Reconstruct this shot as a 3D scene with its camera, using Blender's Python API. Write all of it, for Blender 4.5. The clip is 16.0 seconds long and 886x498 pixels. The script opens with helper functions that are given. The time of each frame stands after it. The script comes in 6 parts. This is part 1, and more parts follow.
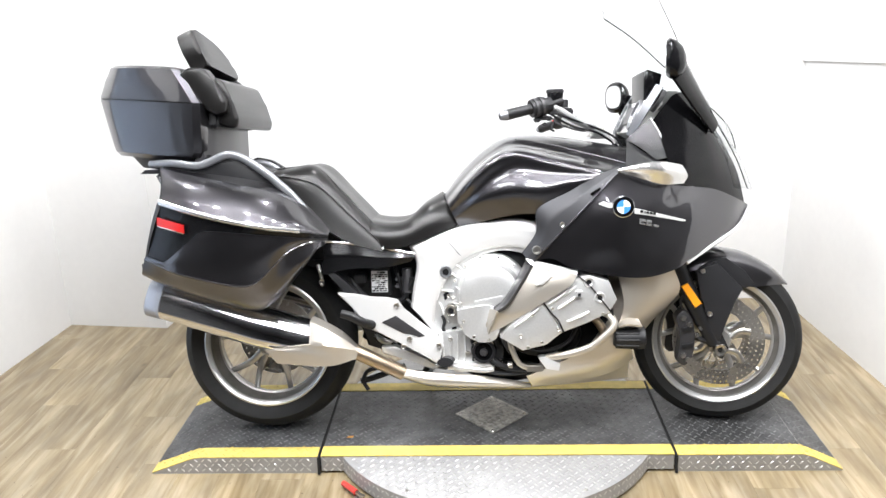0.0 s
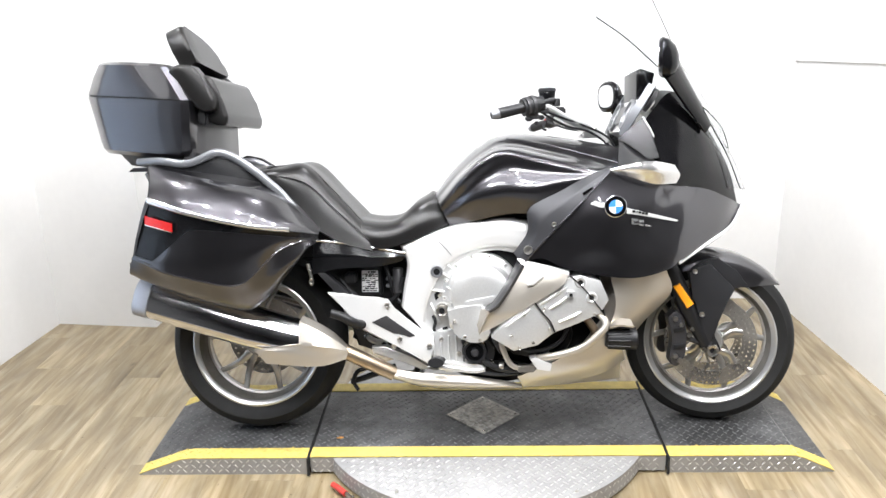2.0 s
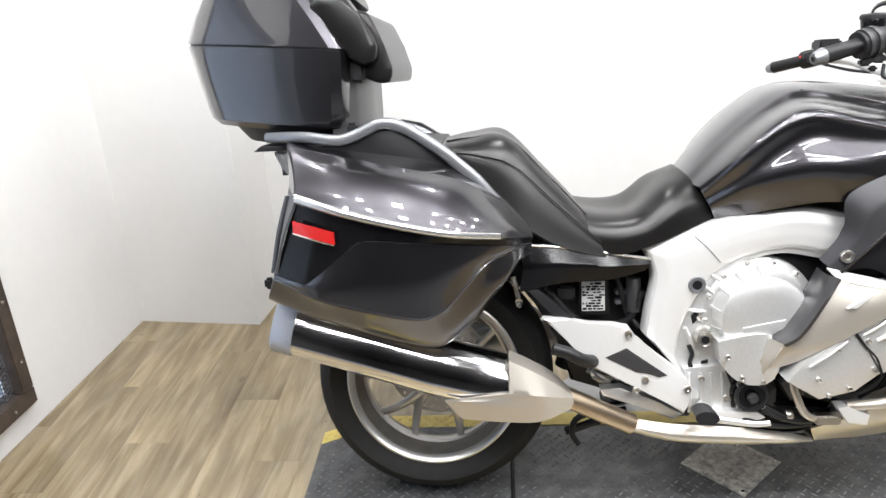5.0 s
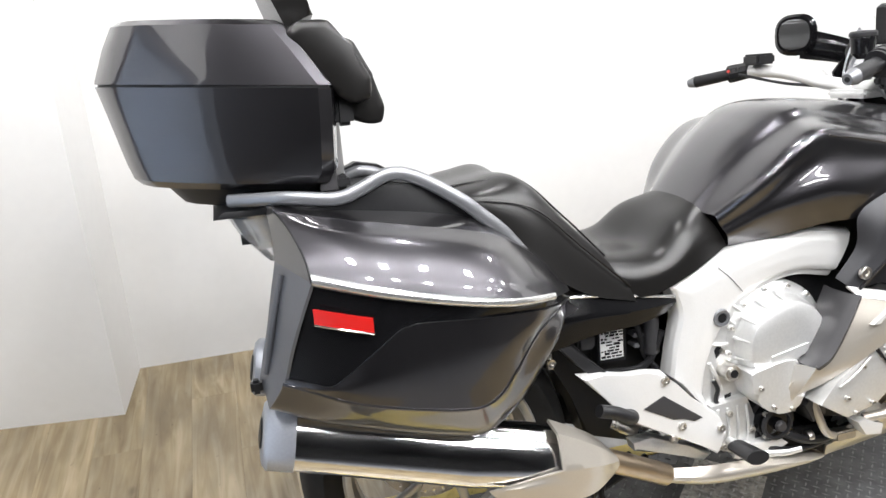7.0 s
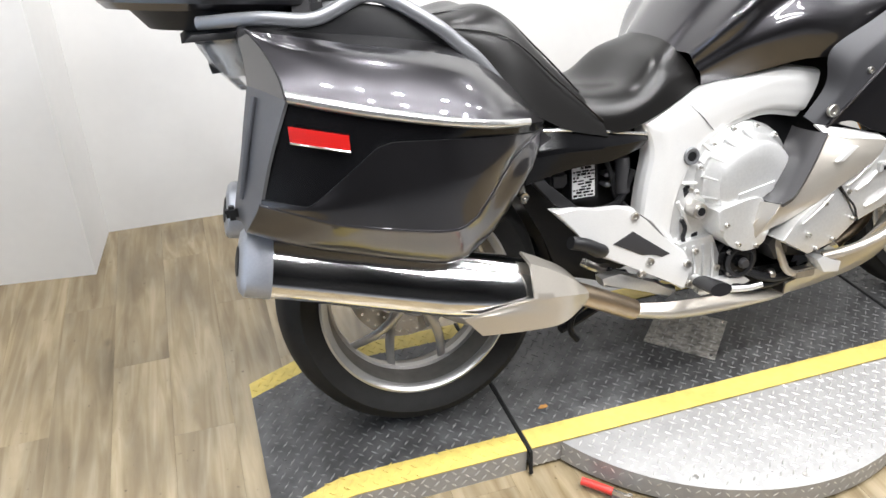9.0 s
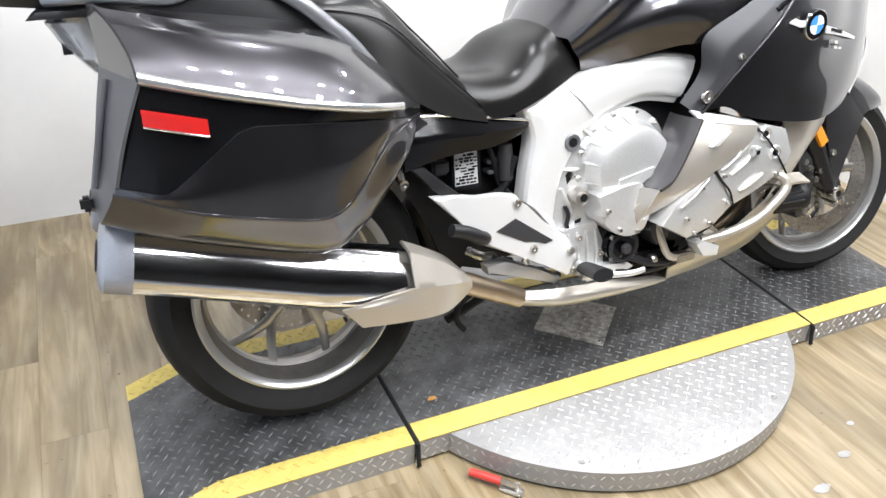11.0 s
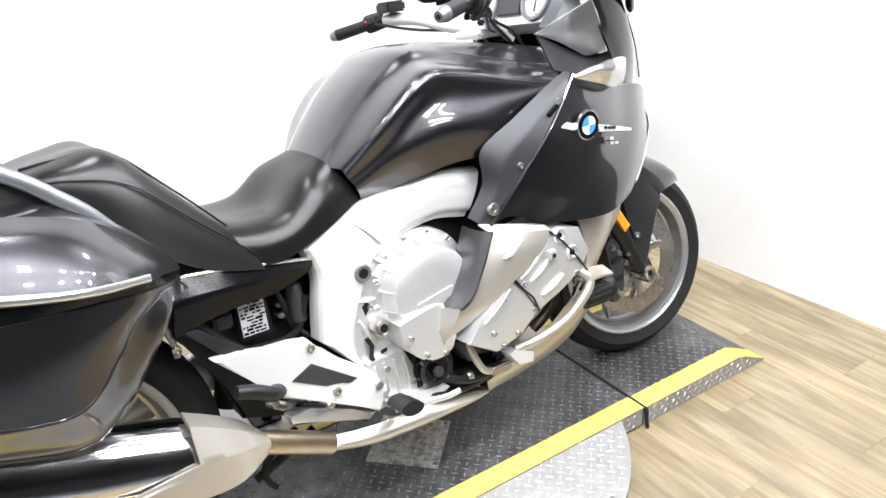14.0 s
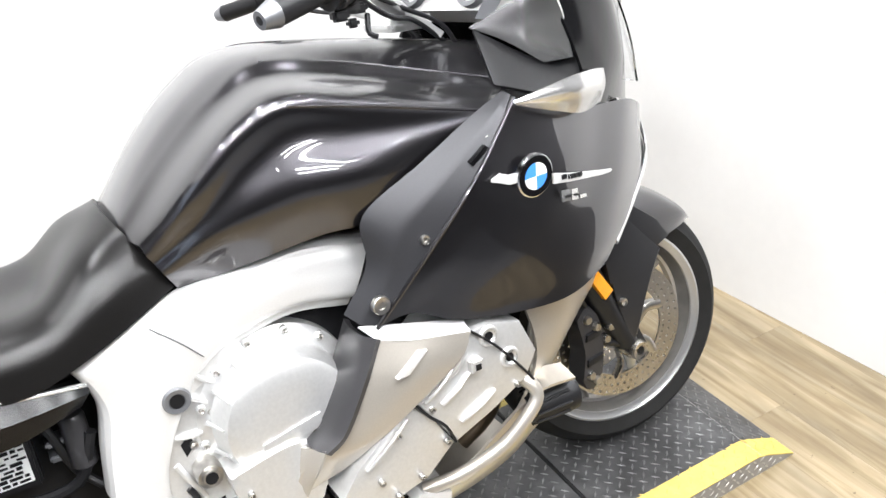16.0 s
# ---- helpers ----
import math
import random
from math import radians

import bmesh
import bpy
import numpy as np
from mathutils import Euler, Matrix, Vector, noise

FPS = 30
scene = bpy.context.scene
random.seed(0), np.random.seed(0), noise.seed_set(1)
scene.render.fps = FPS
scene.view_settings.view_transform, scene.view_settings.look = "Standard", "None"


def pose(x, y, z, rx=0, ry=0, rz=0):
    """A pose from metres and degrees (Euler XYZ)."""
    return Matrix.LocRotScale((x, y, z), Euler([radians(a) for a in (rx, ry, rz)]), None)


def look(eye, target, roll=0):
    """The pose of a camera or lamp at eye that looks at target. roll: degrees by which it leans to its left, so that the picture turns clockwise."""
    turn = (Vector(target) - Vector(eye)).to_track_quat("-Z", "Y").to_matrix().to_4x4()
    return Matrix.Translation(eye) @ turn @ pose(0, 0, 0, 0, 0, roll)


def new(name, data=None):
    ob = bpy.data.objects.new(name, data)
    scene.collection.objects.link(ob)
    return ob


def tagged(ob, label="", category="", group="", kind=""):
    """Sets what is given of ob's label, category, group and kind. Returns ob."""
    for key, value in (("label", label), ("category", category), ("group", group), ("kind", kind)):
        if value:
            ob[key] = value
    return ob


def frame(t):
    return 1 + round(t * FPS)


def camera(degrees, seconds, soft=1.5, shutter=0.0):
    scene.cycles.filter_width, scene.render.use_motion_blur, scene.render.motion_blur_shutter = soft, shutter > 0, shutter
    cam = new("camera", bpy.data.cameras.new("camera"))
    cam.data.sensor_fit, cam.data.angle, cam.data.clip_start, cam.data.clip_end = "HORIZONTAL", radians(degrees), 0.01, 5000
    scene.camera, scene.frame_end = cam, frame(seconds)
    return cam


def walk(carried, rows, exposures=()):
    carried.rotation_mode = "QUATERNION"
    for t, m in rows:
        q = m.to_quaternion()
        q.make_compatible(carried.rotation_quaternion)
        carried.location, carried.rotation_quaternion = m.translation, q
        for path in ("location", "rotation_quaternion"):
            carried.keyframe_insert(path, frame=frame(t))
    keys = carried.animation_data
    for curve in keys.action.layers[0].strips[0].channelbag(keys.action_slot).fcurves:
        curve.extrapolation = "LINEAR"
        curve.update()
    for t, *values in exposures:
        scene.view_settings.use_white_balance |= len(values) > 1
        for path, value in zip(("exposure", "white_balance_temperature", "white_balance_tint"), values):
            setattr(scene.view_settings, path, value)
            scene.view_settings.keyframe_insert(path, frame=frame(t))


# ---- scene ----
cam = camera(57.9, 16.0)
PATH = [
    (0, (0.768, -2.686, 1.6), (0.681, -0.787, 0.98), -1.8),
    (0.5, (0.77, -2.68, 1.6), (0.689, -0.781, 0.978), -1.7),
    (1, (0.774, -2.673, 1.596), (0.698, -0.771, 0.982), -1.6),
    (1.5, (0.782, -2.668, 1.598), (0.707, -0.767, 0.981), -1.5),
    (2, (0.776, -2.666, 1.595), (0.705, -0.766, 0.972), -1.5),
    (2.5, (0.769, -2.659, 1.59), (0.694, -0.768, 0.942), -1.5),
    (3, (0.729, -2.61, 1.572), (0.668, -0.743, 0.858), -1.5),
    (3.5, (0.687, -2.491, 1.577), (0.613, -0.627, 0.854), -1.9),
    (4, (0.643, -2.269, 1.575), (0.317, -0.436, 0.845), -1.1),
    (4.5, (0.433, -2.05, 1.553), (0.205, -0.213, 0.795), -3.5),
    (5, (0.196, -1.856, 1.544), (0.044, -0.024, 0.756), -3.7),
    (5.2, (0.132, -1.744, 1.52), (-0.015, 0.115, 0.797), -3.8),
    (7.3, (-0.413, -1.466, 1.567), (0.113, 0.279, 0.743), -1.5),
    (7.5, (-0.419, -1.484, 1.55), (0.097, 0.254, 0.705), -1.4),
    (8, (-0.428, -1.513, 1.508), (0.088, 0.192, 0.601), -1.2),
    (8.5, (-0.429, -1.527, 1.464), (0.093, 0.141, 0.491), -0.0),
    (8.7, (-0.428, -1.528, 1.448), (0.094, 0.125, 0.451), -0.4),
    (10.8, (-0.348, -1.531, 1.412), (0.33, 0.034, 0.369), 1.8),
    (11, (-0.339, -1.527, 1.402), (0.389, 0.027, 0.375), 1.8),
    (11.5, (-0.303, -1.525, 1.429), (0.51, -0.002, 0.419), 1.0),
    (12, (-0.292, -1.526, 1.44), (0.58, -0.024, 0.447), 1.6),
    (12.5, (-0.276, -1.517, 1.44), (0.668, -0.052, 0.459), 0.7),
    (13, (-0.25, -1.523, 1.45), (0.82, -0.146, 0.472), 1.6),
    (13.5, (-0.207, -1.515, 1.48), (0.848, -0.073, 0.582), 0.0),
    (14, (-0.076, -1.494, 1.491), (0.93, -0.005, 0.614), -1.8),
    (14.5, (0.113, -1.463, 1.493), (1.056, 0.089, 0.655), -0.2),
    (15, (0.253, -1.383, 1.476), (1.121, 0.184, 0.586), -2.0),
    (15.5, (0.396, -1.176, 1.467), (1.324, 0.311, 0.503), 0.1),
    (16, (0.534, -1.081, 1.445), (1.414, 0.408, 0.442), -1.7),
]
walk(cam, [(t, look(eye, target, roll)) for t, eye, target, roll in PATH],
     exposures=[(0, -0.34, 6300, 10), (2.2, -0.36, 6300, 10), (3.5, -0.52, 6300, 10), (4.5, -0.58, 6350, 10), (8, -0.52, 6400, 10), (11, -0.46, 6250, 10), (12.5, -0.32, 6150, 10), (14, -0.32, 6200, 10), (16, -0.34, 6300, 10)])

# ---- world and light ----
world = bpy.data.worlds.new("studio_world")
scene.world = world
world.use_nodes = True
world.node_tree.nodes["Background"].inputs[0].default_value = (0.9, 0.95, 1.0, 1)
world.node_tree.nodes["Background"].inputs[1].default_value = 0.12
CEILING = 2.75
GROUND = -0.012


def area_lamp(x, y, sx, sy, watts, colour=(1.0, 0.99, 0.985)):
    data = bpy.data.lights.new("ceiling_lamp", "AREA")
    data.shape, data.size, data.size_y, data.energy, data.color = "RECTANGLE", sx, sy, watts, colour
    ob = new("ceiling_lamp", data)
    ob.matrix_world = pose(x, y, CEILING - 0.09)
    return ob


STRIPS = [(-0.3, -1.75), (1.35, -1.75), (-0.3, -2.25), (1.35, -2.25), (1.35, -2.75)]
for sx, sy in STRIPS:
    area_lamp(sx, sy, 1.15, 0.09, 34 if sx > 1 else 23)
POTS = [(-0.9 + 0.5 * k, y) for y in (-0.45, -1.1) for k in range(7)] + [(-0.9, 0.55), (0.55, 0.65), (1.9, 0.55)]
for px, py in POTS:
    area_lamp(px, py, 0.09, 0.09, 23 if py > 0 else 18 if px > 0 else 15.5)
# daylight through the mesh window in the side wall
daylight = bpy.data.lights.new("window_daylight", "AREA")
daylight.shape, daylight.size, daylight.size_y, daylight.energy, daylight.color = "RECTANGLE", 1.45, 1.7, 4, (0.78, 0.89, 1.0)
new("window_daylight", daylight).matrix_world = pose(-1.36, -0.45, 1.02, 90, 0, -90)


# ---- materials ----
def material(name, base, rough=0.5, metal=0.0, coat=0.0, grain=0.0, scale=60.0, bump=0.0, bump_scale=300.0,
             rough_var=0.0, blotch=0.0, coat_rough=0.04, flakes=False, spec=0.5):
    m = bpy.data.materials.new(name)
    m.use_nodes = True
    nt = m.node_tree
    bsdf = nt.nodes["Principled BSDF"]
    bsdf.inputs["Base Color"].default_value = (*base, 1)
    bsdf.inputs["Roughness"].default_value = rough
    bsdf.inputs["Metallic"].default_value = metal
    bsdf.inputs["Coat Weight"].default_value = coat
    bsdf.inputs["Specular IOR Level"].default_value = spec
    bsdf.inputs["Coat Roughness"].default_value = coat_rough
    tc = nt.nodes.new("ShaderNodeTexCoord")

    def tex(sc, detail=4.0):
        n = nt.nodes.new("ShaderNodeTexNoise")
        n.inputs["Scale"].default_value, n.inputs["Detail"].default_value = sc, detail
        nt.links.new(tc.outputs["Object"], n.inputs["Vector"])
        return n.outputs["Fac"]

    def remap(sock, lo, hi):
        r = nt.nodes.new("ShaderNodeMapRange")
        r.inputs[1].default_value, r.inputs[2].default_value = 0.3, 0.7
        r.inputs[3].default_value, r.inputs[4].default_value = lo, hi
        nt.links.new(sock, r.inputs[0])
        return r.outputs[0]

    if grain or blotch:
        mul = nt.nodes.new("ShaderNodeMath")
        mul.operation = "MULTIPLY"
        nt.links.new(remap(tex(scale), 1 - grain, 1 + grain), mul.inputs[0])
        nt.links.new(remap(tex(3.0, 3.0), 1 - blotch, 1 + blotch), mul.inputs[1])
        mix = nt.nodes.new("ShaderNodeVectorMath")
        mix.operation = "SCALE"
        mix.inputs[0].default_value = base
        nt.links.new(mul.outputs[0], mix.inputs["Scale"])
        nt.links.new(mix.outputs[0], bsdf.inputs["Base Color"])
    if rough_var:
        nt.links.new(remap(tex(7.0), max(0.02, rough - rough_var), min(1, rough + rough_var)), bsdf.inputs["Roughness"])
    if bump:
        b = nt.nodes.new("ShaderNodeBump")
        b.inputs["Strength"].default_value, b.inputs["Distance"].default_value = bump, 0.002
        nt.links.new(tex(bump_scale), b.inputs["Height"])
        nt.links.new(b.outputs[0], bsdf.inputs["Normal"])
    if flakes:
        v = nt.nodes.new("ShaderNodeTexVoronoi")
        v.inputs["Scale"].default_value = 1800
        nt.links.new(tc.outputs["Object"], v.inputs["Vector"])
        b = nt.nodes.new("ShaderNodeBump")
        b.inputs["Strength"].default_value, b.inputs["Distance"].default_value = 0.05, 0.0005
        nt.links.new(v.outputs["Distance"], b.inputs["Height"])
        nt.links.new(b.outputs[0], bsdf.inputs["Normal"])
    return m


PAINT = material("dark_graphite_metallic_paint", (0.054, 0.052, 0.057), 0.30, 0.95, 1.0, rough_var=0.015, flakes=True, coat_rough=0.015)
PAINT.node_tree.nodes["Principled BSDF"].inputs["Coat IOR"].default_value = 1.65
GLOSS_BLACK = material("gloss_black_plastic", (0.004, 0.004, 0.0045), 0.14, rough_var=0.04, spec=0.28)
SATIN_GREY = material("satin_grey_plastic", (0.036, 0.035, 0.037), 0.42, 0.3, 0.2, grain=0.06, scale=400, bump=0.05)
BLACK = material("black_textured_plastic", (0.008, 0.008, 0.009), 0.46, grain=0.1, scale=200, bump=0.12, bump_scale=600, spec=0.35)
DARK = material("dark_engine_metal", (0.008, 0.008, 0.009), 0.5, 0.3, grain=0.25, scale=50, bump=0.2, bump_scale=120, spec=0.3)
RUBBER = material("tyre_rubber", (0.008, 0.008, 0.008), 0.68, grain=0.2, scale=40, bump=0.2, bump_scale=250, blotch=0.15, spec=0.3)
LEATHER = material("black_seat_vinyl", (0.0062, 0.0058, 0.0056), 0.29, 0, 0.0, grain=0.08, scale=300, bump=0.12, bump_scale=420, spec=0.36)
SILVER = material("silver_frame_paint", (0.66, 0.655, 0.645), 0.40, 0.40, 0.25, grain=0.03, scale=500, bump=0.03, blotch=0.02)
SAND = material("titanium_silver_paint", (0.52, 0.485, 0.43), 0.38, 0.75, 0.2, grain=0.03, scale=400)
CAST = material("cast_aluminium", (0.70, 0.70, 0.692), 0.38, 0.75, 0, grain=0.04, scale=160, bump=0.12, bump_scale=600, blotch=0.03)
STEEL = material("brushed_steel", (0.55, 0.53, 0.50), 0.3, 1.0, grain=0.08, scale=120, rough_var=0.08)
CHROME = material("chrome", (0.82, 0.82, 0.83), 0.11, 1.0, rough_var=0.03)
RIM = material("silver_wheel_paint", (0.44, 0.44, 0.44), 0.3, 0.75, 0.3, grain=0.03, scale=200)
SPOKE = material("grey_wheel_paint", (0.48, 0.47, 0.455), 0.34, 0.7, 0.2, grain=0.05, scale=150)
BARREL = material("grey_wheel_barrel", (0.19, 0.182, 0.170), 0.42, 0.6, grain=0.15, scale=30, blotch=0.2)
DISC = material("drilled_disc_steel", (0.60, 0.575, 0.54), 0.32, 1.0, grain=0.08, scale=160, rough_var=0.1)
GOLD_PIPE = material("heat_tinted_steel_pipe", (0.42, 0.34, 0.25), 0.36, 1.0, grain=0.15, scale=18)
RED = material("red_reflector", (0.42, 0.010, 0.008), 0.18, 0, 0.6, bump=0.6, bump_scale=500)
AMBER = material("amber_reflector", (0.95, 0.36, 0.01), 0.2, 0, 0.8, bump=0.5, bump_scale=900)
BLUE = material("blue_enamel", (0.06, 0.25, 0.75), 0.2, 0, 0.8)
SATIN_BLACK = material("satin_black_paint", (0.022, 0.022, 0.024), 0.4, 0.3, 0.15, rough_var=0.05, spec=0.35)
WHITE = material("white_enamel", (0.82, 0.82, 0.82), 0.2, 0, 0.8)
RED_HANDLE = material("red_plastic_handle", (0.55, 0.04, 0.03), 0.4, 0, 0.2, grain=0.1)
SATIN_CHROME = material("satin_chrome", (0.70, 0.70, 0.69), 0.24, 0.9, rough_var=0.04)
MIRROR = material("mirror_glass", (0.86, 0.87, 0.88), 0.01, 1.0)
WALL = material("white_wall_paint", (0.67, 0.666, 0.657), 0.6, grain=0.012, scale=25, bump=0.06, bump_scale=180, blotch=0.02)
REAR_GREY = material("satin_case_grey", (0.070, 0.072, 0.080), 0.45, 0.3, 0.1, grain=0.05, scale=200)
# for unseen surfaces: dark base colour stands in for an unlit shop
SHOP = material("unseen_dark_shop", (0.055, 0.055, 0.056), 0.7, grain=0.2, scale=6, blotch=0.3)
RAILGREY = material("grey_rail_paint", (0.19, 0.194, 0.205), 0.36, 0.6, 0.2)
CEIL = material("dark_ceiling_paint", (0.075, 0.074, 0.073), 0.8, grain=0.05, scale=20)
ALU_PLATE = material("bare_aluminium_tread_plate", (0.36, 0.356, 0.350), 0.58, 0.55, grain=0.08, scale=30, rough_var=0.03, blotch=0.07)
ALU_LUG = material("bright_worn_lug", (0.60, 0.595, 0.58), 0.36, 0.8, grain=0.15, scale=40)
TREAD = material("worn_tread_lug", (0.165, 0.165, 0.164), 0.42, 0.4, grain=0.35, scale=30, blotch=0.35)
DIRTY_PLATE = material("dirty_tread_plate", (0.44, 0.42, 0.385), 0.5, 0.6, grain=0.45, scale=60, blotch=0.3)
DIAL = material("pale_dial_face", (0.46, 0.46, 0.47), 0.4)
BLACK_PLATE = material("worn_black_tread_plate", (0.078, 0.078, 0.079), 0.44, 0.35, grain=0.35, scale=22, rough_var=0.12, blotch=0.45)
YELLOW = material("yellow_safety_paint", (0.53, 0.41, 0.105), 0.55, grain=0.12, scale=40, blotch=0.10, bump=0.1)
WOODFRAME = material("dark_stained_wood", (0.045, 0.032, 0.024), 0.55, grain=0.45, scale=18, bump=0.25, bump_scale=60)
MESH = material("dark_expanded_metal", (0.05, 0.05, 0.055), 0.5, 0.6)


def glass(name, colour, rough=0.0, ior=1.45, trans=1.0):
    m = material(name, colour, rough)
    b = m.node_tree.nodes["Principled BSDF"]
    b.inputs["Transmission Weight"].default_value, b.inputs["IOR"].default_value = trans, ior
    return m


CLEAR = glass("clear_screen_plastic", (0.93, 0.95, 0.95), 0.01, 1.2)
HEAD_LENS = glass("clear_headlight_lens", (0.9, 0.91, 0.92), 0.0, 1.2, 1.0)
LENS = glass("clear_lamp_lens", (0.85, 0.86, 0.88), 0.08, 1.35, 0.7)


def glow(name, colour, strength):
    m = bpy.data.materials.new(name)
    m.use_nodes = True
    b = m.node_tree.nodes["Principled BSDF"]
    b.inputs["Base Color"].default_value = (*colour, 1)
    b.inputs["Emission Color"].default_value = (*colour, 1)
    b.inputs["Emission Strength"].default_value = strength
    return m


LAMP = glow("lamp_diffuser", (1.0, 0.98, 0.95), 6.0)
DAYLIGHT = glow("outside_daylight", (0.62, 0.78, 1.0), 2.2)


def wood_floor():
    m = bpy.data.materials.new("pale_wood_plank")
    m.use_nodes = True
    nt = m.node_tree
    b = nt.nodes["Principled BSDF"]
    tc, info = nt.nodes.new("ShaderNodeTexCoord"), nt.nodes.new("ShaderNodeObjectInfo")
    geo = nt.nodes.new("ShaderNodeNewGeometry")
    off = nt.nodes.new("ShaderNodeVectorMath")
    off.operation = "MULTIPLY_ADD"
    off.inputs[1].default_value = (13.7, 5.1, 0)
    add = nt.nodes.new("ShaderNodeMath")
    add.operation = "ADD"
    nt.links.new(info.outputs["Random"], add.inputs[0])
    nt.links.new(geo.outputs["Random Per Island"], add.inputs[1])
    comb = nt.nodes.new("ShaderNodeCombineXYZ")
    for i in range(2):
        nt.links.new(add.outputs[0], comb.inputs[i])
    nt.links.new(comb.outputs[0], off.inputs[0])
    nt.links.new(tc.outputs["Object"], off.inputs[2])
    sc = nt.nodes.new("ShaderNodeVectorMath")
    sc.operation = "MULTIPLY"
    sc.inputs[1].default_value = (26.0, 2.2, 1.0)
    nt.links.new(off.outputs[0], sc.inputs[0])
    n1, n2, n3 = (nt.nodes.new("ShaderNodeTexNoise") for _ in range(3))
    n1.inputs["Scale"].default_value, n1.inputs["Detail"].default_value, n1.inputs["Distortion"].default_value = 1.0, 6.0, 1.2
    nt.links.new(sc.outputs[0], n1.inputs["Vector"])
    n2.inputs["Scale"].default_value, n2.inputs["Detail"].default_value = 1.0, 4.0
    sc2 = nt.nodes.new("ShaderNodeVectorMath")
    sc2.operation = "MULTIPLY"
    sc2.inputs[1].default_value = (9.0, 2.6, 1.0)
    nt.links.new(off.outputs[0], sc2.inputs[0])
    nt.links.new(sc2.outputs[0], n2.inputs["Vector"])
    n3.inputs["Scale"].default_value, n3.inputs["Detail"].default_value = 5.0, 5.0
    nt.links.new(sc.outputs[0], n3.inputs["Vector"])
    ramp = nt.nodes.new("ShaderNodeValToRGB")
    el = ramp.color_ramp.elements
    el[0].position, el[0].color = 0.30, (0.196, 0.146, 0.078, 1)
    el[1].position, el[1].color = 0.68, (0.345, 0.279, 0.177, 1)
    e = el.new(0.48)
    e.color = (0.270, 0.210, 0.121, 1)
    nt.links.new(n1.outputs["Fac"], ramp.inputs[0])
    tone = nt.nodes.new("ShaderNodeMapRange")
    tone.inputs[3].default_value, tone.inputs[4].default_value = 0.76, 1.08
    nt.links.new(add.outputs[0], tone.inputs[0])
    tone.inputs[2].default_value = 2.0
    t2 = nt.nodes.new("ShaderNodeMapRange")
    t2.inputs[1].default_value, t2.inputs[2].default_value = 0.3, 0.7
    t2.inputs[3].default_value, t2.inputs[4].default_value = 0.66, 1.20
    nt.links.new(n2.outputs["Fac"], t2.inputs[0])
    mul = nt.nodes.new("ShaderNodeMath")
    mul.operation = "MULTIPLY"
    nt.links.new(tone.outputs[0], mul.inputs[0])
    nt.links.new(t2.outputs[0], mul.inputs[1])
    scl = nt.nodes.new("ShaderNodeVectorMath")
    scl.operation = "SCALE"
    nt.links.new(ramp.outputs[0], scl.inputs[0])
    nt.links.new(mul.outputs[0], scl.inputs["Scale"])
    knots = nt.nodes.new("ShaderNodeTexVoronoi")
    knots.inputs["Scale"].default_value = 3.4
    kv = nt.nodes.new("ShaderNodeVectorMath")
    kv.operation = "MULTIPLY"
    kv.inputs[1].default_value = (1.5, 0.8, 1.0)
    nt.links.new(off.outputs[0], kv.inputs[0])
    nt.links.new(kv.outputs[0], knots.inputs["Vector"])
    kr = nt.nodes.new("ShaderNodeMapRange")
    kr.inputs[1].default_value, kr.inputs[2].default_value, kr.inputs[3].default_value, kr.inputs[4].default_value = 0.02, 0.085, 0.45, 1.0
    nt.links.new(knots.outputs["Distance"], kr.inputs[0])
    ks = nt.nodes.new("ShaderNodeVectorMath")
    ks.operation = "SCALE"
    nt.links.new(scl.outputs[0], ks.inputs[0])
    nt.links.new(kr.outputs[0], ks.inputs["Scale"])
    # small dark specks
    n4 = nt.nodes.new("ShaderNodeTexNoise")
    n4.inputs["Scale"].default_value, n4.inputs["Detail"].default_value = 55.0, 2.0
    nt.links.new(off.outputs[0], n4.inputs["Vector"])
    sp = nt.nodes.new("ShaderNodeMapRange")
    sp.inputs[1].default_value, sp.inputs[2].default_value, sp.inputs[3].default_value, sp.inputs[4].default_value = 0.71, 0.76, 1.0, 0.5
    nt.links.new(n4.outputs["Fac"], sp.inputs[0])
    kk = nt.nodes.new("ShaderNodeVectorMath")
    kk.operation = "SCALE"
    nt.links.new(ks.outputs[0], kk.inputs[0])
    nt.links.new(sp.outputs[0], kk.inputs["Scale"])
    nt.links.new(kk.outputs[0], b.inputs["Base Color"])
    b.inputs["Roughness"].default_value = 0.27
    b.inputs["Specular IOR Level"].default_value = 0.85
    bump = nt.nodes.new("ShaderNodeBump")
    bump.inputs["Strength"].default_value, bump.inputs["Distance"].default_value = 0.15, 0.002
    nt.links.new(n3.outputs["Fac"], bump.inputs["Height"])
    nt.links.new(bump.outputs[0], b.inputs["Normal"])
    return m


WOOD = wood_floor()


# ---- mesh helpers ----
def part(name, bm, mat, parent=None, label="", smooth=35.0):
    me = bpy.data.meshes.new(name)
    bmesh.ops.recalc_face_normals(bm, faces=bm.faces)
    bm.to_mesh(me)
    bm.free()
    me.materials.append(mat)
    if smooth:
        me.shade_smooth()
        me.set_sharp_from_angle(angle=radians(smooth))
    ob = new(name, me)
    ob.parent = parent
    if label:
        ob["label"] = label
    return ob


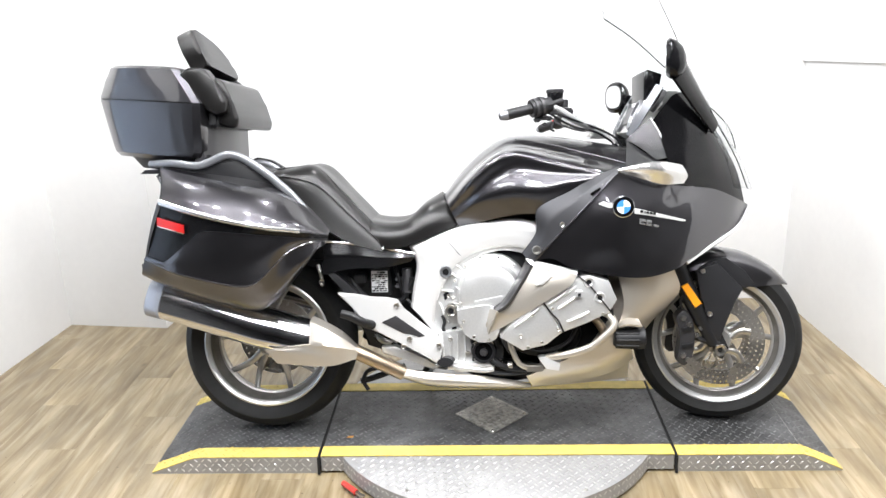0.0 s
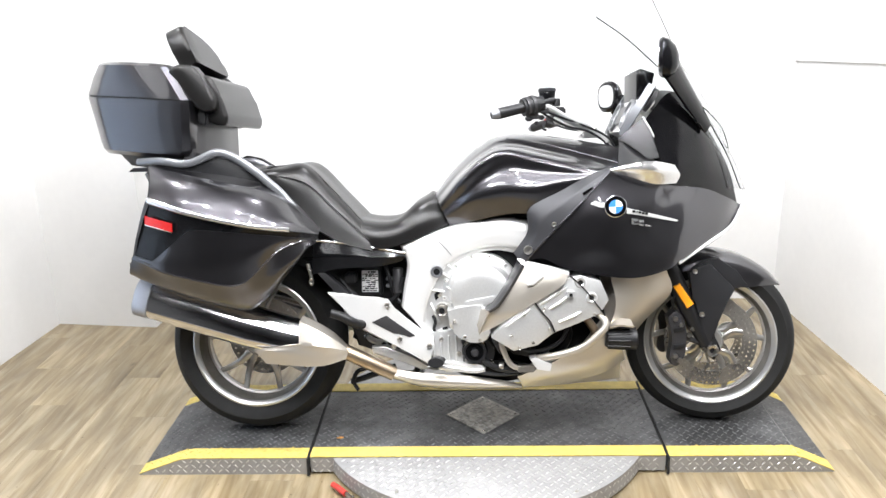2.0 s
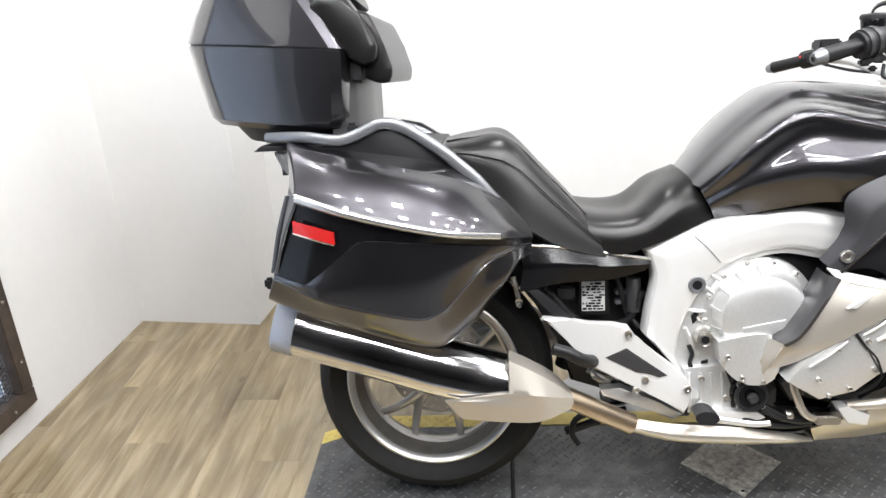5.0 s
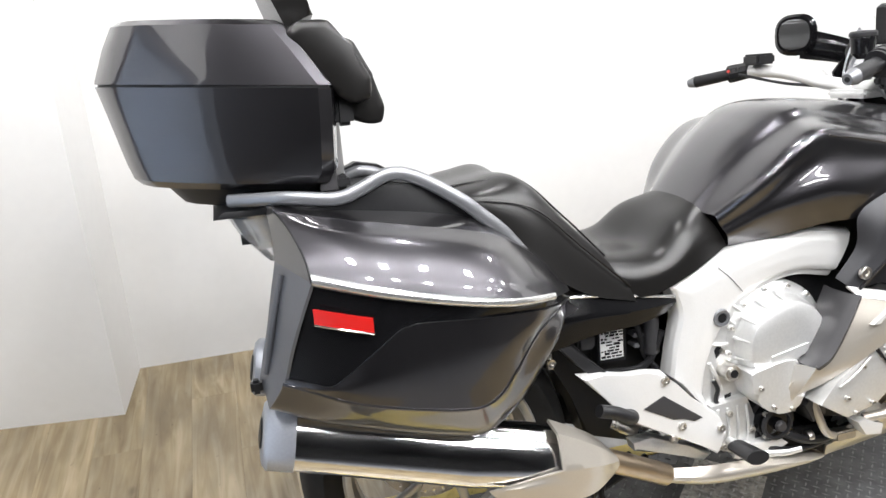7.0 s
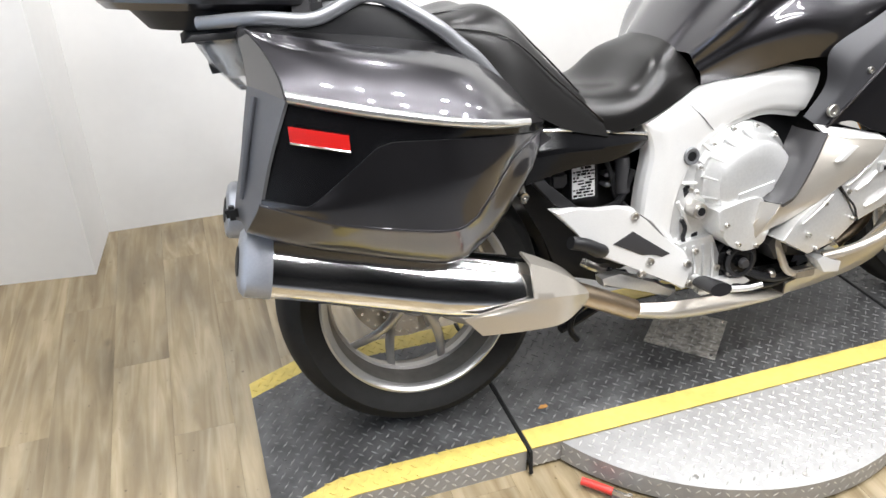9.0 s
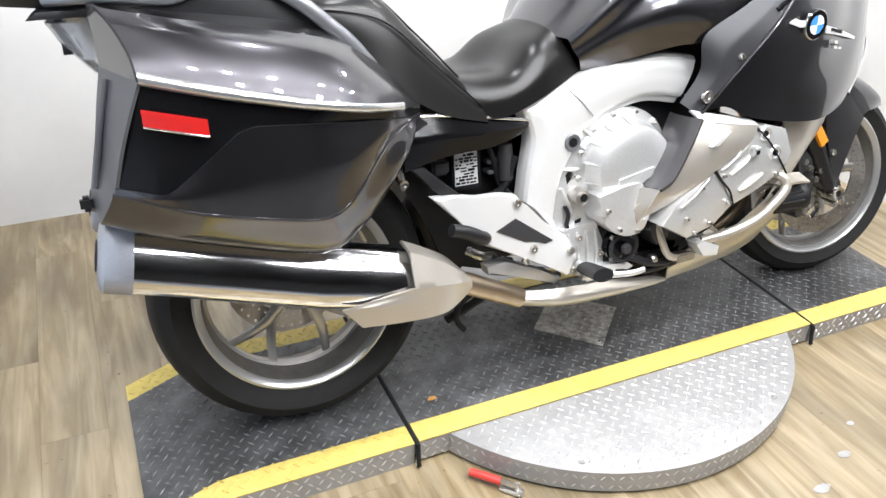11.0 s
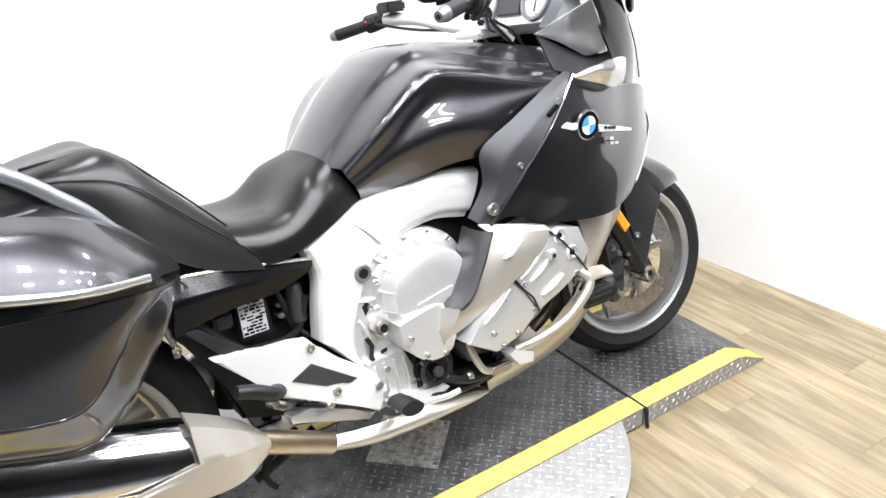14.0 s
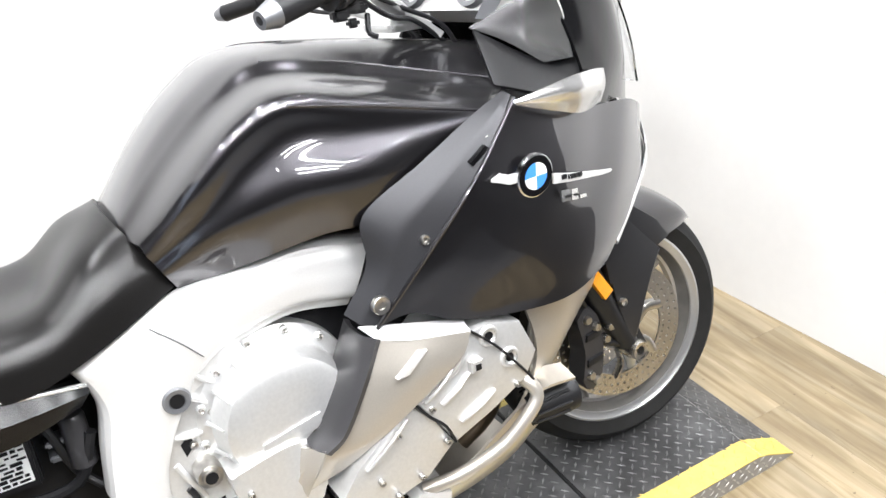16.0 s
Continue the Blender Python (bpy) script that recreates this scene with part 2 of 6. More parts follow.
def spline(pts, n):
    """n points, evenly spaced, along a smooth curve through pts."""
    p = np.array(pts, float)
    if len(p) == 2:
        return p[0] + (p[1] - p[0]) * np.linspace(0, 1, n)[:, None]
    q = np.vstack([2 * p[0] - p[1], p, 2 * p[-1] - p[-2]])
    out = []
    for i in range(len(p) - 1):
        a, b, c, d = q[i:i + 4]
        for t in np.linspace(0, 1, 12, endpoint=False):
            out.append(0.5 * (2 * b + (c - a) * t + (2 * a - 5 * b + 4 * c - d) * t * t + (3 * b - a - 3 * c + d) * t ** 3))
    out = np.array(out + [p[-1]])
    s = np.r_[0, np.cumsum(np.linalg.norm(np.diff(out, axis=0), axis=1))]
    w = np.linspace(0, s[-1], n)
    return np.stack([np.interp(w, s, out[:, k]) for k in range(3)], 1)


def grid_bm(rows, closed=False, caps=False):
    bm = bmesh.new()
    vs = [[bm.verts.new(tuple(p)) for p in r] for r in rows]
    m = len(rows[0])
    for a, b in zip(vs, vs[1:]):
        for j in range(m if closed else m - 1):
            k = (j + 1) % m
            bm.faces.new((a[j], a[k], b[k], b[j]))
    if caps:
        bm.faces.new(vs[0][::-1]), bm.faces.new(vs[-1])
    return bm


def net(name, curves, mat, parent, label="", nu=24, nv=16, thick=0.006, straight=False, both=False, smooth=35.0, raw=False):
    """A skin over lengthwise curves; thick: its thickness, inwards; both: also the mirrored one on the far side."""
    cs = [np.array(c, float) if raw else spline(c, nu) for c in curves]
    nu = len(cs[0])
    cols = []
    for i in range(nu):
        col = [c[i] for c in cs]
        if straight:
            k = max(2, nv // (len(cs) - 1))
            pts = []
            for a, b in zip(col, col[1:]):
                pts += [a + (b - a) * t for t in np.linspace(0, 1, k, endpoint=False)]
            cols.append(np.array(pts + [col[-1]]))
        else:
            cols.append(spline(col, nv))
    made = []
    for side in ((1, -1) if both else (1,)):
        bm = grid_bm([[(p[0], side * p[1], p[2]) for p in c] for c in cols])
        bmesh.ops.remove_doubles(bm, verts=bm.verts, dist=0.0002)
        bmesh.ops.recalc_face_normals(bm, faces=bm.faces)
        mid = sum((v.co for v in bm.verts), Vector()) / len(bm.verts)
        core = Vector((mid.x, 0.0, min(mid.z, 0.75) - 0.05))
        if sum((f.calc_center_median() - core).dot(f.normal) * f.calc_area() for f in bm.faces) < 0:
            bmesh.ops.reverse_faces(bm, faces=bm.faces)
        if thick:
            bmesh.ops.solidify(bm, geom=bm.faces[:], thickness=thick)
        made.append(part(name, bm, mat, parent, label, smooth))
    return made if both else made[0]


def sym(curves):
    """The curves of the near half, then those of the far half, for a skin across the middle."""
    far = [[(x, -y, z) for x, y, z in c] for c in curves[::-1] if any(abs(p[1]) > 1e-6 for p in c)]
    return curves + far


def loft(name, rings, mat, parent, label="", closed_ends=True, smooth=35.0):
    return part(name, grid_bm(rings, closed=True, caps=closed_ends), mat, parent, label, smooth)


def slab(name, outline, y0, y1, mat, parent, label="", bevel=0.006, round_n=0, tilt=0.0, segs=2, around=False):
    """A plate in the side view: outline of (x, z), from y0 (outer) to y1 (inner), with rounded edges."""
    pts = outline
    if round_n:
        loop = list(outline) + [outline[0]]
        pts = [(p[0], p[2]) for p in spline([(a, 0, b) for a, b in loop], round_n)][:-1]
    cx = sum(p[0] for p in pts) / len(pts)
    bm = bmesh.new()
    a = [bm.verts.new((x, y0 + tilt * (x - cx), z)) for x, z in pts]
    b = [bm.verts.new((x, y1, z)) for x, z in pts]
    top = bm.faces.new(a)
    bm.faces.new(b[::-1])
    n = len(pts)
    for i in range(n):
        bm.faces.new((a[i], b[i], b[(i + 1) % n], a[(i + 1) % n]))
    if bevel:
        bmesh.ops.bevel(bm, geom=bm.edges[:] if around else list(top.edges), offset=bevel, segments=segs, affect="EDGES", profile=0.6, clamp_overlap=True)
    bmesh.ops.triangulate(bm, faces=[f for f in bm.faces if len(f.verts) > 4])
    return part(name, bm, mat, parent, label)


def tube(name, pts, radius, mat, parent, label="", n=24, sides=12, flat=1.0, bm=None, caps=True):
    """A round bar along a smooth path. radius: one number, or one at each end."""
    p = spline(pts, n)
    r0, r1 = radius if isinstance(radius, tuple) else (radius, radius)
    rings, up = [], None
    for i in range(n):
        d = p[min(i + 1, n - 1)] - p[max(i - 1, 0)]
        d = d / np.linalg.norm(d)
        ref = np.array((0, 0, 1.0)) if up is None else up
        if up is None and abs(d[2]) > 0.9:
            ref = np.array((0, 1.0, 0))
        s = np.cross(d, ref)
        s /= np.linalg.norm(s)
        up = np.cross(s, d)
        r = r0 + (r1 - r0) * i / (n - 1)
        rings.append([p[i] + r * (math.cos(a) * s * flat + math.sin(a) * up) for a in np.linspace(0, 2 * math.pi, sides, endpoint=False)])
    return part(name, grid_bm(rings, closed=True, caps=caps), mat, parent, label)


def lathe(name, profile, centre, mat, parent, label="", n=64, axis="y", loop=False):
    """Turns a profile of (radius, offset along the axis) round the axis."""
    rings = []
    for a in np.linspace(0, 2 * math.pi, n, endpoint=False):
        c, s = math.cos(a), math.sin(a)
        row = []
        for r, o in profile:
            v = {"y": (r * c, o, r * s), "z": (r * c, r * s, o), "x": (o, r * c, r * s)}[axis]
            row.append((centre[0] + v[0], centre[1] + v[1], centre[2] + v[2]))
        rings.append(row)
    rings.append(rings[0])
    bm = grid_bm(rings, closed=loop)
    bmesh.ops.remove_doubles(bm, verts=bm.verts, dist=0.00005)
    return part(name, bm, mat, parent, label)


def block(name, x0, x1, y0, y1, z0, z1, mat, parent=None, label="", bevel=0.004, segs=2):
    bm = bmesh.new()
    bmesh.ops.create_cube(bm, size=1.0, matrix=Matrix.LocRotScale(((x0 + x1) / 2, (y0 + y1) / 2, (z0 + z1) / 2), None,
                                                                     (x1 - x0, y1 - y0, z1 - z0)))
    if bevel:
        bmesh.ops.bevel(bm, geom=bm.edges[:], offset=bevel, segments=segs, affect="EDGES", clamp_overlap=True)
    return part(name, bm, mat, parent, label)


def rounded_ring(x0, x1, hw, z, r_rear, r_front, n=6):
    """A rounded rectangle in plan, at height z, symmetric about the middle."""
    out = []
    for cx, cy, a0, r in ((x1 - r_front, hw - r_front, 0, r_front), (x0 + r_rear, hw - r_rear, 90, r_rear),
                          (x0 + r_rear, -hw + r_rear, 180, r_rear), (x1 - r_front, -hw + r_front, 270, r_front)):
        for k in range(n + 1):
            a = radians(a0 + 90 * k / n)
            out.append((cx + r * math.cos(a), cy + r * math.sin(a), z))
    return out


def screw(parent, x, y, z, r=0.009, name="screw", mat=None):
    """A cap screw whose head looks to the near side."""
    prof = [(0.0, -0.001), (r * 0.45, -0.001), (r * 0.5, -0.005), (r * 0.9, -0.006), (r, -0.004), (r, 0.004)]
    return lathe(name, prof, (x, y, z), mat or STEEL, parent, n=14)


# ---- room ----
def wall(name, a, b, z0, z1, thick, mat=None, label="white painted plain wall"):
    """A wall from a to b in plan; its thickness lies to the right of the way from a to b."""
    ax, ay = a
    bx, by = b
    d = Vector((bx - ax, by - ay, 0)).normalized()
    n = Vector((d.y, -d.x, 0)) * thick
    bm = bmesh.new()
    base = [Vector((ax, ay, z0)), Vector((bx, by, z0)), Vector((bx, by, z0)) + n, Vector((ax, ay, z0)) + n]
    lo = [bm.verts.new(p) for p in base]
    hi = [bm.verts.new(p + Vector((0, 0, z1 - z0))) for p in base]
    bm.faces.new(lo[::-1]), bm.faces.new(hi)
    for i in range(4):
        bm.faces.new((lo[i], lo[(i + 1) % 4], hi[(i + 1) % 4], hi[i]))
    return tagged(part(name, bm, mat or WALL, None, "", 0), label, "wall", kind="structure")


BACK, FRONT, EAST_END, PLANK_END = 1.475, -8.0, -0.62, -1.75
PW, PL = 0.152, 0.915  # width and length of a floor plank


def left_x(y):
    return -1.36 - 0.09 * (1.03 - y)


def right_x(y):
    return 2.35 + 0.07 * (1.475 - y)


wall("wall_north", (2.60, BACK), (-0.90, BACK), GROUND - 0.02, CEILING, -0.15, label="white painted back wall of the studio")
wall("wall_pier", (-0.776, BACK), (-0.826, 1.028), GROUND - 0.02, CEILING, 0.60, label="white painted wall pier beside the recess")
WIN0, WIN1, WZ0, WZ1 = 0.345, -1.25, 0.09, 1.95
wall("wall_west_a", (left_x(1.2), 1.2), (left_x(WIN0), WIN0), GROUND - 0.02, CEILING, 0.16, label="white painted side wall with a mesh window")
wall("wall_west_b", (left_x(WIN0), WIN0), (left_x(WIN1), WIN1), GROUND - 0.02, WZ0, 0.16, label="white painted side wall under the window")
wall("wall_west_c", (left_x(WIN0), WIN0), (left_x(WIN1), WIN1), WZ1, CEILING, 0.16, label="white painted side wall over the window")
# SHOP walls are added out of view to darken the bike's reflections
wall("wall_west_d", (left_x(WIN1), WIN1), (left_x(-2.2), -2.2), GROUND - 0.02, CEILING, 0.16, SHOP, "unseen dark side wall beyond the window, darkens reflections")
wall("wall_west_e", (left_x(-2.2), -2.2), (left_x(FRONT), FRONT), GROUND - 0.02, CEILING, 0.16, SHOP, "unseen dark shop wall beyond the booth, darkens reflections")
wall("wall_east_shop", (right_x(FRONT), FRONT), (right_x(EAST_END), EAST_END), GROUND - 0.02, CEILING, 0.16, SHOP, "unseen dark shop wall beyond the booth, darkens reflections")
wall("wall_east", (right_x(EAST_END), EAST_END), (right_x(BACK), BACK), GROUND - 0.02, CEILING, 0.16, label="white painted side wall with a sloping ledge")
wall("wall_south", (left_x(FRONT) - 0.2, FRONT), (right_x(FRONT) + 0.2, FRONT), GROUND - 0.02, CEILING, 0.15, SHOP, "unseen dark shop wall behind the camera, darkens reflections")


def ledge():
    """A thin board on the side wall that rises a little towards the front."""
    bm = bmesh.new()
    ends = []
    for y in (BACK - 0.002, -0.58):
        lo, hi = 1.203 + 0.07 * (BACK - y), 1.272 + 0.09 * (BACK - y)
        ends.append([bm.verts.new((right_x(y) + dx, y, z)) for dx, z in ((-0.014, lo), (-0.014, hi), (0.05, hi), (0.05, lo))])
    bm.faces.new(ends[0]), bm.faces.new(ends[1][::-1])
    for k in range(4):
        bm.faces.new((ends[0][k], ends[0][(k + 1) % 4], ends[1][(k + 1) % 4], ends[1][k]))
    return tagged(part("trim", bm, WALL, None, "", 0), "white wooden ledge along the side wall", "trim", kind="structure")


ledge()

tagged(block("ceiling_shop", -2.6, 3.2, FRONT - 0.1, -1.45, CEILING, CEILING + 0.1, SHOP, bevel=0), "unseen dark shop ceiling, darkens reflections", "ceiling", kind="structure")
tagged(block("ceiling", -2.6, 3.2, -1.45, BACK + 0.2, CEILING, CEILING + 0.1, CEIL, bevel=0), "dark grey painted flat ceiling", "ceiling",
       kind="structure")
tagged(block("floor", -2.4, 3.2, FRONT - 0.1, BACK + 0.1, GROUND - 0.06, GROUND - 0.003, BLACK, bevel=0), "pale grey-brown wood-look plank floor", "floor",
       kind="structure")


# added out of view so the paint mirrors grey instead of brown planks
tagged(block("floor_unseen", -2.4, 3.2, FRONT - 0.1, PLANK_END - 0.002, GROUND - 0.005, GROUND - 0.0026, material("unseen_grey_floor", (0.15, 0.155, 0.165), 0.5, grain=0.15, scale=8, blotch=0.15), bevel=0),
       "unseen grey floor beyond the planks, added to cool reflections", "floor", kind="structure")


def ceiling_fixture(x, y, sx, sy):
    root = tagged(block("ceiling_light", x - sx / 2 - 0.03, x + sx / 2 + 0.03, y - sy / 2 - 0.03, y + sy / 2 + 0.03, CEILING - 0.07, CEILING, WALL),
                  "white surface-mounted ceiling light, switched on", "ceiling light", "ceiling lights")
    block("diffuser", x - sx / 2, x + sx / 2, y - sy / 2, y + sy / 2, CEILING - 0.085, CEILING - 0.07, LAMP, root, "glowing white diffuser")


for sx, sy in STRIPS:
    ceiling_fixture(sx, sy, 1.15, 0.09)
for px, py in POTS:
    ceiling_fixture(px, py, 0.09, 0.09)


# ---- window with an expanded-metal screen ----
def mesh_window():
    length = WIN0 - WIN1
    root = tagged(new("window_1"), "window with dark stained wooden frame and expanded metal mesh", "window", kind="structure")
    root.matrix_world = pose(left_x(WIN0) + 0.012, WIN0, WZ0, 0, 0, -math.degrees(math.atan(0.09)))
    h = WZ1 - WZ0
    w = 0.058
    for nm, y0, y1, z0, z1 in (("frame_rail", -length, 0, 0, w), ("frame_rail", -length, 0, h - w, h),
                               ("frame_stile", -w, 0, w, h - w), ("frame_stile", -length, -length + w, w, h - w)):
        f = block(nm, -0.05, 0.022, y0, y1, z0, z1, WOODFRAME, root, "dark stained timber")
        k = max(2, int(max(y1 - y0, z1 - z0) / 0.2))
        for i in range(k):
            t = (i + 0.5) / k
            cy, cz = ((y0 + (y1 - y0) * t, (z0 + z1) / 2) if y1 - y0 > z1 - z0 else ((y0 + y1) / 2, z0 + (z1 - z0) * t))
            lathe("staple", [(0, 0.027), (0.005, 0.027), (0.006, 0.024), (0.006, 0.018)], (0, cy, cz), STEEL, f, n=8, axis="x")
    bm = bmesh.new()
    px, pz, r = 0.030, 0.016, 0.0016
    ny, nz = int((length - 2 * w) / px), int((h - 2 * w) / pz)

    def strand(a, b):
        d = (b - a).normalized()
        s = d.cross(Vector((1, 0, 0))).normalized() * r
        u = Vector((r, 0, 0))
        va = [bm.verts.new(a + q) for q in (s, u, -s, -u)]
        vb = [bm.verts.new(b + q) for q in (s, u, -s, -u)]
        for i in range(4):
            bm.faces.new((va[i], va[(i + 1) % 4], vb[(i + 1) % 4], vb[i]))

    y1, z1 = -w, h - w
    for j in range(-nz, ny + 1):
        for sgn in (1, -1):
            pts = []
            y_start = -length + w + j * px
            a = Vector((-0.012, y_start, w if sgn > 0 else z1))
            run = (z1 - w) / pz * px
            b = Vector((-0.012, y_start + run, z1 if sgn > 0 else w))
            d = b - a
            t0, t1 = max(0, (-length + w - a.y) / d.y), min(1, (-w - a.y) / d.y)
            if t1 > t0:
                strand(a + d * t0, a + d * t1)
    part("mesh_screen", bm, MESH, root, "dark expanded metal mesh")
    block("glazing", -0.10, -0.095, -length + 0.01, -0.01, 0.01, h - 0.01, LENS, root, "bright window pane", bevel=0).visible_shadow = False
    return root


mesh_window()
bm = bmesh.new()
bmesh.ops.create_grid(bm, x_segments=1, y_segments=1, size=1.0)
bmesh.ops.transform(bm, matrix=pose(-2.15, -0.4, 1.0, 0, 90, 0) @ Matrix.Diagonal((1.2, 1.4, 1, 1)), verts=bm.verts)
tagged(part("backdrop", bm, DAYLIGHT, None, "", 0), "pale blue daylight outside the window", "backdrop", kind="structure")


# ---- turntable platform ----
TOP = 0.055
CX, CY, RAD = 0.812, 0.030, 0.606


def treads(name, spots, mat, parent, z_of, length=0.0230, width=0.0060, height=0.0022):
    """Raised lozenges of tread plate at the (x, y, angle) given, joined into one sheet of bumps."""
    verts, faces = [], []
    for x, y, a in spots:
        c, s = math.cos(a), math.sin(a)
        n = len(verts)
        for u, v, h in ((-1, 0, 0), (0, -1, 0), (1, 0, 0), (0, 1, 0), (-0.45, 0, 1), (0.45, 0, 1)):
            qx, qy = u * length / 2, v * width / 2
            X, Y = x + c * qx - s * qy, y + s * qx + c * qy
            verts.append((X, Y, z_of(X, Y) + h * height - 0.0001))
        faces += [(n, n + 1, n + 5, n + 4), (n + 1, n + 2, n + 5), (n + 2, n + 3, n + 4, n + 5), (n + 3, n, n + 4)]
    me = bpy.data.meshes.new(name)
    me.from_pydata(verts, [], faces)
    me.materials.append(mat)
    ob = new(name, me)
    ob.parent = parent
    ob["kind"] = "stuff"
    return ob


def lattice(x0, x1, y0, y1, keep, along=0.026, across=0.0205, turn=-45.0):
    """Staggered rows of lugs that run askew: in each row every other lug stands crosswise."""
    c, s = math.cos(radians(turn)), math.sin(radians(turn))
    mx, my = (x0 + x1) / 2, (y0 + y1) / 2
    reach = math.hypot(x1 - x0, y1 - y0) / 2
    out = []
    for j in range(-int(reach / across) - 1, int(reach / across) + 2):
        for i in range(-int(reach / along) - 1, int(reach / along) + 2):
            u, v = i * along, j * across
            x, y = mx + c * u - s * v, my + s * u + c * v
            if x0 <= x <= x1 and y0 <= y <= y1 and keep(x, y):
                out.append((x, y, radians(turn + (90 if (i + j) % 2 else 0))))
    return out


YN, YF, STRIPE = -0.268, 0.268, 0.062


def plate_with_stripes(root, x0, x1, z_of, steps):
    """The coated top of one platform section with its two yellow edge stripes."""
    def sheet(nm, ya, yb, lift, mat, lab):
        bm = bmesh.new()
        rows = []
        for i in range(steps + 1):
            x = x0 + (x1 - x0) * i / steps
            rows.append([(x, ya, z_of(x, 0) + lift), (x, yb, z_of(x, 0) + lift)])
        b2 = grid_bm(rows)
        bmesh.ops.recalc_face_normals(b2, faces=b2.faces)
        bmesh.ops.solidify(b2, geom=b2.faces[:], thickness=0.003)
        bm.free()
        return part(nm, b2, mat, root, lab, 20)
    sheet("deck", YN + STRIPE, YF - STRIPE, 0.0, BLACK_PLATE, "black coated tread plate")
    sheet("stripe", YN, YN + STRIPE, 0.0, YELLOW, "yellow safety stripe")
    sheet("stripe", YF - STRIPE, YF, 0.0, YELLOW, "yellow safety stripe")


def section(name, x0, x1, z_of, label, knee=None, base=GROUND):
    root = tagged(new(name), label, "platform")
    xs = sorted({x0, x1} | ({knee} if knee is not None else set()))
    bm = bmesh.new()
    prof = [(x, z_of(x, 0) - 0.0035) for x in xs]
    outline = [(x0, base), (x1, base)] + prof[::-1]
    near = [bm.verts.new((x, YN + 0.001, max(base, z))) for x, z in outline]
    far = [bm.verts.new((x, YF - 0.001, max(base, z))) for x, z in outline]
    bm.faces.new(near), bm.faces.new(far[::-1])
    for i in range(len(near)):
        k = (i + 1) % len(near)
        bm.faces.new((near[i], far[i], far[k], near[k]))
    part("side_wall", bm, ALU_PLATE, root, "bare aluminium tread plate edge", 20)
    plate_with_stripes(root, x0, x1, z_of, 1 if knee is None else 16)
    treads("tread_relief", lattice(x0 + 0.008, x1 - 0.008, YN + 0.01, YF - 0.01, lambda x, y: abs(y) < YF - STRIPE), TREAD, root, z_of)
    treads("stripe_relief", lattice(x0 + 0.008, x1 - 0.008, YN + 0.004, YF - 0.004, lambda x, y: abs(y) > YF - STRIPE), YELLOW, root, z_of)
    # bumps on the upright edge
    bm = bmesh.new()
    n = int((x1 - x0) / 0.025)
    for i in range(n):
        for j in range(3):
            x, z = x0 + (i + 0.5) * 0.025 + 0.008 * (j % 2), 0.002 + 0.019 * j
            if z + 0.010 < z_of(x, 0):
                m = pose(x, YN + 0.0005, z, 90, 0, 0) @ pose(0, 0, 0, 0, 0, 45 if (i + j) % 2 else -45) @ Matrix.Diagonal((0.011, 0.0028, 0.002, 1))
                bmesh.ops.create_cone(bm, cap_ends=True, segments=6, radius1=1, radius2=0.5, depth=1, matrix=m)
    part("edge_relief", bm, ALU_LUG, root, "", 0)["kind"] = "stuff"
    return root


def flat(x, y):
    return TOP


def ramp_left(x, y):
    return TOP if x > -0.24 else TOP - (TOP + 0.006) * min(1, (-0.24 - x) / 0.165)


def ramp_right(x, y):
    return TOP if x < 1.875 else TOP - (TOP + 0.006) * min(1, (x - 1.875) / 0.130)


section("turntable_platform", 0.206, 1.430, flat, "black tread plate turntable platform with yellow edge stripes", base=-0.003)
section("ramp", -0.402, 0.194, ramp_left, "black tread plate ramp with yellow edge stripes beside the turntable", knee=-0.24)
section("ramp", 1.442, 2.003, ramp_right, "black tread plate ramp with yellow edge stripes beside the turntable", knee=1.875)


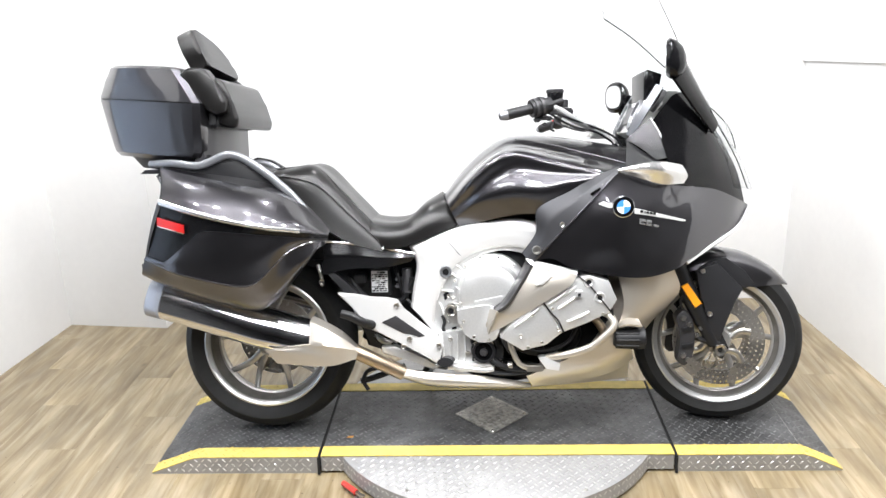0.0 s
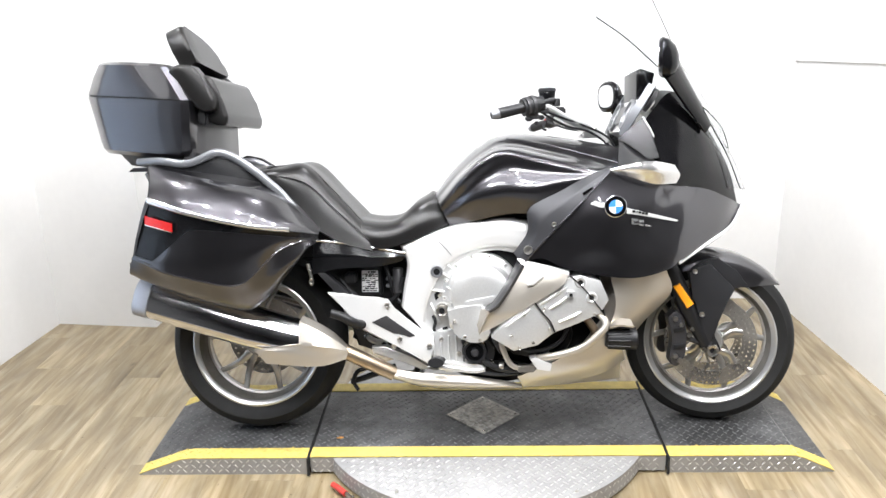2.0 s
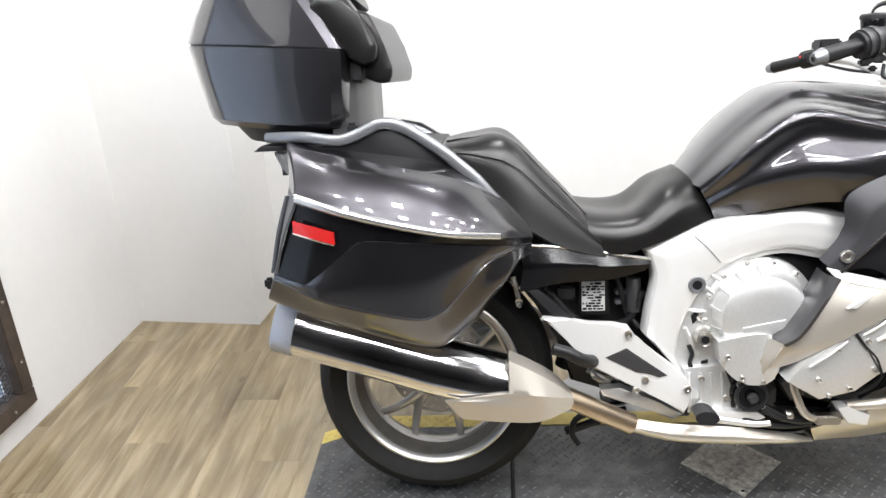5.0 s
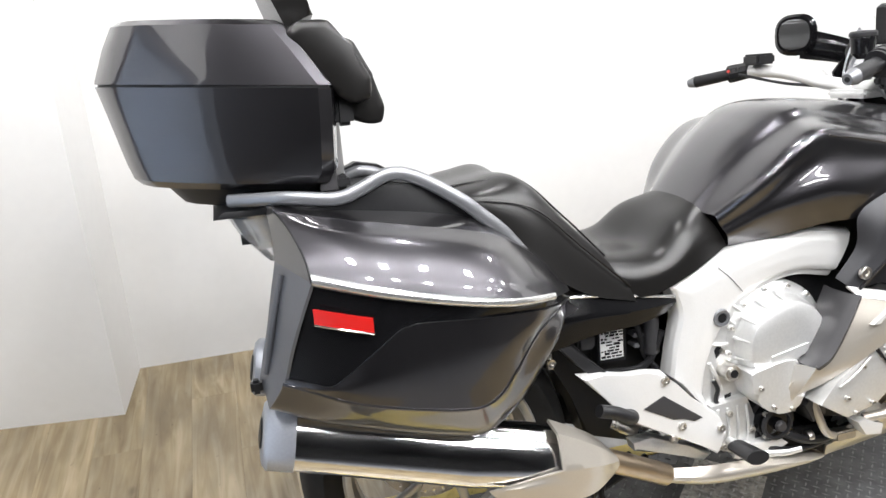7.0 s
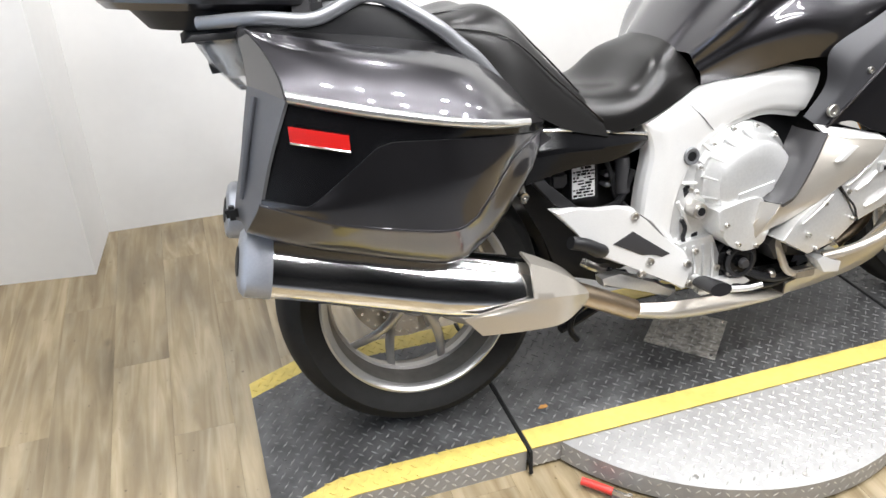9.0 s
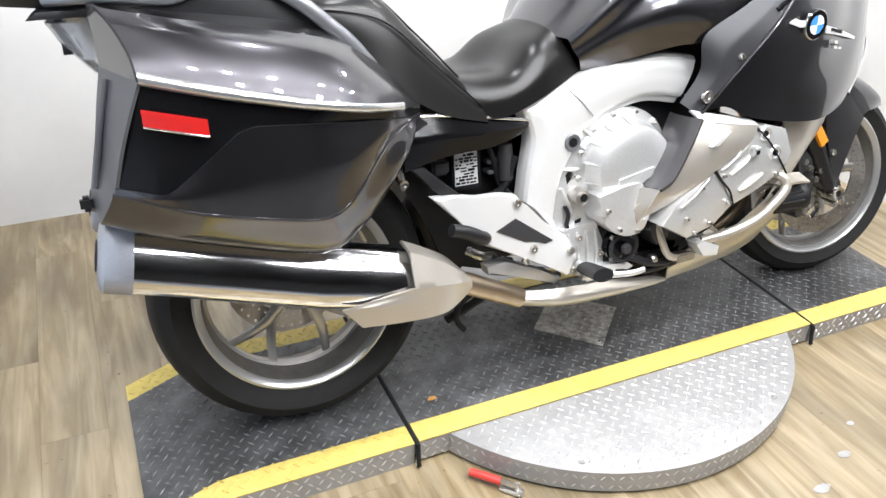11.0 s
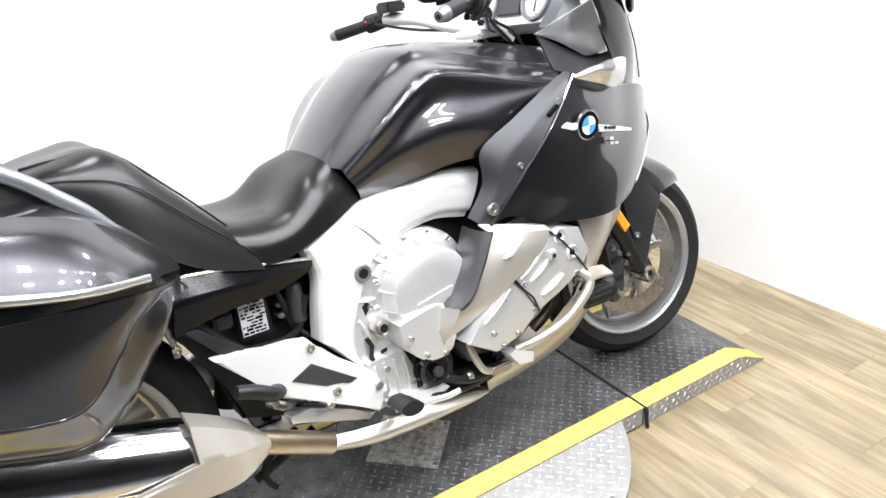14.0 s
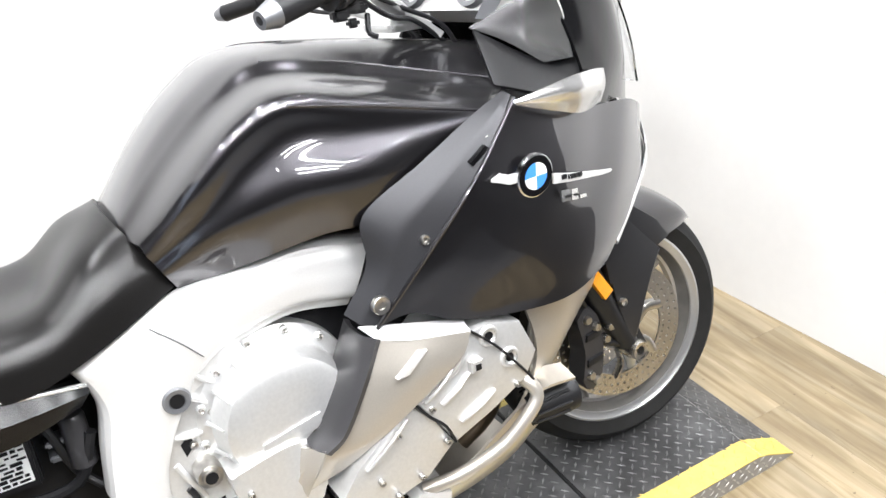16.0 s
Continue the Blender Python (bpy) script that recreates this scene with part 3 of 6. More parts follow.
def turntable_disc():
    root = tagged(new("turntable_disc"), "round bare aluminium tread plate turntable under the platform", "turntable")
    for s in (-1, 1):
        bm = bmesh.new()
        half = []
        edge = (YN - 0.0015) if s < 0 else (YF + 0.0015)
        a0 = math.asin((edge - CY) / RAD)
        for k in range(49):
            a = (math.pi - a0) + (math.pi + 2 * a0) * k / 48 if s < 0 else a0 + (math.pi - 2 * a0) * k / 48
            half.append((CX + RAD * math.cos(a), CY + RAD * math.sin(a)))
        top = [bm.verts.new((x, y, TOP - 0.001)) for x, y in half]
        low = [bm.verts.new((x, y, -0.003)) for x, y in half]
        bm.faces.new(top)
        for i in range(len(half) - 1):
            bm.faces.new((low[i], low[i + 1], top[i + 1], top[i]))
        part("disc_plate", bm, ALU_PLATE, root, "bare aluminium tread plate", 30)
    treads("tread_relief", lattice(CX - RAD, CX + RAD, CY - RAD, YN - 0.004, lambda x, y: (x - CX) ** 2 + (y - CY) ** 2 < (RAD - 0.012) ** 2),
           ALU_LUG, root, lambda x, y: TOP - 0.001, 0.0235, 0.0055, 0.0024)
    foot = []
    for r, z in ((RAD - 0.03, GROUND), (RAD - 0.03, -0.002), (RAD - 0.12, -0.002)):
        foot.append((r, z))
    lathe("foot_ring", foot, (CX, CY, 0), DARK, root, "dark ring under the disc", n=72, axis="z")
    # lozenges on the round upright edge
    bm = bmesh.new()
    for k in range(62):
        a = math.pi + radians(28) + radians(124) * k / 61
        for j in range(2):
            m = (Matrix.Translation((CX + RAD * math.cos(a), CY + RAD * math.sin(a), 0.010 + 0.028 * j)) @ Matrix.Rotation(a + math.pi / 2, 4, "Z") @ Matrix.Rotation(radians(90), 4, "X")
                 @ Matrix.Rotation(radians(45 if (k + j) % 2 else -45), 4, "Z") @ Matrix.Diagonal((0.011, 0.0028, 0.002, 1)))
            bmesh.ops.create_cone(bm, cap_ends=True, segments=6, radius1=1, radius2=0.5, depth=1, matrix=m)
    part("edge_relief", bm, ALU_LUG, root, "", 0)["kind"] = "stuff"
    for a in (-150, -120, -95, -60, -30):
        x, y = CX + (RAD - 0.03) * math.cos(radians(a)), CY + (RAD - 0.03) * math.sin(radians(a))
        if y < YN - 0.03:
            lathe("rivet", [(0, 0.003), (0.005, 0.0025), (0.007, 0.0)], (x, y, TOP - 0.001), STEEL, root, n=10, axis="z")
    return root


turntable_disc()


def diamond_plate():
    pts = [(0.673, 0.013), (0.811, -0.125), (0.949, 0.013), (0.811, 0.151)]
    bm = bmesh.new()
    a = [bm.verts.new((x, y, TOP + 0.0045)) for x, y in pts]
    b = [bm.verts.new((x, y, TOP + 0.0005)) for x, y in pts]
    bm.faces.new(a), bm.faces.new(b[::-1])
    for i in range(4):
        bm.faces.new((a[i], b[i], b[(i + 1) % 4], a[(i + 1) % 4]))
    root = tagged(part("cover_plate", bm, DIRTY_PLATE, None, "", 0), "diamond-shaped bare tread plate cover on the platform", "plate")
    spots = lattice(0.673, 0.949, -0.125, 0.151, lambda x, y: abs(x - 0.811) + abs(y - 0.013) < 0.125)
    treads("tread_relief", spots, ALU_LUG, root, lambda x, y: TOP + 0.0045, 0.022, 0.0055)
    for x, y in ((0.690, 0.013), (0.932, 0.013), (0.811, -0.108), (0.811, 0.134)):
        lathe("rivet", [(0, 0.003), (0.004, 0.0025), (0.006, 0.0)], (x, y, TOP + 0.0045), STEEL, root, n=10, axis="z")


diamond_plate()


def latch():
    root = tagged(new("toggle_latch"), "red-handled steel toggle latch on the turntable edge", "latch")
    root.matrix_world = pose(0.355, -0.418, GROUND, 0, 0, -47)
    tube("handle", [(-0.085, 0.0, 0.018), (-0.045, 0, 0.020), (-0.01, 0, 0.020)], 0.010, RED_HANDLE, root, "red plastic grip", 8)
    block("bracket", -0.01, 0.045, -0.014, 0.014, 0.0, 0.012, STEEL, root)
    block("lever", -0.02, 0.03, -0.004, 0.004, 0.012, 0.030, STEEL, root)
    tube("bolt", [(0.03, 0, 0.0), (0.03, 0, 0.03)], 0.006, STEEL, root, "", 4)


latch()


def gap_strip(x):
    """A black rubber strip that lies in the gap between two platform sections and hangs over the near edge."""
    return tagged(tube("rubber_strip", [(x, YF, TOP - 0.002), (x, 0.0, TOP - 0.002), (x, YN + 0.02, TOP - 0.002), (x, YN - 0.006, TOP - 0.008), (x, YN - 0.010, 0.020), (x, YN - 0.016, GROUND + 0.006)], 0.0055, RUBBER, None, "", 40, 8),
                  "black rubber strip in the platform gap", "strip", "strips in the platform gaps")


gap_strip(0.200)
gap_strip(1.436)


def flat_scrap(name, x, y, z, size, mat, label, seed, n=9):
    r = random.Random(seed)
    bm = bmesh.new()
    top = [bm.verts.new((x + size * (0.55 + 0.5 * r.random()) * math.cos(2 * math.pi * k / n), y + 0.6 * size * (0.55 + 0.5 * r.random()) * math.sin(2 * math.pi * k / n), z + 0.0012)) for k in range(n)]
    low = [bm.verts.new((v.co.x, v.co.y, z)) for v in top]
    bm.faces.new(top), bm.faces.new(low[::-1])
    for k in range(n):
        bm.faces.new((top[k], low[k], low[(k + 1) % n], top[(k + 1) % n]))
    return tagged(part(name, bm, mat, None, "", 0), label, "scrap")


flat_scrap("dry_leaf_scrap", 0.294, -0.141, TOP, 0.016, material("dry_orange_leaf", (0.42, 0.20, 0.05), 0.7, grain=0.3), "small orange dry leaf scrap on the platform", 3)
# flat pale grey patches on the planks
FLOOR_PATCH = material("grey_floor_patch", (0.27, 0.265, 0.255), 0.6, grain=0.15, scale=40, spec=0.3)
for k, (x, y, s) in enumerate(((1.177, -0.646, 0.022), (1.281, -0.571, 0.016), (1.042, -0.704, 0.026))):
    flat_scrap("pale_patch", x, y, GROUND + 0.0004, s, FLOOR_PATCH, "flat pale grey patch on the floor", 20 + k)


# ---- motorcycle ----
bike = tagged(new("motorcycle"), "dark graphite touring motorcycle leaning on its stand, with luggage cases", "motorcycle")
bike.matrix_world = pose(0, 0, TOP, -11, 0, 0)
RX, RZ, FX, FZ = 0.0, 0.318, 1.636, 0.297


def tyre_profile(r_out, half, r_bead, bead):
    """Outer skin of a tyre from bead to bead, as (radius, offset)."""
    pts = [(r_bead, -bead), (r_bead + 0.012, -bead - 0.004), ((r_out + r_bead) / 2, -half), (r_out - 0.035, -half * 0.93),
           (r_out - 0.012, -half * 0.66), (r_out - 0.002, -half * 0.3), (r_out, 0)]
    full = pts + [(r, -o) for r, o in pts[-2::-1]]
    return [(p[0], p[1]) for p in spline([(a, b, 0) for a, b in full], 40)]


def wheel(name, x, z, r_out, half, bead, spokes, parent, label, disc_y, disc_r, pairs):
    c = (x, 0, z)
    lip = 0.232
    rim = lathe(name, [(lip, -bead - 0.004), (lip, -bead + 0.006), (lip - 0.012, -bead + 0.010), (lip - 0.020, -bead + 0.006), (lip - 0.0195, -bead + 0.001),
                       (lip - 0.011, -bead - 0.001), (lip - 0.005, -bead - 0.006)], c, RIM, parent, label, n=96, loop=True)
    lathe("far_rim_lip", [(lip, bead + 0.004), (lip, bead - 0.006), (lip - 0.020, bead - 0.006), (lip - 0.005, bead + 0.006)], c, RIM, rim, "", n=96, loop=True)
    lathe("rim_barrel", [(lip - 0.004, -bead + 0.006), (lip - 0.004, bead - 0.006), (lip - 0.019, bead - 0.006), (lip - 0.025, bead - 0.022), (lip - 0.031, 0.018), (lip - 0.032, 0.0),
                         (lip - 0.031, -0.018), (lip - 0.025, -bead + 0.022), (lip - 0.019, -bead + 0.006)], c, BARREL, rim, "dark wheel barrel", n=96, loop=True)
    lathe("spoke_ring", [(lip - 0.030, -0.014), (lip - 0.030, 0.014), (lip - 0.038, 0.011), (lip - 0.038, -0.011)], c, SPOKE, rim, "", n=72, loop=True)
    lathe("tyre", tyre_profile(r_out, half, lip - 0.002, bead), c, RUBBER, rim, "black road tyre", n=96)
    lathe("hub", [(0.018, -0.075), (0.040, -0.075), (0.048, -0.06), (0.048, 0.06), (0.040, 0.075), (0.018, 0.075)], c, SPOKE, rim, "", n=32, loop=True)
    for k in range(spokes):
        a = 2 * math.pi * k / spokes + 0.3
        for s in pairs:
            b0, b1 = a + s * 0.10, a + s * 0.30
            pts = []
            for r, ang, o in ((0.042, b0, s * 0.02), (0.09, b0 + s * 0.02, s * 0.024), (0.14, (b0 + b1) / 2, s * 0.018), (0.200, b1, 0.0)):
                pts.append((x + r * math.cos(ang), o, z + r * math.sin(ang)))
            tube("spoke", pts, (0.014, 0.010), SPOKE, rim, "", 10, 10, 0.62)
    return rim


def brake_disc(x, z, y, r0, r1, parent, rows=3, cells=48):
    """A drilled ring: every cell of a polar grid has a round hole through it."""
    bm = bmesh.new()
    dr = (r1 - r0) / rows

    def polar(r, a):
        return Vector((x + r * math.cos(a), y, z + r * math.sin(a)))

    da = 2 * math.pi / cells
    for i in range(rows):
        for j in range(cells):
            a, r = (j + 0.5 * (i % 2)) * da, r0 + i * dr
            edge = [(r, a), (r, a + da / 2), (r, a + da), (r + dr / 2, a + da), (r + dr, a + da), (r + dr, a + da / 2), (r + dr, a), (r + dr / 2, a)]
            ctr = polar(r + dr / 2, a + da / 2)
            ov = [polar(*e) for e in edge]
            iv = [ctr + (p - ctr).normalized() * 0.0034 for p in ov]
            o = [bm.verts.new(p) for p in ov]
            h = [bm.verts.new(p) for p in iv]
            for k in range(8):
                bm.faces.new((o[k], o[(k + 1) % 8], h[(k + 1) % 8], h[k]))
    bmesh.ops.remove_doubles(bm, verts=bm.verts, dist=0.0003)
    bmesh.ops.recalc_face_normals(bm, faces=bm.faces)
    bmesh.ops.solidify(bm, geom=bm.faces[:], thickness=0.005)
    ring = part("brake_disc", bm, DISC, parent, "drilled steel brake disc", 30)
    for k in range(6):
        a = k * math.pi / 3 + 0.2
        tube("disc_arm", [(x + 0.045 * math.cos(a), y, z + 0.045 * math.sin(a)), (x + 0.08 * math.cos(a + 0.25), y, z + 0.08 * math.sin(a + 0.25)),
                          (x + (r0 + 0.006) * math.cos(a + 0.1), y, z + (r0 + 0.006) * math.sin(a + 0.1))], 0.011, STEEL, parent, "", 8, 10, 0.45)
    return ring


rear = wheel("rear_wheel", RX, RZ, 0.318, 0.095, 0.077, 5, bike, "silver rim of the rear wheel", 0.06, 0.15, (1, -1))
brake_disc(RX, RZ, 0.068, 0.088, 0.142, rear, 2, 36)
front = wheel("front_wheel", 0.0, FZ, 0.299, 0.062, 0.050, 5, bike, "silver rim of the front wheel", 0.06, 0.16, (1, -1))
for s in (-1, 1):
    brake_disc(0.0, FZ, s * 0.070, 0.108, 0.160, front, 3, 48)
rear.matrix_local = pose(0, -0.058, 0, -3.5, 0, 0)
front.matrix_local = pose(FX, -0.012, 0, -2, 0, -8)

# panniers
P_TOP = [(-0.313, -0.190, 0.966), (-0.19, -0.190, 0.948), (-0.02, -0.195, 0.922), (0.085, -0.200, 0.892), (0.18, -0.200, 0.832), (0.262, -0.200, 0.750)]
P_SHO = [(-0.308, -0.235, 0.962), (-0.19, -0.262, 0.936), (-0.06, -0.285, 0.911), (0.095, -0.280, 0.872), (0.19, -0.250, 0.812), (0.264, -0.225, 0.738)]
P_UPP = [(-0.288, -0.278, 0.930), (-0.19, -0.318, 0.912), (-0.05, -0.345, 0.882), (0.085, -0.338, 0.846), (0.19, -0.292, 0.792), (0.264, -0.238, 0.734)]
P_MID = [(-0.272, -0.328, 0.888), (-0.15, -0.378, 0.858), (-0.03, -0.394, 0.830), (0.09, -0.384, 0.803), (0.19, -0.330, 0.772), (0.264, -0.248, 0.730)]
P_CHR = [(-0.267, -0.362, 0.848), (-0.15, -0.404, 0.818), (-0.02, -0.420, 0.788), (0.09, -0.408, 0.766), (0.19, -0.352, 0.748), (0.264, -0.256, 0.726)]
P_LIN = [(-0.332, -0.345, 0.676), (-0.295, -0.366, 0.668), (-0.262, -0.384, 0.661), (-0.242, -0.390, 0.667), (-0.185, -0.404, 0.710), (-0.130, -0.414, 0.752), (-0.110, -0.416, 0.759), (-0.085, -0.418, 0.761),
         (0.02, -0.416, 0.751), (0.14, -0.378, 0.735), (0.21, -0.325, 0.722), (0.262, -0.260, 0.712)]
P_LOW = [(-0.337, -0.343, 0.664), (-0.290, -0.367, 0.650), (-0.205, -0.400, 0.622), (-0.075, -0.414, 0.592), (0.005, -0.410, 0.578), (0.050, -0.400, 0.590), (0.092, -0.385, 0.628), (0.150, -0.358, 0.684), (0.215, -0.312, 0.710),
         (0.258, -0.258, 0.708)]
P_BOT = [(-0.366, -0.300, 0.606), (-0.28, -0.318, 0.570), (-0.14, -0.330, 0.525), (-0.02, -0.332, 0.490), (0.030, -0.334, 0.486), (0.066, -0.334, 0.500), (0.120, -0.331, 0.543), (0.162, -0.328, 0.594), (0.210, -0.312, 0.652), (0.248, -0.272, 0.706)]
P_INB = [(-0.360, -0.22, 0.602), (-0.28, -0.22, 0.564), (-0.14, -0.22, 0.518), (-0.02, -0.22, 0.486), (0.020, -0.22, 0.488), (0.050, -0.21, 0.510), (0.095, -0.20, 0.555), (0.135, -0.20, 0.605), (0.180, -0.20, 0.660), (0.225, -0.20, 0.71)]


def paired(c, per=8):
    """Points along a smooth curve, as many between any two given ones, so that curves with matching points run side by side."""
    p = np.array(c, float)
    q = np.vstack([2 * p[0] - p[1], p, 2 * p[-1] - p[-2]])
    out = []
    for i in range(len(p) - 1):
        a, b, d, e = q[i:i + 4]
        for t in np.linspace(0, 1, per, endpoint=False):
            out.append(0.5 * (2 * b + (d - a) * t + (2 * a - 5 * b + 4 * d - e) * t * t + (3 * b - a - 3 * d + e) * t ** 3))
    return np.array(out + [p[-1]])


def pannier(side):
    def f(c, dy=0.0):
        return [(x + (0 if side > 0 else 0.06), side * (y + dy), z) for x, y, z in c]
    lid = net("pannier_lid", [f(P_SHO), f(P_UPP), f(P_MID), f(P_CHR)], PAINT, bike, "dark graphite painted pannier lid", nu=48, nv=28)
    net("lid_top", [f(P_TOP), f(P_SHO)], PAINT, lid, "dark graphite painted top of the lid", nu=32, nv=4, straight=True)
    net("recess_panel", [f(P_CHR, 0.005), f(P_LIN, 0.005)], GLOSS_BLACK, lid, "glossy black recessed pannier panel", nu=64, nv=8, straight=True)
    net("recess_lip", [f(P_LIN, 0.006), f(P_LIN)], BLACK, lid, "dark step round the recess", nu=64, nv=2, straight=True, thick=0.002)
    lin, low = spline(P_LIN, 73), paired(P_LOW)
    swell = [(a + b) / 2 - np.array((0, 0.007 * math.sin(math.pi * i / 72), 0)) for i, (a, b) in enumerate(zip(lin, low))]
    net("lower_shell", [f(lin), f(swell), f(low)], PAINT, lid, "dark graphite painted pannier shell", nv=12, raw=True)
    net("shell_underside", [f(low), f(paired(P_BOT)), f(paired(P_INB))], PAINT, lid, "dark graphite painted pannier underside", nv=14, raw=True, smooth=50)
    tube("shell_crease", f(P_LOW, 0.0025), 0.0045, PAINT, lid, "", 72, 8)
    trim = spline(P_CHR[:5], 30)
    net("chrome_strip", [[(x, side * (y - 0.001), z + 0.017 * (1 - 0.45 * i / 29)) for i, (x, y, z) in enumerate(trim)],
                         [(x, side * (y - 0.008), z + 0.010) for x, y, z in trim], [(x, side * (y - 0.009), z) for x, y, z in trim],
                         [(x, side * (y - 0.001), z - 0.006) for i, (x, y, z) in enumerate(trim)]], SATIN_CHROME, lid, "satin chrome strip", nu=40, nv=12,
        thick=0.003)
    # rear face and inner wall
    top_edge = [P_TOP[0], P_SHO[0], P_UPP[0], P_MID[0], P_CHR[0]]
    top_back = [(-0.318, -0.185, 0.966), (-0.320, -0.195, 0.950), (-0.318, -0.200, 0.920), (-0.317, -0.205, 0.890), (-0.318, -0.210, 0.862)]
    net("lid_rear", [f(top_edge), f(top_back)], PAINT, lid, "dark graphite painted rear of the lid", nu=20, nv=6, straight=True)
    tube("lid_seam", f([(x, y - 0.001, z) for x, y, z in top_edge[1:]]), 0.0022, DARK, lid, "", 20, 6)
    edge = [P_CHR[0], (-0.293, -0.362, 0.790), (-0.314, -0.356, 0.735), P_LIN[0], P_LOW[0], P_BOT[0], P_INB[0]]
    back = [(-0.318, -0.210, 0.862), (-0.334, -0.215, 0.800), (-0.348, -0.215, 0.740), (-0.364, -0.215, 0.680), (-0.369, -0.212, 0.660), (-0.380, -0.210, 0.612), (-0.376, -0.205, 0.604)]
    net("rear_face", [f(edge), f(back)], REAR_GREY, lid, "satin grey pannier rear face", nu=36, nv=6, straight=True)
    tube("rear_rib", f([(-0.312, -0.255, 0.845), (-0.338, -0.262, 0.760), (-0.362, -0.258, 0.660)]), 0.006, REAR_GREY, lid, "", 10, 8)
    if side > 0:
        block("rear_catch", -0.395, -0.372, side * -0.225 - 0.012, side * -0.225 + 0.012, 0.612, 0.640, BLACK, lid, "black catch", 0.006)
    r_up = [(-0.272, -0.376, 0.806), (-0.240, -0.390, 0.799), (-0.206, -0.401, 0.791), (-0.174, -0.408, 0.783)]
    lens = [[(x, side * (y - 0.004), z + dz) for x, y, z in r_up] for dz in (0.0, -0.009, -0.018, -0.027)]
    refl = net("reflector", lens, RED, lid, "red side reflector", nu=12, nv=7, straight=True, thick=0.004)
    tube("reflector_rim", [(x, side * (y - 0.004), z - 0.0285) for x, y, z in r_up], 0.002, CHROME, refl, "bright lower rim", 12, 6)
    inner = [(-0.24, 0.935), (-0.02, 0.90), (0.16, 0.83), (0.25, 0.74), (0.20, 0.66), (0.08, 0.53), (0.0, 0.505), (-0.2, 0.57), (-0.28, 0.620)]
    slab("inner_shell", inner, side * -0.235, side * -0.19, BLACK, lid, "black inner pannier wall", bevel=0.004)
    return lid


for side in (1, -1):
    pannier(side)

# top case: set off sideways
CASE_Y, CASE_X = 0.072, -0.160


def case_ring(xf, xr, hw, z, n=5, tip=0.0):
    """A plan outline: flat front, sides that close in towards the rear, soft rear corners. It rises a little to the rear."""
    half = [(xf, 0.0), (xf, hw - 0.035), (xf - 0.010, hw - 0.010), (xf - 0.035, hw), (xf + 0.45 * (xr - xf), 0.90 * hw), (xf + 0.74 * (xr - xf), 0.70 * hw),
            (xf + 0.90 * (xr - xf), 0.52 * hw), (xf + 0.98 * (xr - xf), 0.30 * hw), (xr, 0.10 * hw), (xr, 0.0)]
    ring = [(x, -y) for x, y in half] + [(x, y) for x, y in half[-2:0:-1]]
    return [(x, y + CASE_Y, z + 0.085 * (CASE_X - x)) for x, y in ring]


case = loft("top_case", [case_ring(-0.205, -0.556, 0.225, 0.978), case_ring(-0.182, -0.570, 0.248, 0.992), case_ring(-0.170, -0.578, 0.258, 1.018),
                         case_ring(-0.165, -0.600, 0.270, 1.115), case_ring(-0.162, -0.614, 0.274, 1.174)], PAINT, bike, "dark graphite painted top case", smooth=28)
loft("case_lid", [case_ring(-0.162, -0.614, 0.274, 1.179), case_ring(-0.168, -0.612, 0.272, 1.188), case_ring(-0.205, -0.590, 0.260, 1.245),
                  case_ring(-0.236, -0.568, 0.248, 1.288), case_ring(-0.250, -0.552, 0.234, 1.298), case_ring(-0.29, -0.49, 0.16, 1.304)], PAINT, case, "dark graphite painted lid", smooth=28)
loft("seal", [case_ring(-0.166, -0.608, 0.270, 1.168), case_ring(-0.166, -0.608, 0.270, 1.184)], BLACK, case, "black seal")
loft("base_tray", [case_ring(-0.200, -0.478, 0.180, 0.938), case_ring(-0.188, -0.520, 0.220, 0.985)], BLACK, case, "black base tray")
loft("front_panel", [[(-0.176, CASE_Y - 0.235, z), (-0.158, CASE_Y - 0.190, z), (-0.150, CASE_Y - 0.165, z), (-0.146, CASE_Y, z), (-0.150, CASE_Y + 0.225, z), (-0.162, CASE_Y + 0.246, z),
                      (-0.21, CASE_Y + 0.246, z), (-0.21, CASE_Y - 0.235, z)] for z in (0.978, 1.02, 1.10, 1.165)], SATIN_GREY, case, "dark grey plastic case front", smooth=40)
block("front_foot", -0.185, -0.149, CASE_Y - 0.232, CASE_Y - 0.150, 0.974, 1.004, BLACK, case, "black corner foot", 0.008)
WING_PAD = [(-0.249, 1.279), (-0.217, 1.303), (-0.160, 1.301), (-0.125, 1.251), (-0.088, 1.188), (-0.092, 1.146), (-0.127, 1.139), (-0.157, 1.155), (-0.187, 1.199)]
backrest = slab("backrest", [(-0.205, 1.258), (-0.155, 1.276), (-0.110, 1.262), (-0.080, 1.195), (-0.058, 1.128), (-0.066, 1.094), (-0.100, 1.096), (-0.140, 1.114)], -0.135, 0.345, LEATHER, case,
                "black padded wrap-around backrest", 0.020, segs=4, around=True)
for y0, y1, dx in ((-0.178, -0.098, 0.0), (0.385, 0.330, -0.035)):
    slab("side_bolster", [(x + dx, z) for x, z in WING_PAD], y0, y1, LEATHER, backrest, "black padded bolster", 0.018, segs=4, around=True)
slab("headrest", [(-0.128, 0.0), (-0.140, 0.075), (-0.118, 0.132), (-0.075, 0.145), (0.09, 0.115), (0.17, 0.075), (0.215, 0.02), (0.20, -0.025)], -0.005, 0.058, LEATHER, case,
     "black padded upper backrest", 0.018, 40, segs=4).matrix_local = pose(-0.178, 0.055, 1.318, 0, -24, 0) @ pose(0, 0, 0, 0, 0, 90)
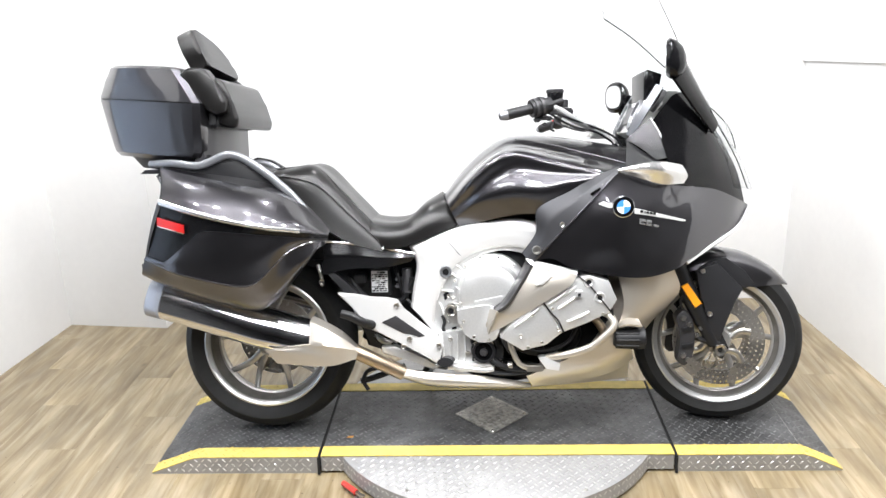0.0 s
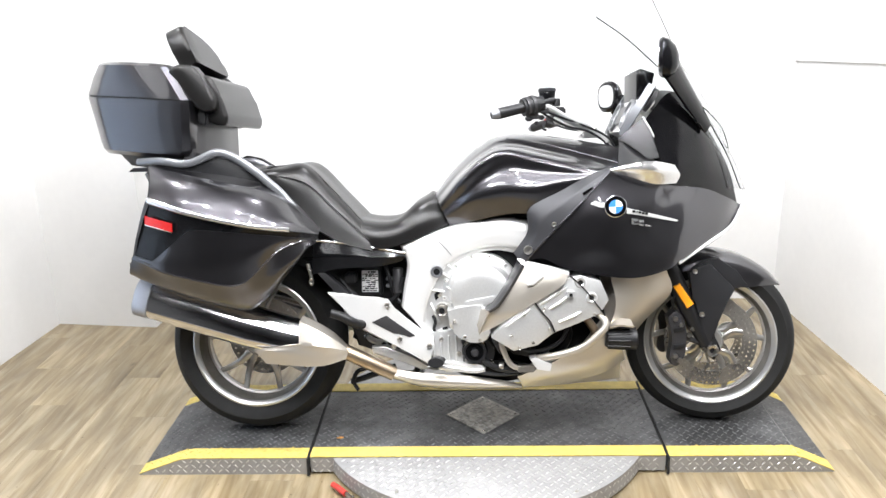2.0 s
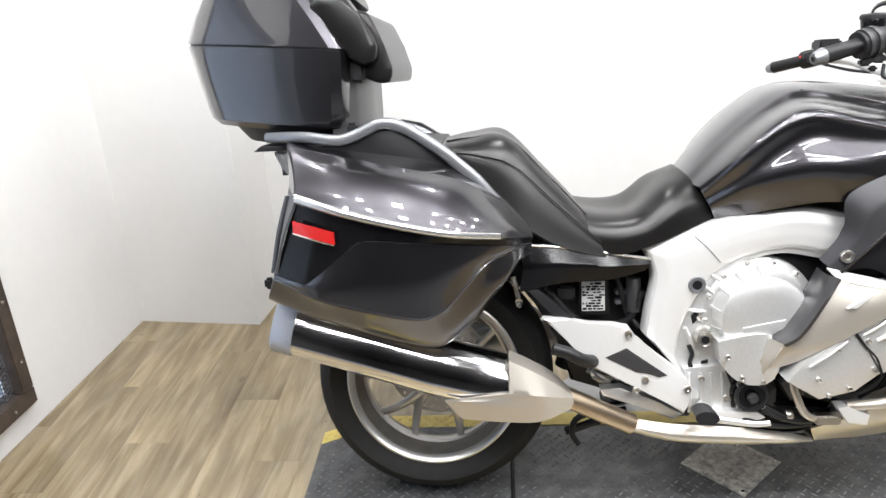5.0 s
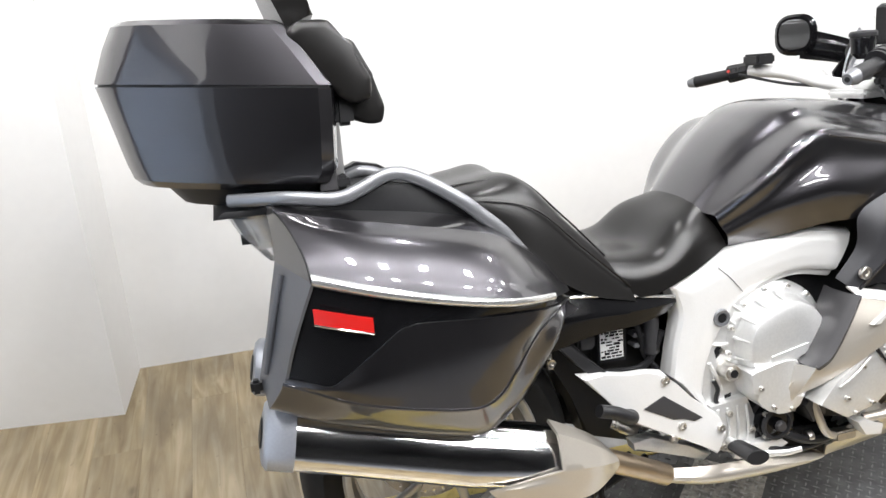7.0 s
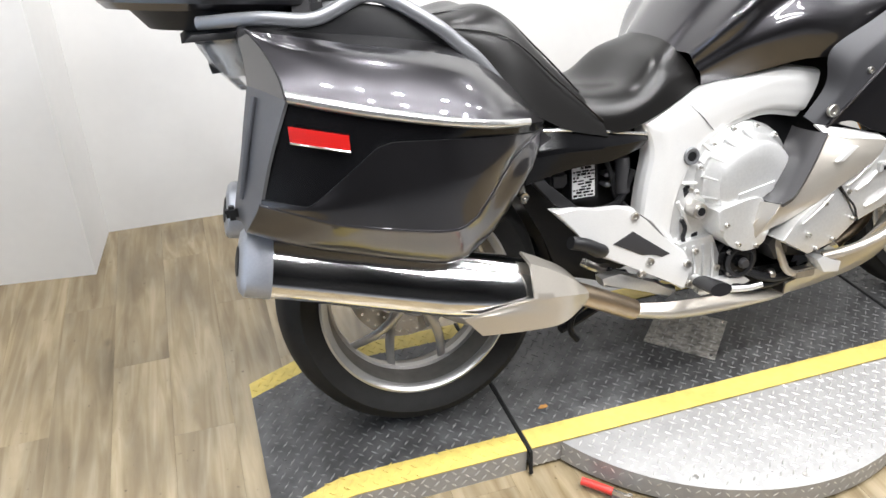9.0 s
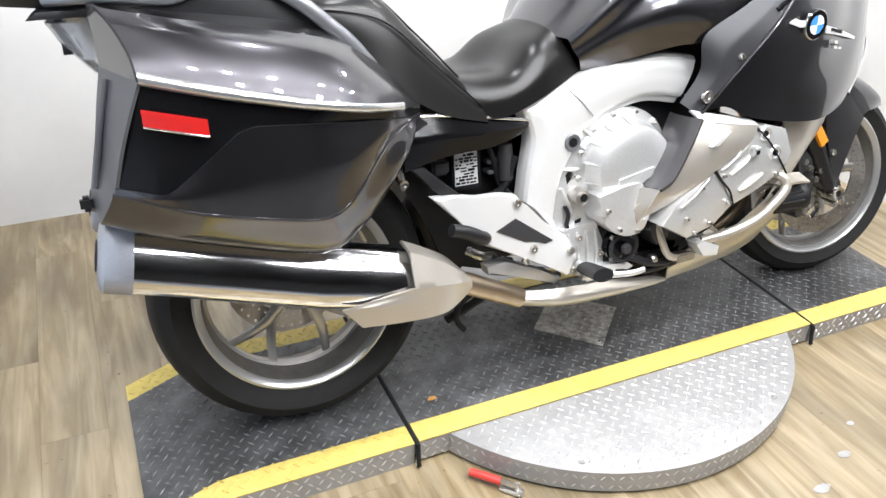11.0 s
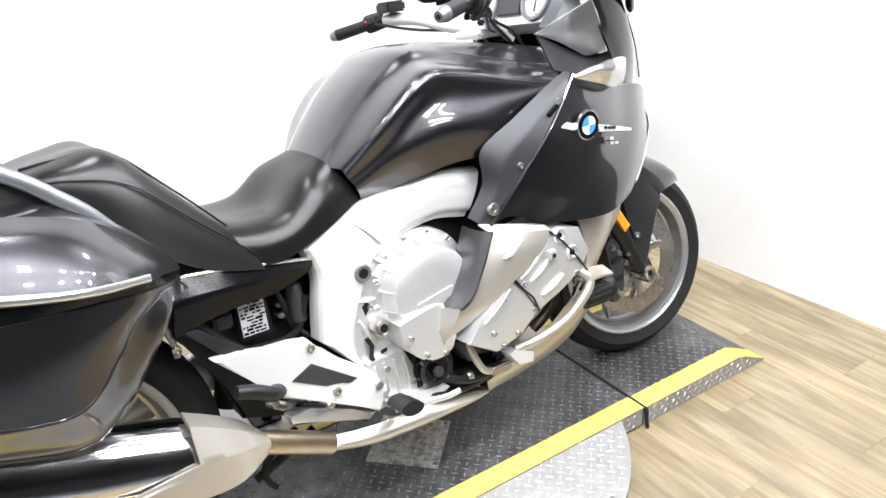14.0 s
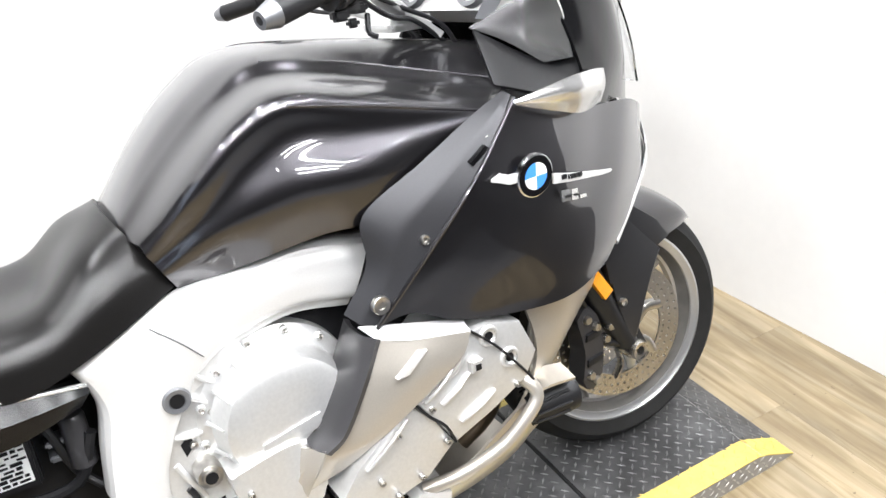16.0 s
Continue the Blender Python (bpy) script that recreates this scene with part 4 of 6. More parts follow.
for y in (-0.130, 0.300):
    hinge = block("latch", -0.162, -0.126, y - 0.016, y + 0.016, 1.098, 1.158, BLACK, case, "black case latch", 0.008)
    lathe("latch_pin", [(0.0, -0.004), (0.006, -0.004), (0.007, 0.0), (0.007, 0.004)], (-0.128, y - 0.014, 1.158), STEEL, hinge, "bright pin", n=12)

# seats
net("passenger_seat", sym([[(0.085, -0.185, 0.885), (0.16, -0.205, 0.825), (0.235, -0.222, 0.755), (0.33, -0.222, 0.695), (0.44, -0.212, 0.662)],
                           [(0.055, -0.165, 0.925), (0.125, -0.185, 0.925), (0.22, -0.19, 0.895), (0.32, -0.195, 0.80), (0.425, -0.20, 0.70)],
                           [(0.045, -0.10, 0.940), (0.12, -0.12, 0.953), (0.21, -0.13, 0.952), (0.305, -0.14, 0.855), (0.405, -0.15, 0.745)],
                           [(0.045, 0, 0.940), (0.12, 0, 0.952), (0.20, 0, 0.950), (0.30, 0, 0.862), (0.395, 0, 0.755)]]), LEATHER, bike,
    "black vinyl stepped passenger seat", nu=40, nv=48, thick=0.03)
net("rider_seat", sym([[(0.40, -0.205, 0.672), (0.48, -0.210, 0.668), (0.56, -0.203, 0.690), (0.63, -0.188, 0.716), (0.700, -0.162, 0.742)],
                       [(0.385, -0.190, 0.735), (0.46, -0.200, 0.722), (0.53, -0.197, 0.733), (0.60, -0.184, 0.772), (0.678, -0.150, 0.790)],
                       [(0.375, -0.13, 0.765), (0.45, -0.14, 0.753), (0.52, -0.138, 0.762), (0.585, -0.128, 0.812), (0.650, -0.100, 0.838)],
                       [(0.375, 0, 0.765), (0.45, 0, 0.748), (0.52, 0, 0.753), (0.58, 0, 0.812), (0.640, 0, 0.852)]]), LEATHER, bike,
    "black vinyl dished rider seat", nu=40, nv=48, thick=0.03)

for pts in ([(0.058, -0.172, 0.922), (0.128, -0.193, 0.920), (0.224, -0.199, 0.890), (0.324, -0.204, 0.796), (0.428, -0.208, 0.698)],
            [(0.062, -0.10, 0.946), (0.12, -0.12, 0.953), (0.212, -0.13, 0.948), (0.308, -0.14, 0.857), (0.408, -0.15, 0.747)]):
    tube("seat_piping", pts, 0.0022, LEATHER, bike, "black seat piping", 40, 8)

# tank
TANK = [[(0.706, -0.162, 0.735), (0.817, -0.224, 0.766), (0.905, -0.250, 0.784), (0.995, -0.262, 0.790), (1.08, -0.266, 0.840), (1.20, -0.264, 0.900)],
                      [(0.690, -0.180, 0.768), (0.785, -0.246, 0.828), (0.88, -0.275, 0.862), (0.98, -0.283, 0.868), (1.08, -0.273, 0.887), (1.21, -0.268, 0.904)],
                      [(0.680, -0.172, 0.788), (0.760, -0.232, 0.858), (0.836, -0.252, 0.914), (0.905, -0.257, 0.934), (1.00, -0.259, 0.920), (1.21, -0.265, 0.907)],
                      [(0.672, -0.172, 0.802), (0.742, -0.235, 0.885), (0.819, -0.257, 0.954), (0.890, -0.260, 0.982), (1.00, -0.258, 0.960), (1.21, -0.262, 0.910)],
                      [(0.668, -0.162, 0.815), (0.742, -0.217, 0.905), (0.822, -0.236, 0.975), (0.895, -0.238, 0.999), (1.01, -0.232, 0.976), (1.235, -0.245, 0.917)],
                      [(0.655, -0.120, 0.820), (0.748, -0.152, 0.925), (0.832, -0.166, 0.990), (0.905, -0.168, 1.013), (1.05, -0.168, 0.984), (1.275, -0.210, 0.926)],
                      [(0.646, -0.090, 0.828), (0.730, -0.112, 0.922), (0.814, -0.128, 0.994), (0.902, -0.132, 1.034), (1.05, -0.138, 1.006), (1.30, -0.185, 0.938)],
                      [(0.643, -0.050, 0.832), (0.722, -0.065, 0.929), (0.806, -0.075, 1.004), (0.898, -0.078, 1.046), (1.06, -0.08, 1.034), (1.325, -0.10, 0.985)],
                      [(0.642, 0, 0.834), (0.720, 0, 0.932), (0.804, 0, 1.008), (0.897, 0, 1.050), (1.06, 0, 1.040), (1.335, 0, 0.995)]]
tank = net("fuel_tank", sym(TANK), PAINT, bike, "dark graphite painted fuel tank", nu=80, nv=170, thick=0.003)
for s in (1, -1):
    for k, name in ((3, "lower_crease"), (6, "upper_crease")):
        tube(name, [(x, s * (y + 0.0010), z - 0.0005) for x, y, z in TANK[k][3:]], 0.0030, PAINT, tank, "rolled crease of the tank", 40, 8)

# frame
SPAR_OUT = [(0.994, -0.215, 0.752), (0.875, -0.205, 0.770), (0.739, -0.195, 0.747), (0.630, -0.19, 0.714), (0.526, -0.19, 0.679), (0.546, -0.19, 0.640), (0.553, -0.19, 0.600),
            (0.540, -0.19, 0.530), (0.530, -0.192, 0.462), (0.613, -0.20, 0.367), (0.671, -0.205, 0.266)]
SPAR_IN = [(0.945, -0.215, 0.642), (0.855, -0.215, 0.656), (0.770, -0.212, 0.636), (0.715, -0.21, 0.596), (0.670, -0.21, 0.540), (0.634, -0.21, 0.469),
           (0.622, -0.21, 0.395), (0.645, -0.21, 0.332), (0.690, -0.208, 0.272)]


def spar_line(w, y, side):
    """A line along the spar, w of the way from its outer to its inner edge."""
    a = np.vstack([spline(SPAR_OUT[:5], 32), spline(SPAR_OUT[4:9], 24)[1:], spline(SPAR_OUT[8:], 18)[1:]])
    b = np.vstack([spline(SPAR_IN[:4], 32), spline(SPAR_IN[3:7], 24)[1:], spline(SPAR_IN[6:], 18)[1:]])
    return [(p[0] + w * (q[0] - p[0]), side * (y - 0.055 * (p[0] + w * (q[0] - p[0]) - 0.72)), p[2] + w * (q[2] - p[2])) for p, q in zip(a, b)]


for s in (1, -1):
    net("frame_spar", [spar_line(w, y, s) for w, y in ((0.0, -0.160), (0.0, -0.182), (0.035, -0.197), (0.10, -0.206), (0.30, -0.2125), (0.55, -0.2125), (0.80, -0.208), (0.85, -0.204), (0.875, -0.196),
                                                             (0.95, -0.194), (1.0, -0.190), (1.0, -0.160))], SILVER, bike, "silver painted frame spar", nv=44, thick=0.0, straight=True, smooth=32, raw=True)
tube("frame_seam", [(0.646, -0.2070, 0.708), (0.680, -0.2110, 0.675), (0.708, -0.2125, 0.642)], 0.0009, REAR_GREY, bike, "", 10, 6)

# fairing
INFILL = material("satin_dark_infill", (0.030, 0.030, 0.033), 0.45, 0.4, 0.0, grain=0.05, scale=300)
F_INF = [[(0.915, -0.262, 0.655), (0.962, -0.270, 0.725), (0.968, -0.272, 0.802), (1.07, -0.278, 0.858), (1.175, -0.280, 0.914), (1.235, -0.275, 0.937)],
         [(0.930, -0.280, 0.640), (0.985, -0.296, 0.705), (1.012, -0.302, 0.772), (1.10, -0.308, 0.838), (1.185, -0.302, 0.900), (1.235, -0.288, 0.935)],
         [(0.945, -0.290, 0.627), (1.000, -0.305, 0.684), (1.052, -0.314, 0.738), (1.122, -0.322, 0.812), (1.192, -0.314, 0.883), (1.235, -0.297, 0.933)]]
net("infill_panel", F_INF, INFILL, bike, "satin dark grey fairing infill panel", nu=32, nv=12, both=True, straight=True)
net("fairing_panel", [[(0.950, -0.292, 0.628), (1.035, -0.314, 0.722), (1.135, -0.326, 0.826), (1.235, -0.302, 0.928)],
                      [(1.010, -0.306, 0.640), (1.10, -0.327, 0.72), (1.20, -0.331, 0.805), (1.305, -0.290, 0.900)],
                      [(1.085, -0.318, 0.606), (1.20, -0.333, 0.690), (1.30, -0.322, 0.785), (1.385, -0.270, 0.876)],
                      [(1.217, -0.322, 0.580), (1.31, -0.318, 0.665), (1.40, -0.286, 0.765), (1.465, -0.235, 0.866)],
                      [(1.32, -0.312, 0.573), (1.41, -0.292, 0.645), (1.495, -0.252, 0.745), (1.567, -0.195, 0.852)],
                      [(1.415, -0.284, 0.592), (1.51, -0.242, 0.650), (1.60, -0.182, 0.725), (1.665, -0.120, 0.815)],
                      [(1.455, -0.262, 0.612), (1.565, -0.200, 0.668), (1.665, -0.128, 0.720), (1.736, -0.025, 0.785)]], PAINT, bike,
    "dark graphite painted side fairing", nu=32, nv=40, both=True)

# windscreen, cowl and deflector
net("nose_cowl", [[(1.345, -0.262, 1.085), (1.375, -0.270, 1.01), (1.400, -0.276, 0.93), (1.400, -0.272, 0.880)],
                  [(1.375, -0.258, 1.120), (1.43, -0.258, 1.02), (1.468, -0.250, 0.935), (1.475, -0.235, 0.866)],
                  [(1.425, -0.240, 1.170), (1.505, -0.222, 1.045), (1.555, -0.195, 0.94), (1.567, -0.168, 0.852)],
                  [(1.480, -0.200, 1.160), (1.57, -0.165, 1.03), (1.635, -0.115, 0.92), (1.665, -0.078, 0.815)],
                  [(1.555, -0.115, 1.110), (1.63, -0.085, 1.00), (1.690, -0.045, 0.90), (1.728, -0.010, 0.792)]], GLOSS_BLACK, bike,
    "glossy black nose cowl", nu=24, nv=28, both=True)
SCREEN = [[(1.560, -0.215, 1.110), (1.475, -0.208, 1.183), (1.388, -0.192, 1.269), (1.293, -0.185, 1.357), (1.201, -0.170, 1.426)],
          [(1.640, -0.120, 1.050), (1.545, -0.115, 1.200), (1.450, -0.105, 1.315), (1.330, -0.100, 1.405), (1.210, -0.090, 1.462)],
          [(1.695, 0.0, 0.965), (1.590, 0.0, 1.175), (1.480, 0.0, 1.325), (1.350, 0.0, 1.425), (1.215, 0.0, 1.475)]]
screen_ob = net("windscreen", sym(SCREEN), CLEAR, bike, "clear plastic windscreen", nu=24, nv=32, thick=0.004)
tube("screen_edge", [(x, y - 0.002, z) for x, y, z in SCREEN[0][1:]], 0.0008, RAILGREY, screen_ob, "polished screen edge", 40, 6)
net("headlight", [[(1.585, -0.135, 1.085), (1.665, -0.10, 0.96), (1.725, -0.055, 0.845)], [(1.625, -0.05, 1.075), (1.70, -0.04, 0.955), (1.752, -0.02, 0.84)],
                  [(1.630, 0.0, 1.07), (1.71, 0.0, 0.95), (1.758, 0.0, 0.838)]], HEAD_LENS, bike, "clear headlight lens", nu=14, nv=10, both=True, thick=0.004)
DEFLECT = material("polished_metal_trim", (0.76, 0.755, 0.745), 0.22, 0.85, rough_var=0.04)
WING = [[(1.222, -0.322, 0.928), (1.30, -0.350, 0.948), (1.365, -0.335, 0.950), (1.437, -0.282, 0.937)],
        [(1.222, -0.326, 0.925), (1.31, -0.352, 0.925), (1.385, -0.325, 0.920), (1.462, -0.256, 0.903)],
        [(1.225, -0.324, 0.921), (1.30, -0.322, 0.897), (1.375, -0.296, 0.876), (1.450, -0.255, 0.876)]]
net("air_deflector", WING, DEFLECT, bike, "polished silver air deflector", nu=20, nv=12, both=True)
net("dash_side", [[(1.286, -0.120, 1.026), (1.308, -0.20, 1.058), (1.335, -0.284, 1.094)], [(1.325, -0.165, 1.000), (1.350, -0.220, 1.024), (1.372, -0.268, 1.036)],
                  [(1.375, -0.205, 0.956), (1.390, -0.228, 0.960), (1.402, -0.250, 0.964)]], SATIN_CHROME, bike, "satin silver dashboard panel", nu=14, nv=12, both=True)
net("dash_shelf", [[(1.27, -0.20, 0.935), (1.36, -0.25, 0.905), (1.43, -0.262, 0.905)], [(1.285, -0.13, 1.02), (1.38, -0.20, 0.955), (1.44, -0.25, 0.965)]], BLACK, bike,
    "black dashboard edge", nu=12, nv=6, both=True)
dash = slab("instrument_panel", [(1.300, 1.050), (1.345, 1.155), (1.395, 1.165), (1.420, 1.060), (1.36, 1.02)], -0.165, 0.165, SILVER, bike, "silver grey instrument panel with two round dials", 0.01)
slope = pose(1.322, 0, 1.104, 0, -67, 0)
for s in (-1, 1):
    ring = lathe("dial", [(0.0, 0.002), (0.044, 0.002), (0.046, 0.012), (0.054, 0.012), (0.056, 0.0)], (0, 0, 0), RAILGREY, dash, "round dial with silver ring", n=40, axis="z")
    ring.matrix_local = slope @ pose(0.0, s * 0.105, 0)
    face = lathe("dial_face", [(0.0, 0.004), (0.044, 0.004)], (0, 0, 0), DIAL, ring, "pale grey dial face", n=40, axis="z")
    block("needle", -0.030, 0.006, -0.0015, 0.0015, 0.0055, 0.007, DARK, ring, "", 0)
    for k in range(11):
        a = radians(-40 + 26 * k)
        tick = block("tick", 0.034, 0.041, -0.0009, 0.0009, 0.0042, 0.0050, REAR_GREY, ring, "", 0)
        tick.matrix_local = pose(0, 0, 0, 0, 0, math.degrees(a))
display = block("display", -0.035, 0.035, -0.05, 0.05, 0.0, 0.010, SATIN_GREY, dash, "grey display screen", 0.004)
display.matrix_local = slope
for s in (-1, 1):
    spk = lathe("speaker", [(0.0, -0.004), (0.028, -0.004), (0.030, 0.006), (0.040, 0.006), (0.042, -0.006)], (0, 0, 0), BLACK, bike, "black dashboard speaker", n=28, axis="z")
    spk.matrix_local = pose(1.375, s * 0.195, 1.150, 0, -60, 0)
slab("dash_hood", [(1.346, 1.145), (1.346, 1.252), (1.362, 1.262), (1.410, 1.245), (1.395, 1.165)], -0.105, 0.105, GLOSS_BLACK, bike, "black dashboard hood", 0.008)
net("cockpit_trim", [[(1.278, -0.150, 1.040), (1.318, -0.180, 1.120), (1.370, -0.192, 1.205)], [(1.298, -0.165, 1.034), (1.340, -0.200, 1.112), (1.390, -0.208, 1.195)]], RAILGREY, bike, "satin silver cockpit trim", nu=16, nv=6, both=True)
net("cowl_inside", sym([[(1.375, -0.250, 1.110), (1.425, -0.225, 1.150), (1.49, -0.180, 1.150)], [(1.38, -0.18, 1.12), (1.43, -0.17, 1.17), (1.50, -0.13, 1.17)],
                        [(1.39, 0, 1.13), (1.44, 0, 1.19), (1.53, 0, 1.18)]]), BLACK, bike, "black inside of the cowl", nu=14, nv=28)

# mirrors
def mirror(side, tip, root_pt, turn):
    """The housing opens to the rear; turn: degrees to the left by which the glass is swung."""
    x, y, z = tip
    ct, st = math.cos(radians(turn)), math.sin(radians(turn))
    rings = []
    for k, (d, w, h) in enumerate(((0.0, 0.054, 0.052), (0.010, 0.064, 0.062), (0.028, 0.060, 0.058), (0.048, 0.044, 0.044), (0.060, 0.014, 0.018))):
        ring = []
        for a in np.linspace(0, 2 * math.pi, 24, endpoint=False):
            c, s = math.cos(a), math.sin(a)
            u = side * w * abs(c) ** 0.75 * (1 if c > 0 else -1)
            ring.append((x + d * ct - u * st, y + d * st + u * ct, z + h * abs(s) ** 0.75 * (1 if s > 0 else -1) - 0.2 * d))
        rings.append(ring)
    body = loft("mirror", rings, GLOSS_BLACK, bike, "black mirror on a short arm")
    face = [(x - 0.002 * ct + 0.86 * (p[0] - x), y - 0.002 * st + 0.86 * (p[1] - y), z + 0.86 * (p[2] - z)) for p in rings[0]]
    loft("mirror_glass", [[(p[0] + 0.001 * ct, p[1] + 0.001 * st, p[2]) for p in face], face], MIRROR, body, "silvered mirror glass")
    rx, ry, rz = root_pt
    tube("mirror_arm", [(x + 0.035, y, z - 0.03), ((x + rx) / 2 + 0.01, (y + ry) / 2, (z + rz) / 2 - 0.005), (rx, ry, rz)], (0.046, 0.026), GLOSS_BLACK, body, "black mirror arm", 14, 14, 0.45)


mirror(1, (1.360, -0.375, 1.270), (1.565, -0.185, 1.060), -12)
mirror(-1, (1.330, 0.405, 1.200), (1.535, 0.215, 1.085), 30)
aerial = tube("antenna", [(1.568, -0.03, 1.154), (1.476, -0.03, 1.370), (1.385, -0.03, 1.560)], 0.0016, BLACK, bike, "thin black whip antenna", 16, 6)
tube("antenna_base", [(1.580, -0.03, 1.128), (1.562, -0.03, 1.166), (1.540, -0.031, 1.208)], (0.008, 0.003), BLACK, aerial, "", 8, 8)

# handlebar
bar = tube("handlebar", [(0.975, -0.315, 1.132), (1.03, -0.255, 1.128), (1.10, -0.175, 1.095), (1.19, -0.06, 1.065), (1.21, 0.02, 1.058)], 0.0130, CAST, bike,
           "cast silver handlebar", 24, 12)
tube("bar_arm", [(1.21, 0.02, 1.058), (1.20, 0.12, 1.068), (1.165, 0.235, 1.098), (1.125, 0.335, 1.108)], 0.018, SILVER, bar, "", 20, 12)


def grip(a, b, side):
    a, b = Vector(a), Vector(b)
    d = (b - a).normalized()
    g = tube("grip", [tuple(a), tuple((a + b) / 2), tuple(b)], (0.0175, 0.0165), BLACK, bar, "black rubber grip", 12, 16)
    tube("bar_end", [tuple(a - d * 0.022), tuple(a - d * 0.010), tuple(a + d * 0.002)], (0.012, 0.0185), RAILGREY, g, "silver bar-end weight", 8, 16)
    tube("bar_end_recess", [tuple(a - d * 0.0225), tuple(a - d * 0.021)], 0.006, BLACK, g, "", 3, 10)
    tube("grip_flange", [tuple(b), tuple(b + d * 0.008)], 0.026, BLACK, g, "", 4, 18)
    sw = tube("switchgear", [tuple(b + d * 0.010), tuple(b + d * 0.034), tuple(b + d * 0.062)], (0.027, 0.024), BLACK, bar, "black switchgear housing", 8, 10)
    for k in range(3):
        p = b + d * (0.02 + 0.016 * k) + Vector((-0.026, 0, 0.006))
        block("button", p.x - 0.004, p.x + 0.006, p.y - 0.005, p.y + 0.005, p.z - 0.004, p.z + 0.004, SATIN_GREY if k else RED_HANDLE, sw, "", 0.0015)
    f = Vector((0.05, 0, 0.012))
    tube("lever", [tuple(b + d * 0.055 + f * 0.9), tuple(b + f * 1.1), tuple((a + b) / 2 + f * 1.15), tuple(a + f * 0.8 + d * 0.01)], (0.009, 0.006), BLACK, bar, "black hand lever", 14, 10,
         0.7)
    return g


grip((0.865, -0.352, 1.108), (0.952, -0.325, 1.128), 1)
grip((1.043, 0.490, 1.082), (1.098, 0.395, 1.100), -1)
for k, (o, r) in enumerate(((0.012, 0.0285), (0.022, 0.0315), (0.032, 0.030), (0.042, 0.0325), (0.052, 0.029))):
    a, b = Vector((0.865, -0.352, 1.108)), Vector((0.952, -0.325, 1.128))
    d = (b - a).normalized()
    c = b + d * (o - 0.020)
    tube("throttle_housing", [tuple(c), tuple(c + d * 0.009)], r, SATIN_GREY if k % 2 else BLACK, bar, "dark throttle housing", 4, 20)
for x, y, z, w in ((0.965, -0.318, 1.092, 0.012), (0.985, -0.305, 1.100, 0.014), (1.006, -0.292, 1.096, 0.011), (1.020, -0.270, 1.118, 0.013), (0.990, -0.300, 1.078, 0.009)):
    block("switch", x - w, x + w, y - w * 0.8, y + w * 0.8, z - w * 0.7, z + w * 0.7, SATIN_GREY if w > 0.012 else BLACK, bar, "", 0.004)
tube("lever_tip", [(1.02, -0.285, 1.085), (1.012, -0.30, 1.062), (1.022, -0.305, 1.055)], 0.004, DARK, bar, "", 8, 8)
lathe("mirror_stem_cap", [(0.0, 0.014), (0.013, 0.014), (0.015, 0.010), (0.015, -0.012), (0.0, -0.012)], (1.066, -0.175, 1.148), BLACK, bar, "small black cap", n=16, axis="z")
cup = lathe("fluid_reservoir", [(0.0, 0.040), (0.026, 0.040), (0.028, 0.036), (0.027, 0.026), (0.024, 0.0), (0.012, -0.012), (0.0, -0.012)], (1.035, -0.190, 1.146), GLOSS_BLACK, bike,
            "dark brake fluid reservoir", n=28, axis="z")
lathe("reservoir_cap", [(0.0, 0.052), (0.026, 0.050), (0.030, 0.046), (0.030, 0.038), (0.0, 0.038)], (1.035, -0.190, 1.146), BLACK, cup, "black cap", n=28, axis="z")
block("clutch_reservoir", 1.09, 1.15, 0.255, 0.325, 1.125, 1.155, BLACK, bike, "black clutch fluid reservoir", 0.006)
for pts in ([(1.0, -0.27, 1.125), (1.07, -0.23, 1.10), (1.16, -0.12, 1.075), (1.25, -0.085, 1.035), (1.29, -0.07, 0.985)],
            [(1.0, -0.28, 1.118), (1.09, -0.21, 1.072), (1.19, -0.10, 1.05), (1.27, -0.06, 1.0)],
            [(1.09, 0.34, 1.10), (1.15, 0.22, 1.07), (1.24, 0.09, 1.045), (1.29, 0.05, 0.985)]):
    tube("cable", pts, 0.0042, BLACK, bike, "black cable", 24, 8)
block("steering_clamp", 1.165, 1.26, -0.055, 0.075, 1.030, 1.052, CAST, bike, "cast silver steering clamp", 0.008)
net("clamp_arm", [[(1.10, -0.185, 1.092), (1.19, -0.090, 1.068), (1.26, -0.075, 1.020)], [(1.13, -0.150, 1.092), (1.20, -0.055, 1.070), (1.275, -0.035, 1.020)]], SILVER, bike, "silver steering arm", nu=14, nv=5, thick=0.012)
lathe("clamp_nut", [(0, 0.018), (0.014, 0.018), (0.016, 0.014), (0.016, 0.0)], (1.215, 0.01, 1.052), STEEL, bike, "", n=6, axis="z")

for s in (1, -1):
    tube("front_trim", [(1.462, s * -0.262, 0.612), (1.570, s * -0.201, 0.668), (1.670, s * -0.129, 0.720), (1.740, s * -0.026, 0.785)], 0.007, CHROME, bike, "chrome strip along the fairing edge", 24, 10, 0.6)

for s in (1, -1):
    tube("fairing_edge", [(0.952, s * -0.296, 0.630), (1.036, s * -0.318, 0.723), (1.136, s * -0.329, 0.827), (1.236, s * -0.305, 0.929)], 0.0035, PAINT, bike, "rolled edge of the fairing", 30, 8)

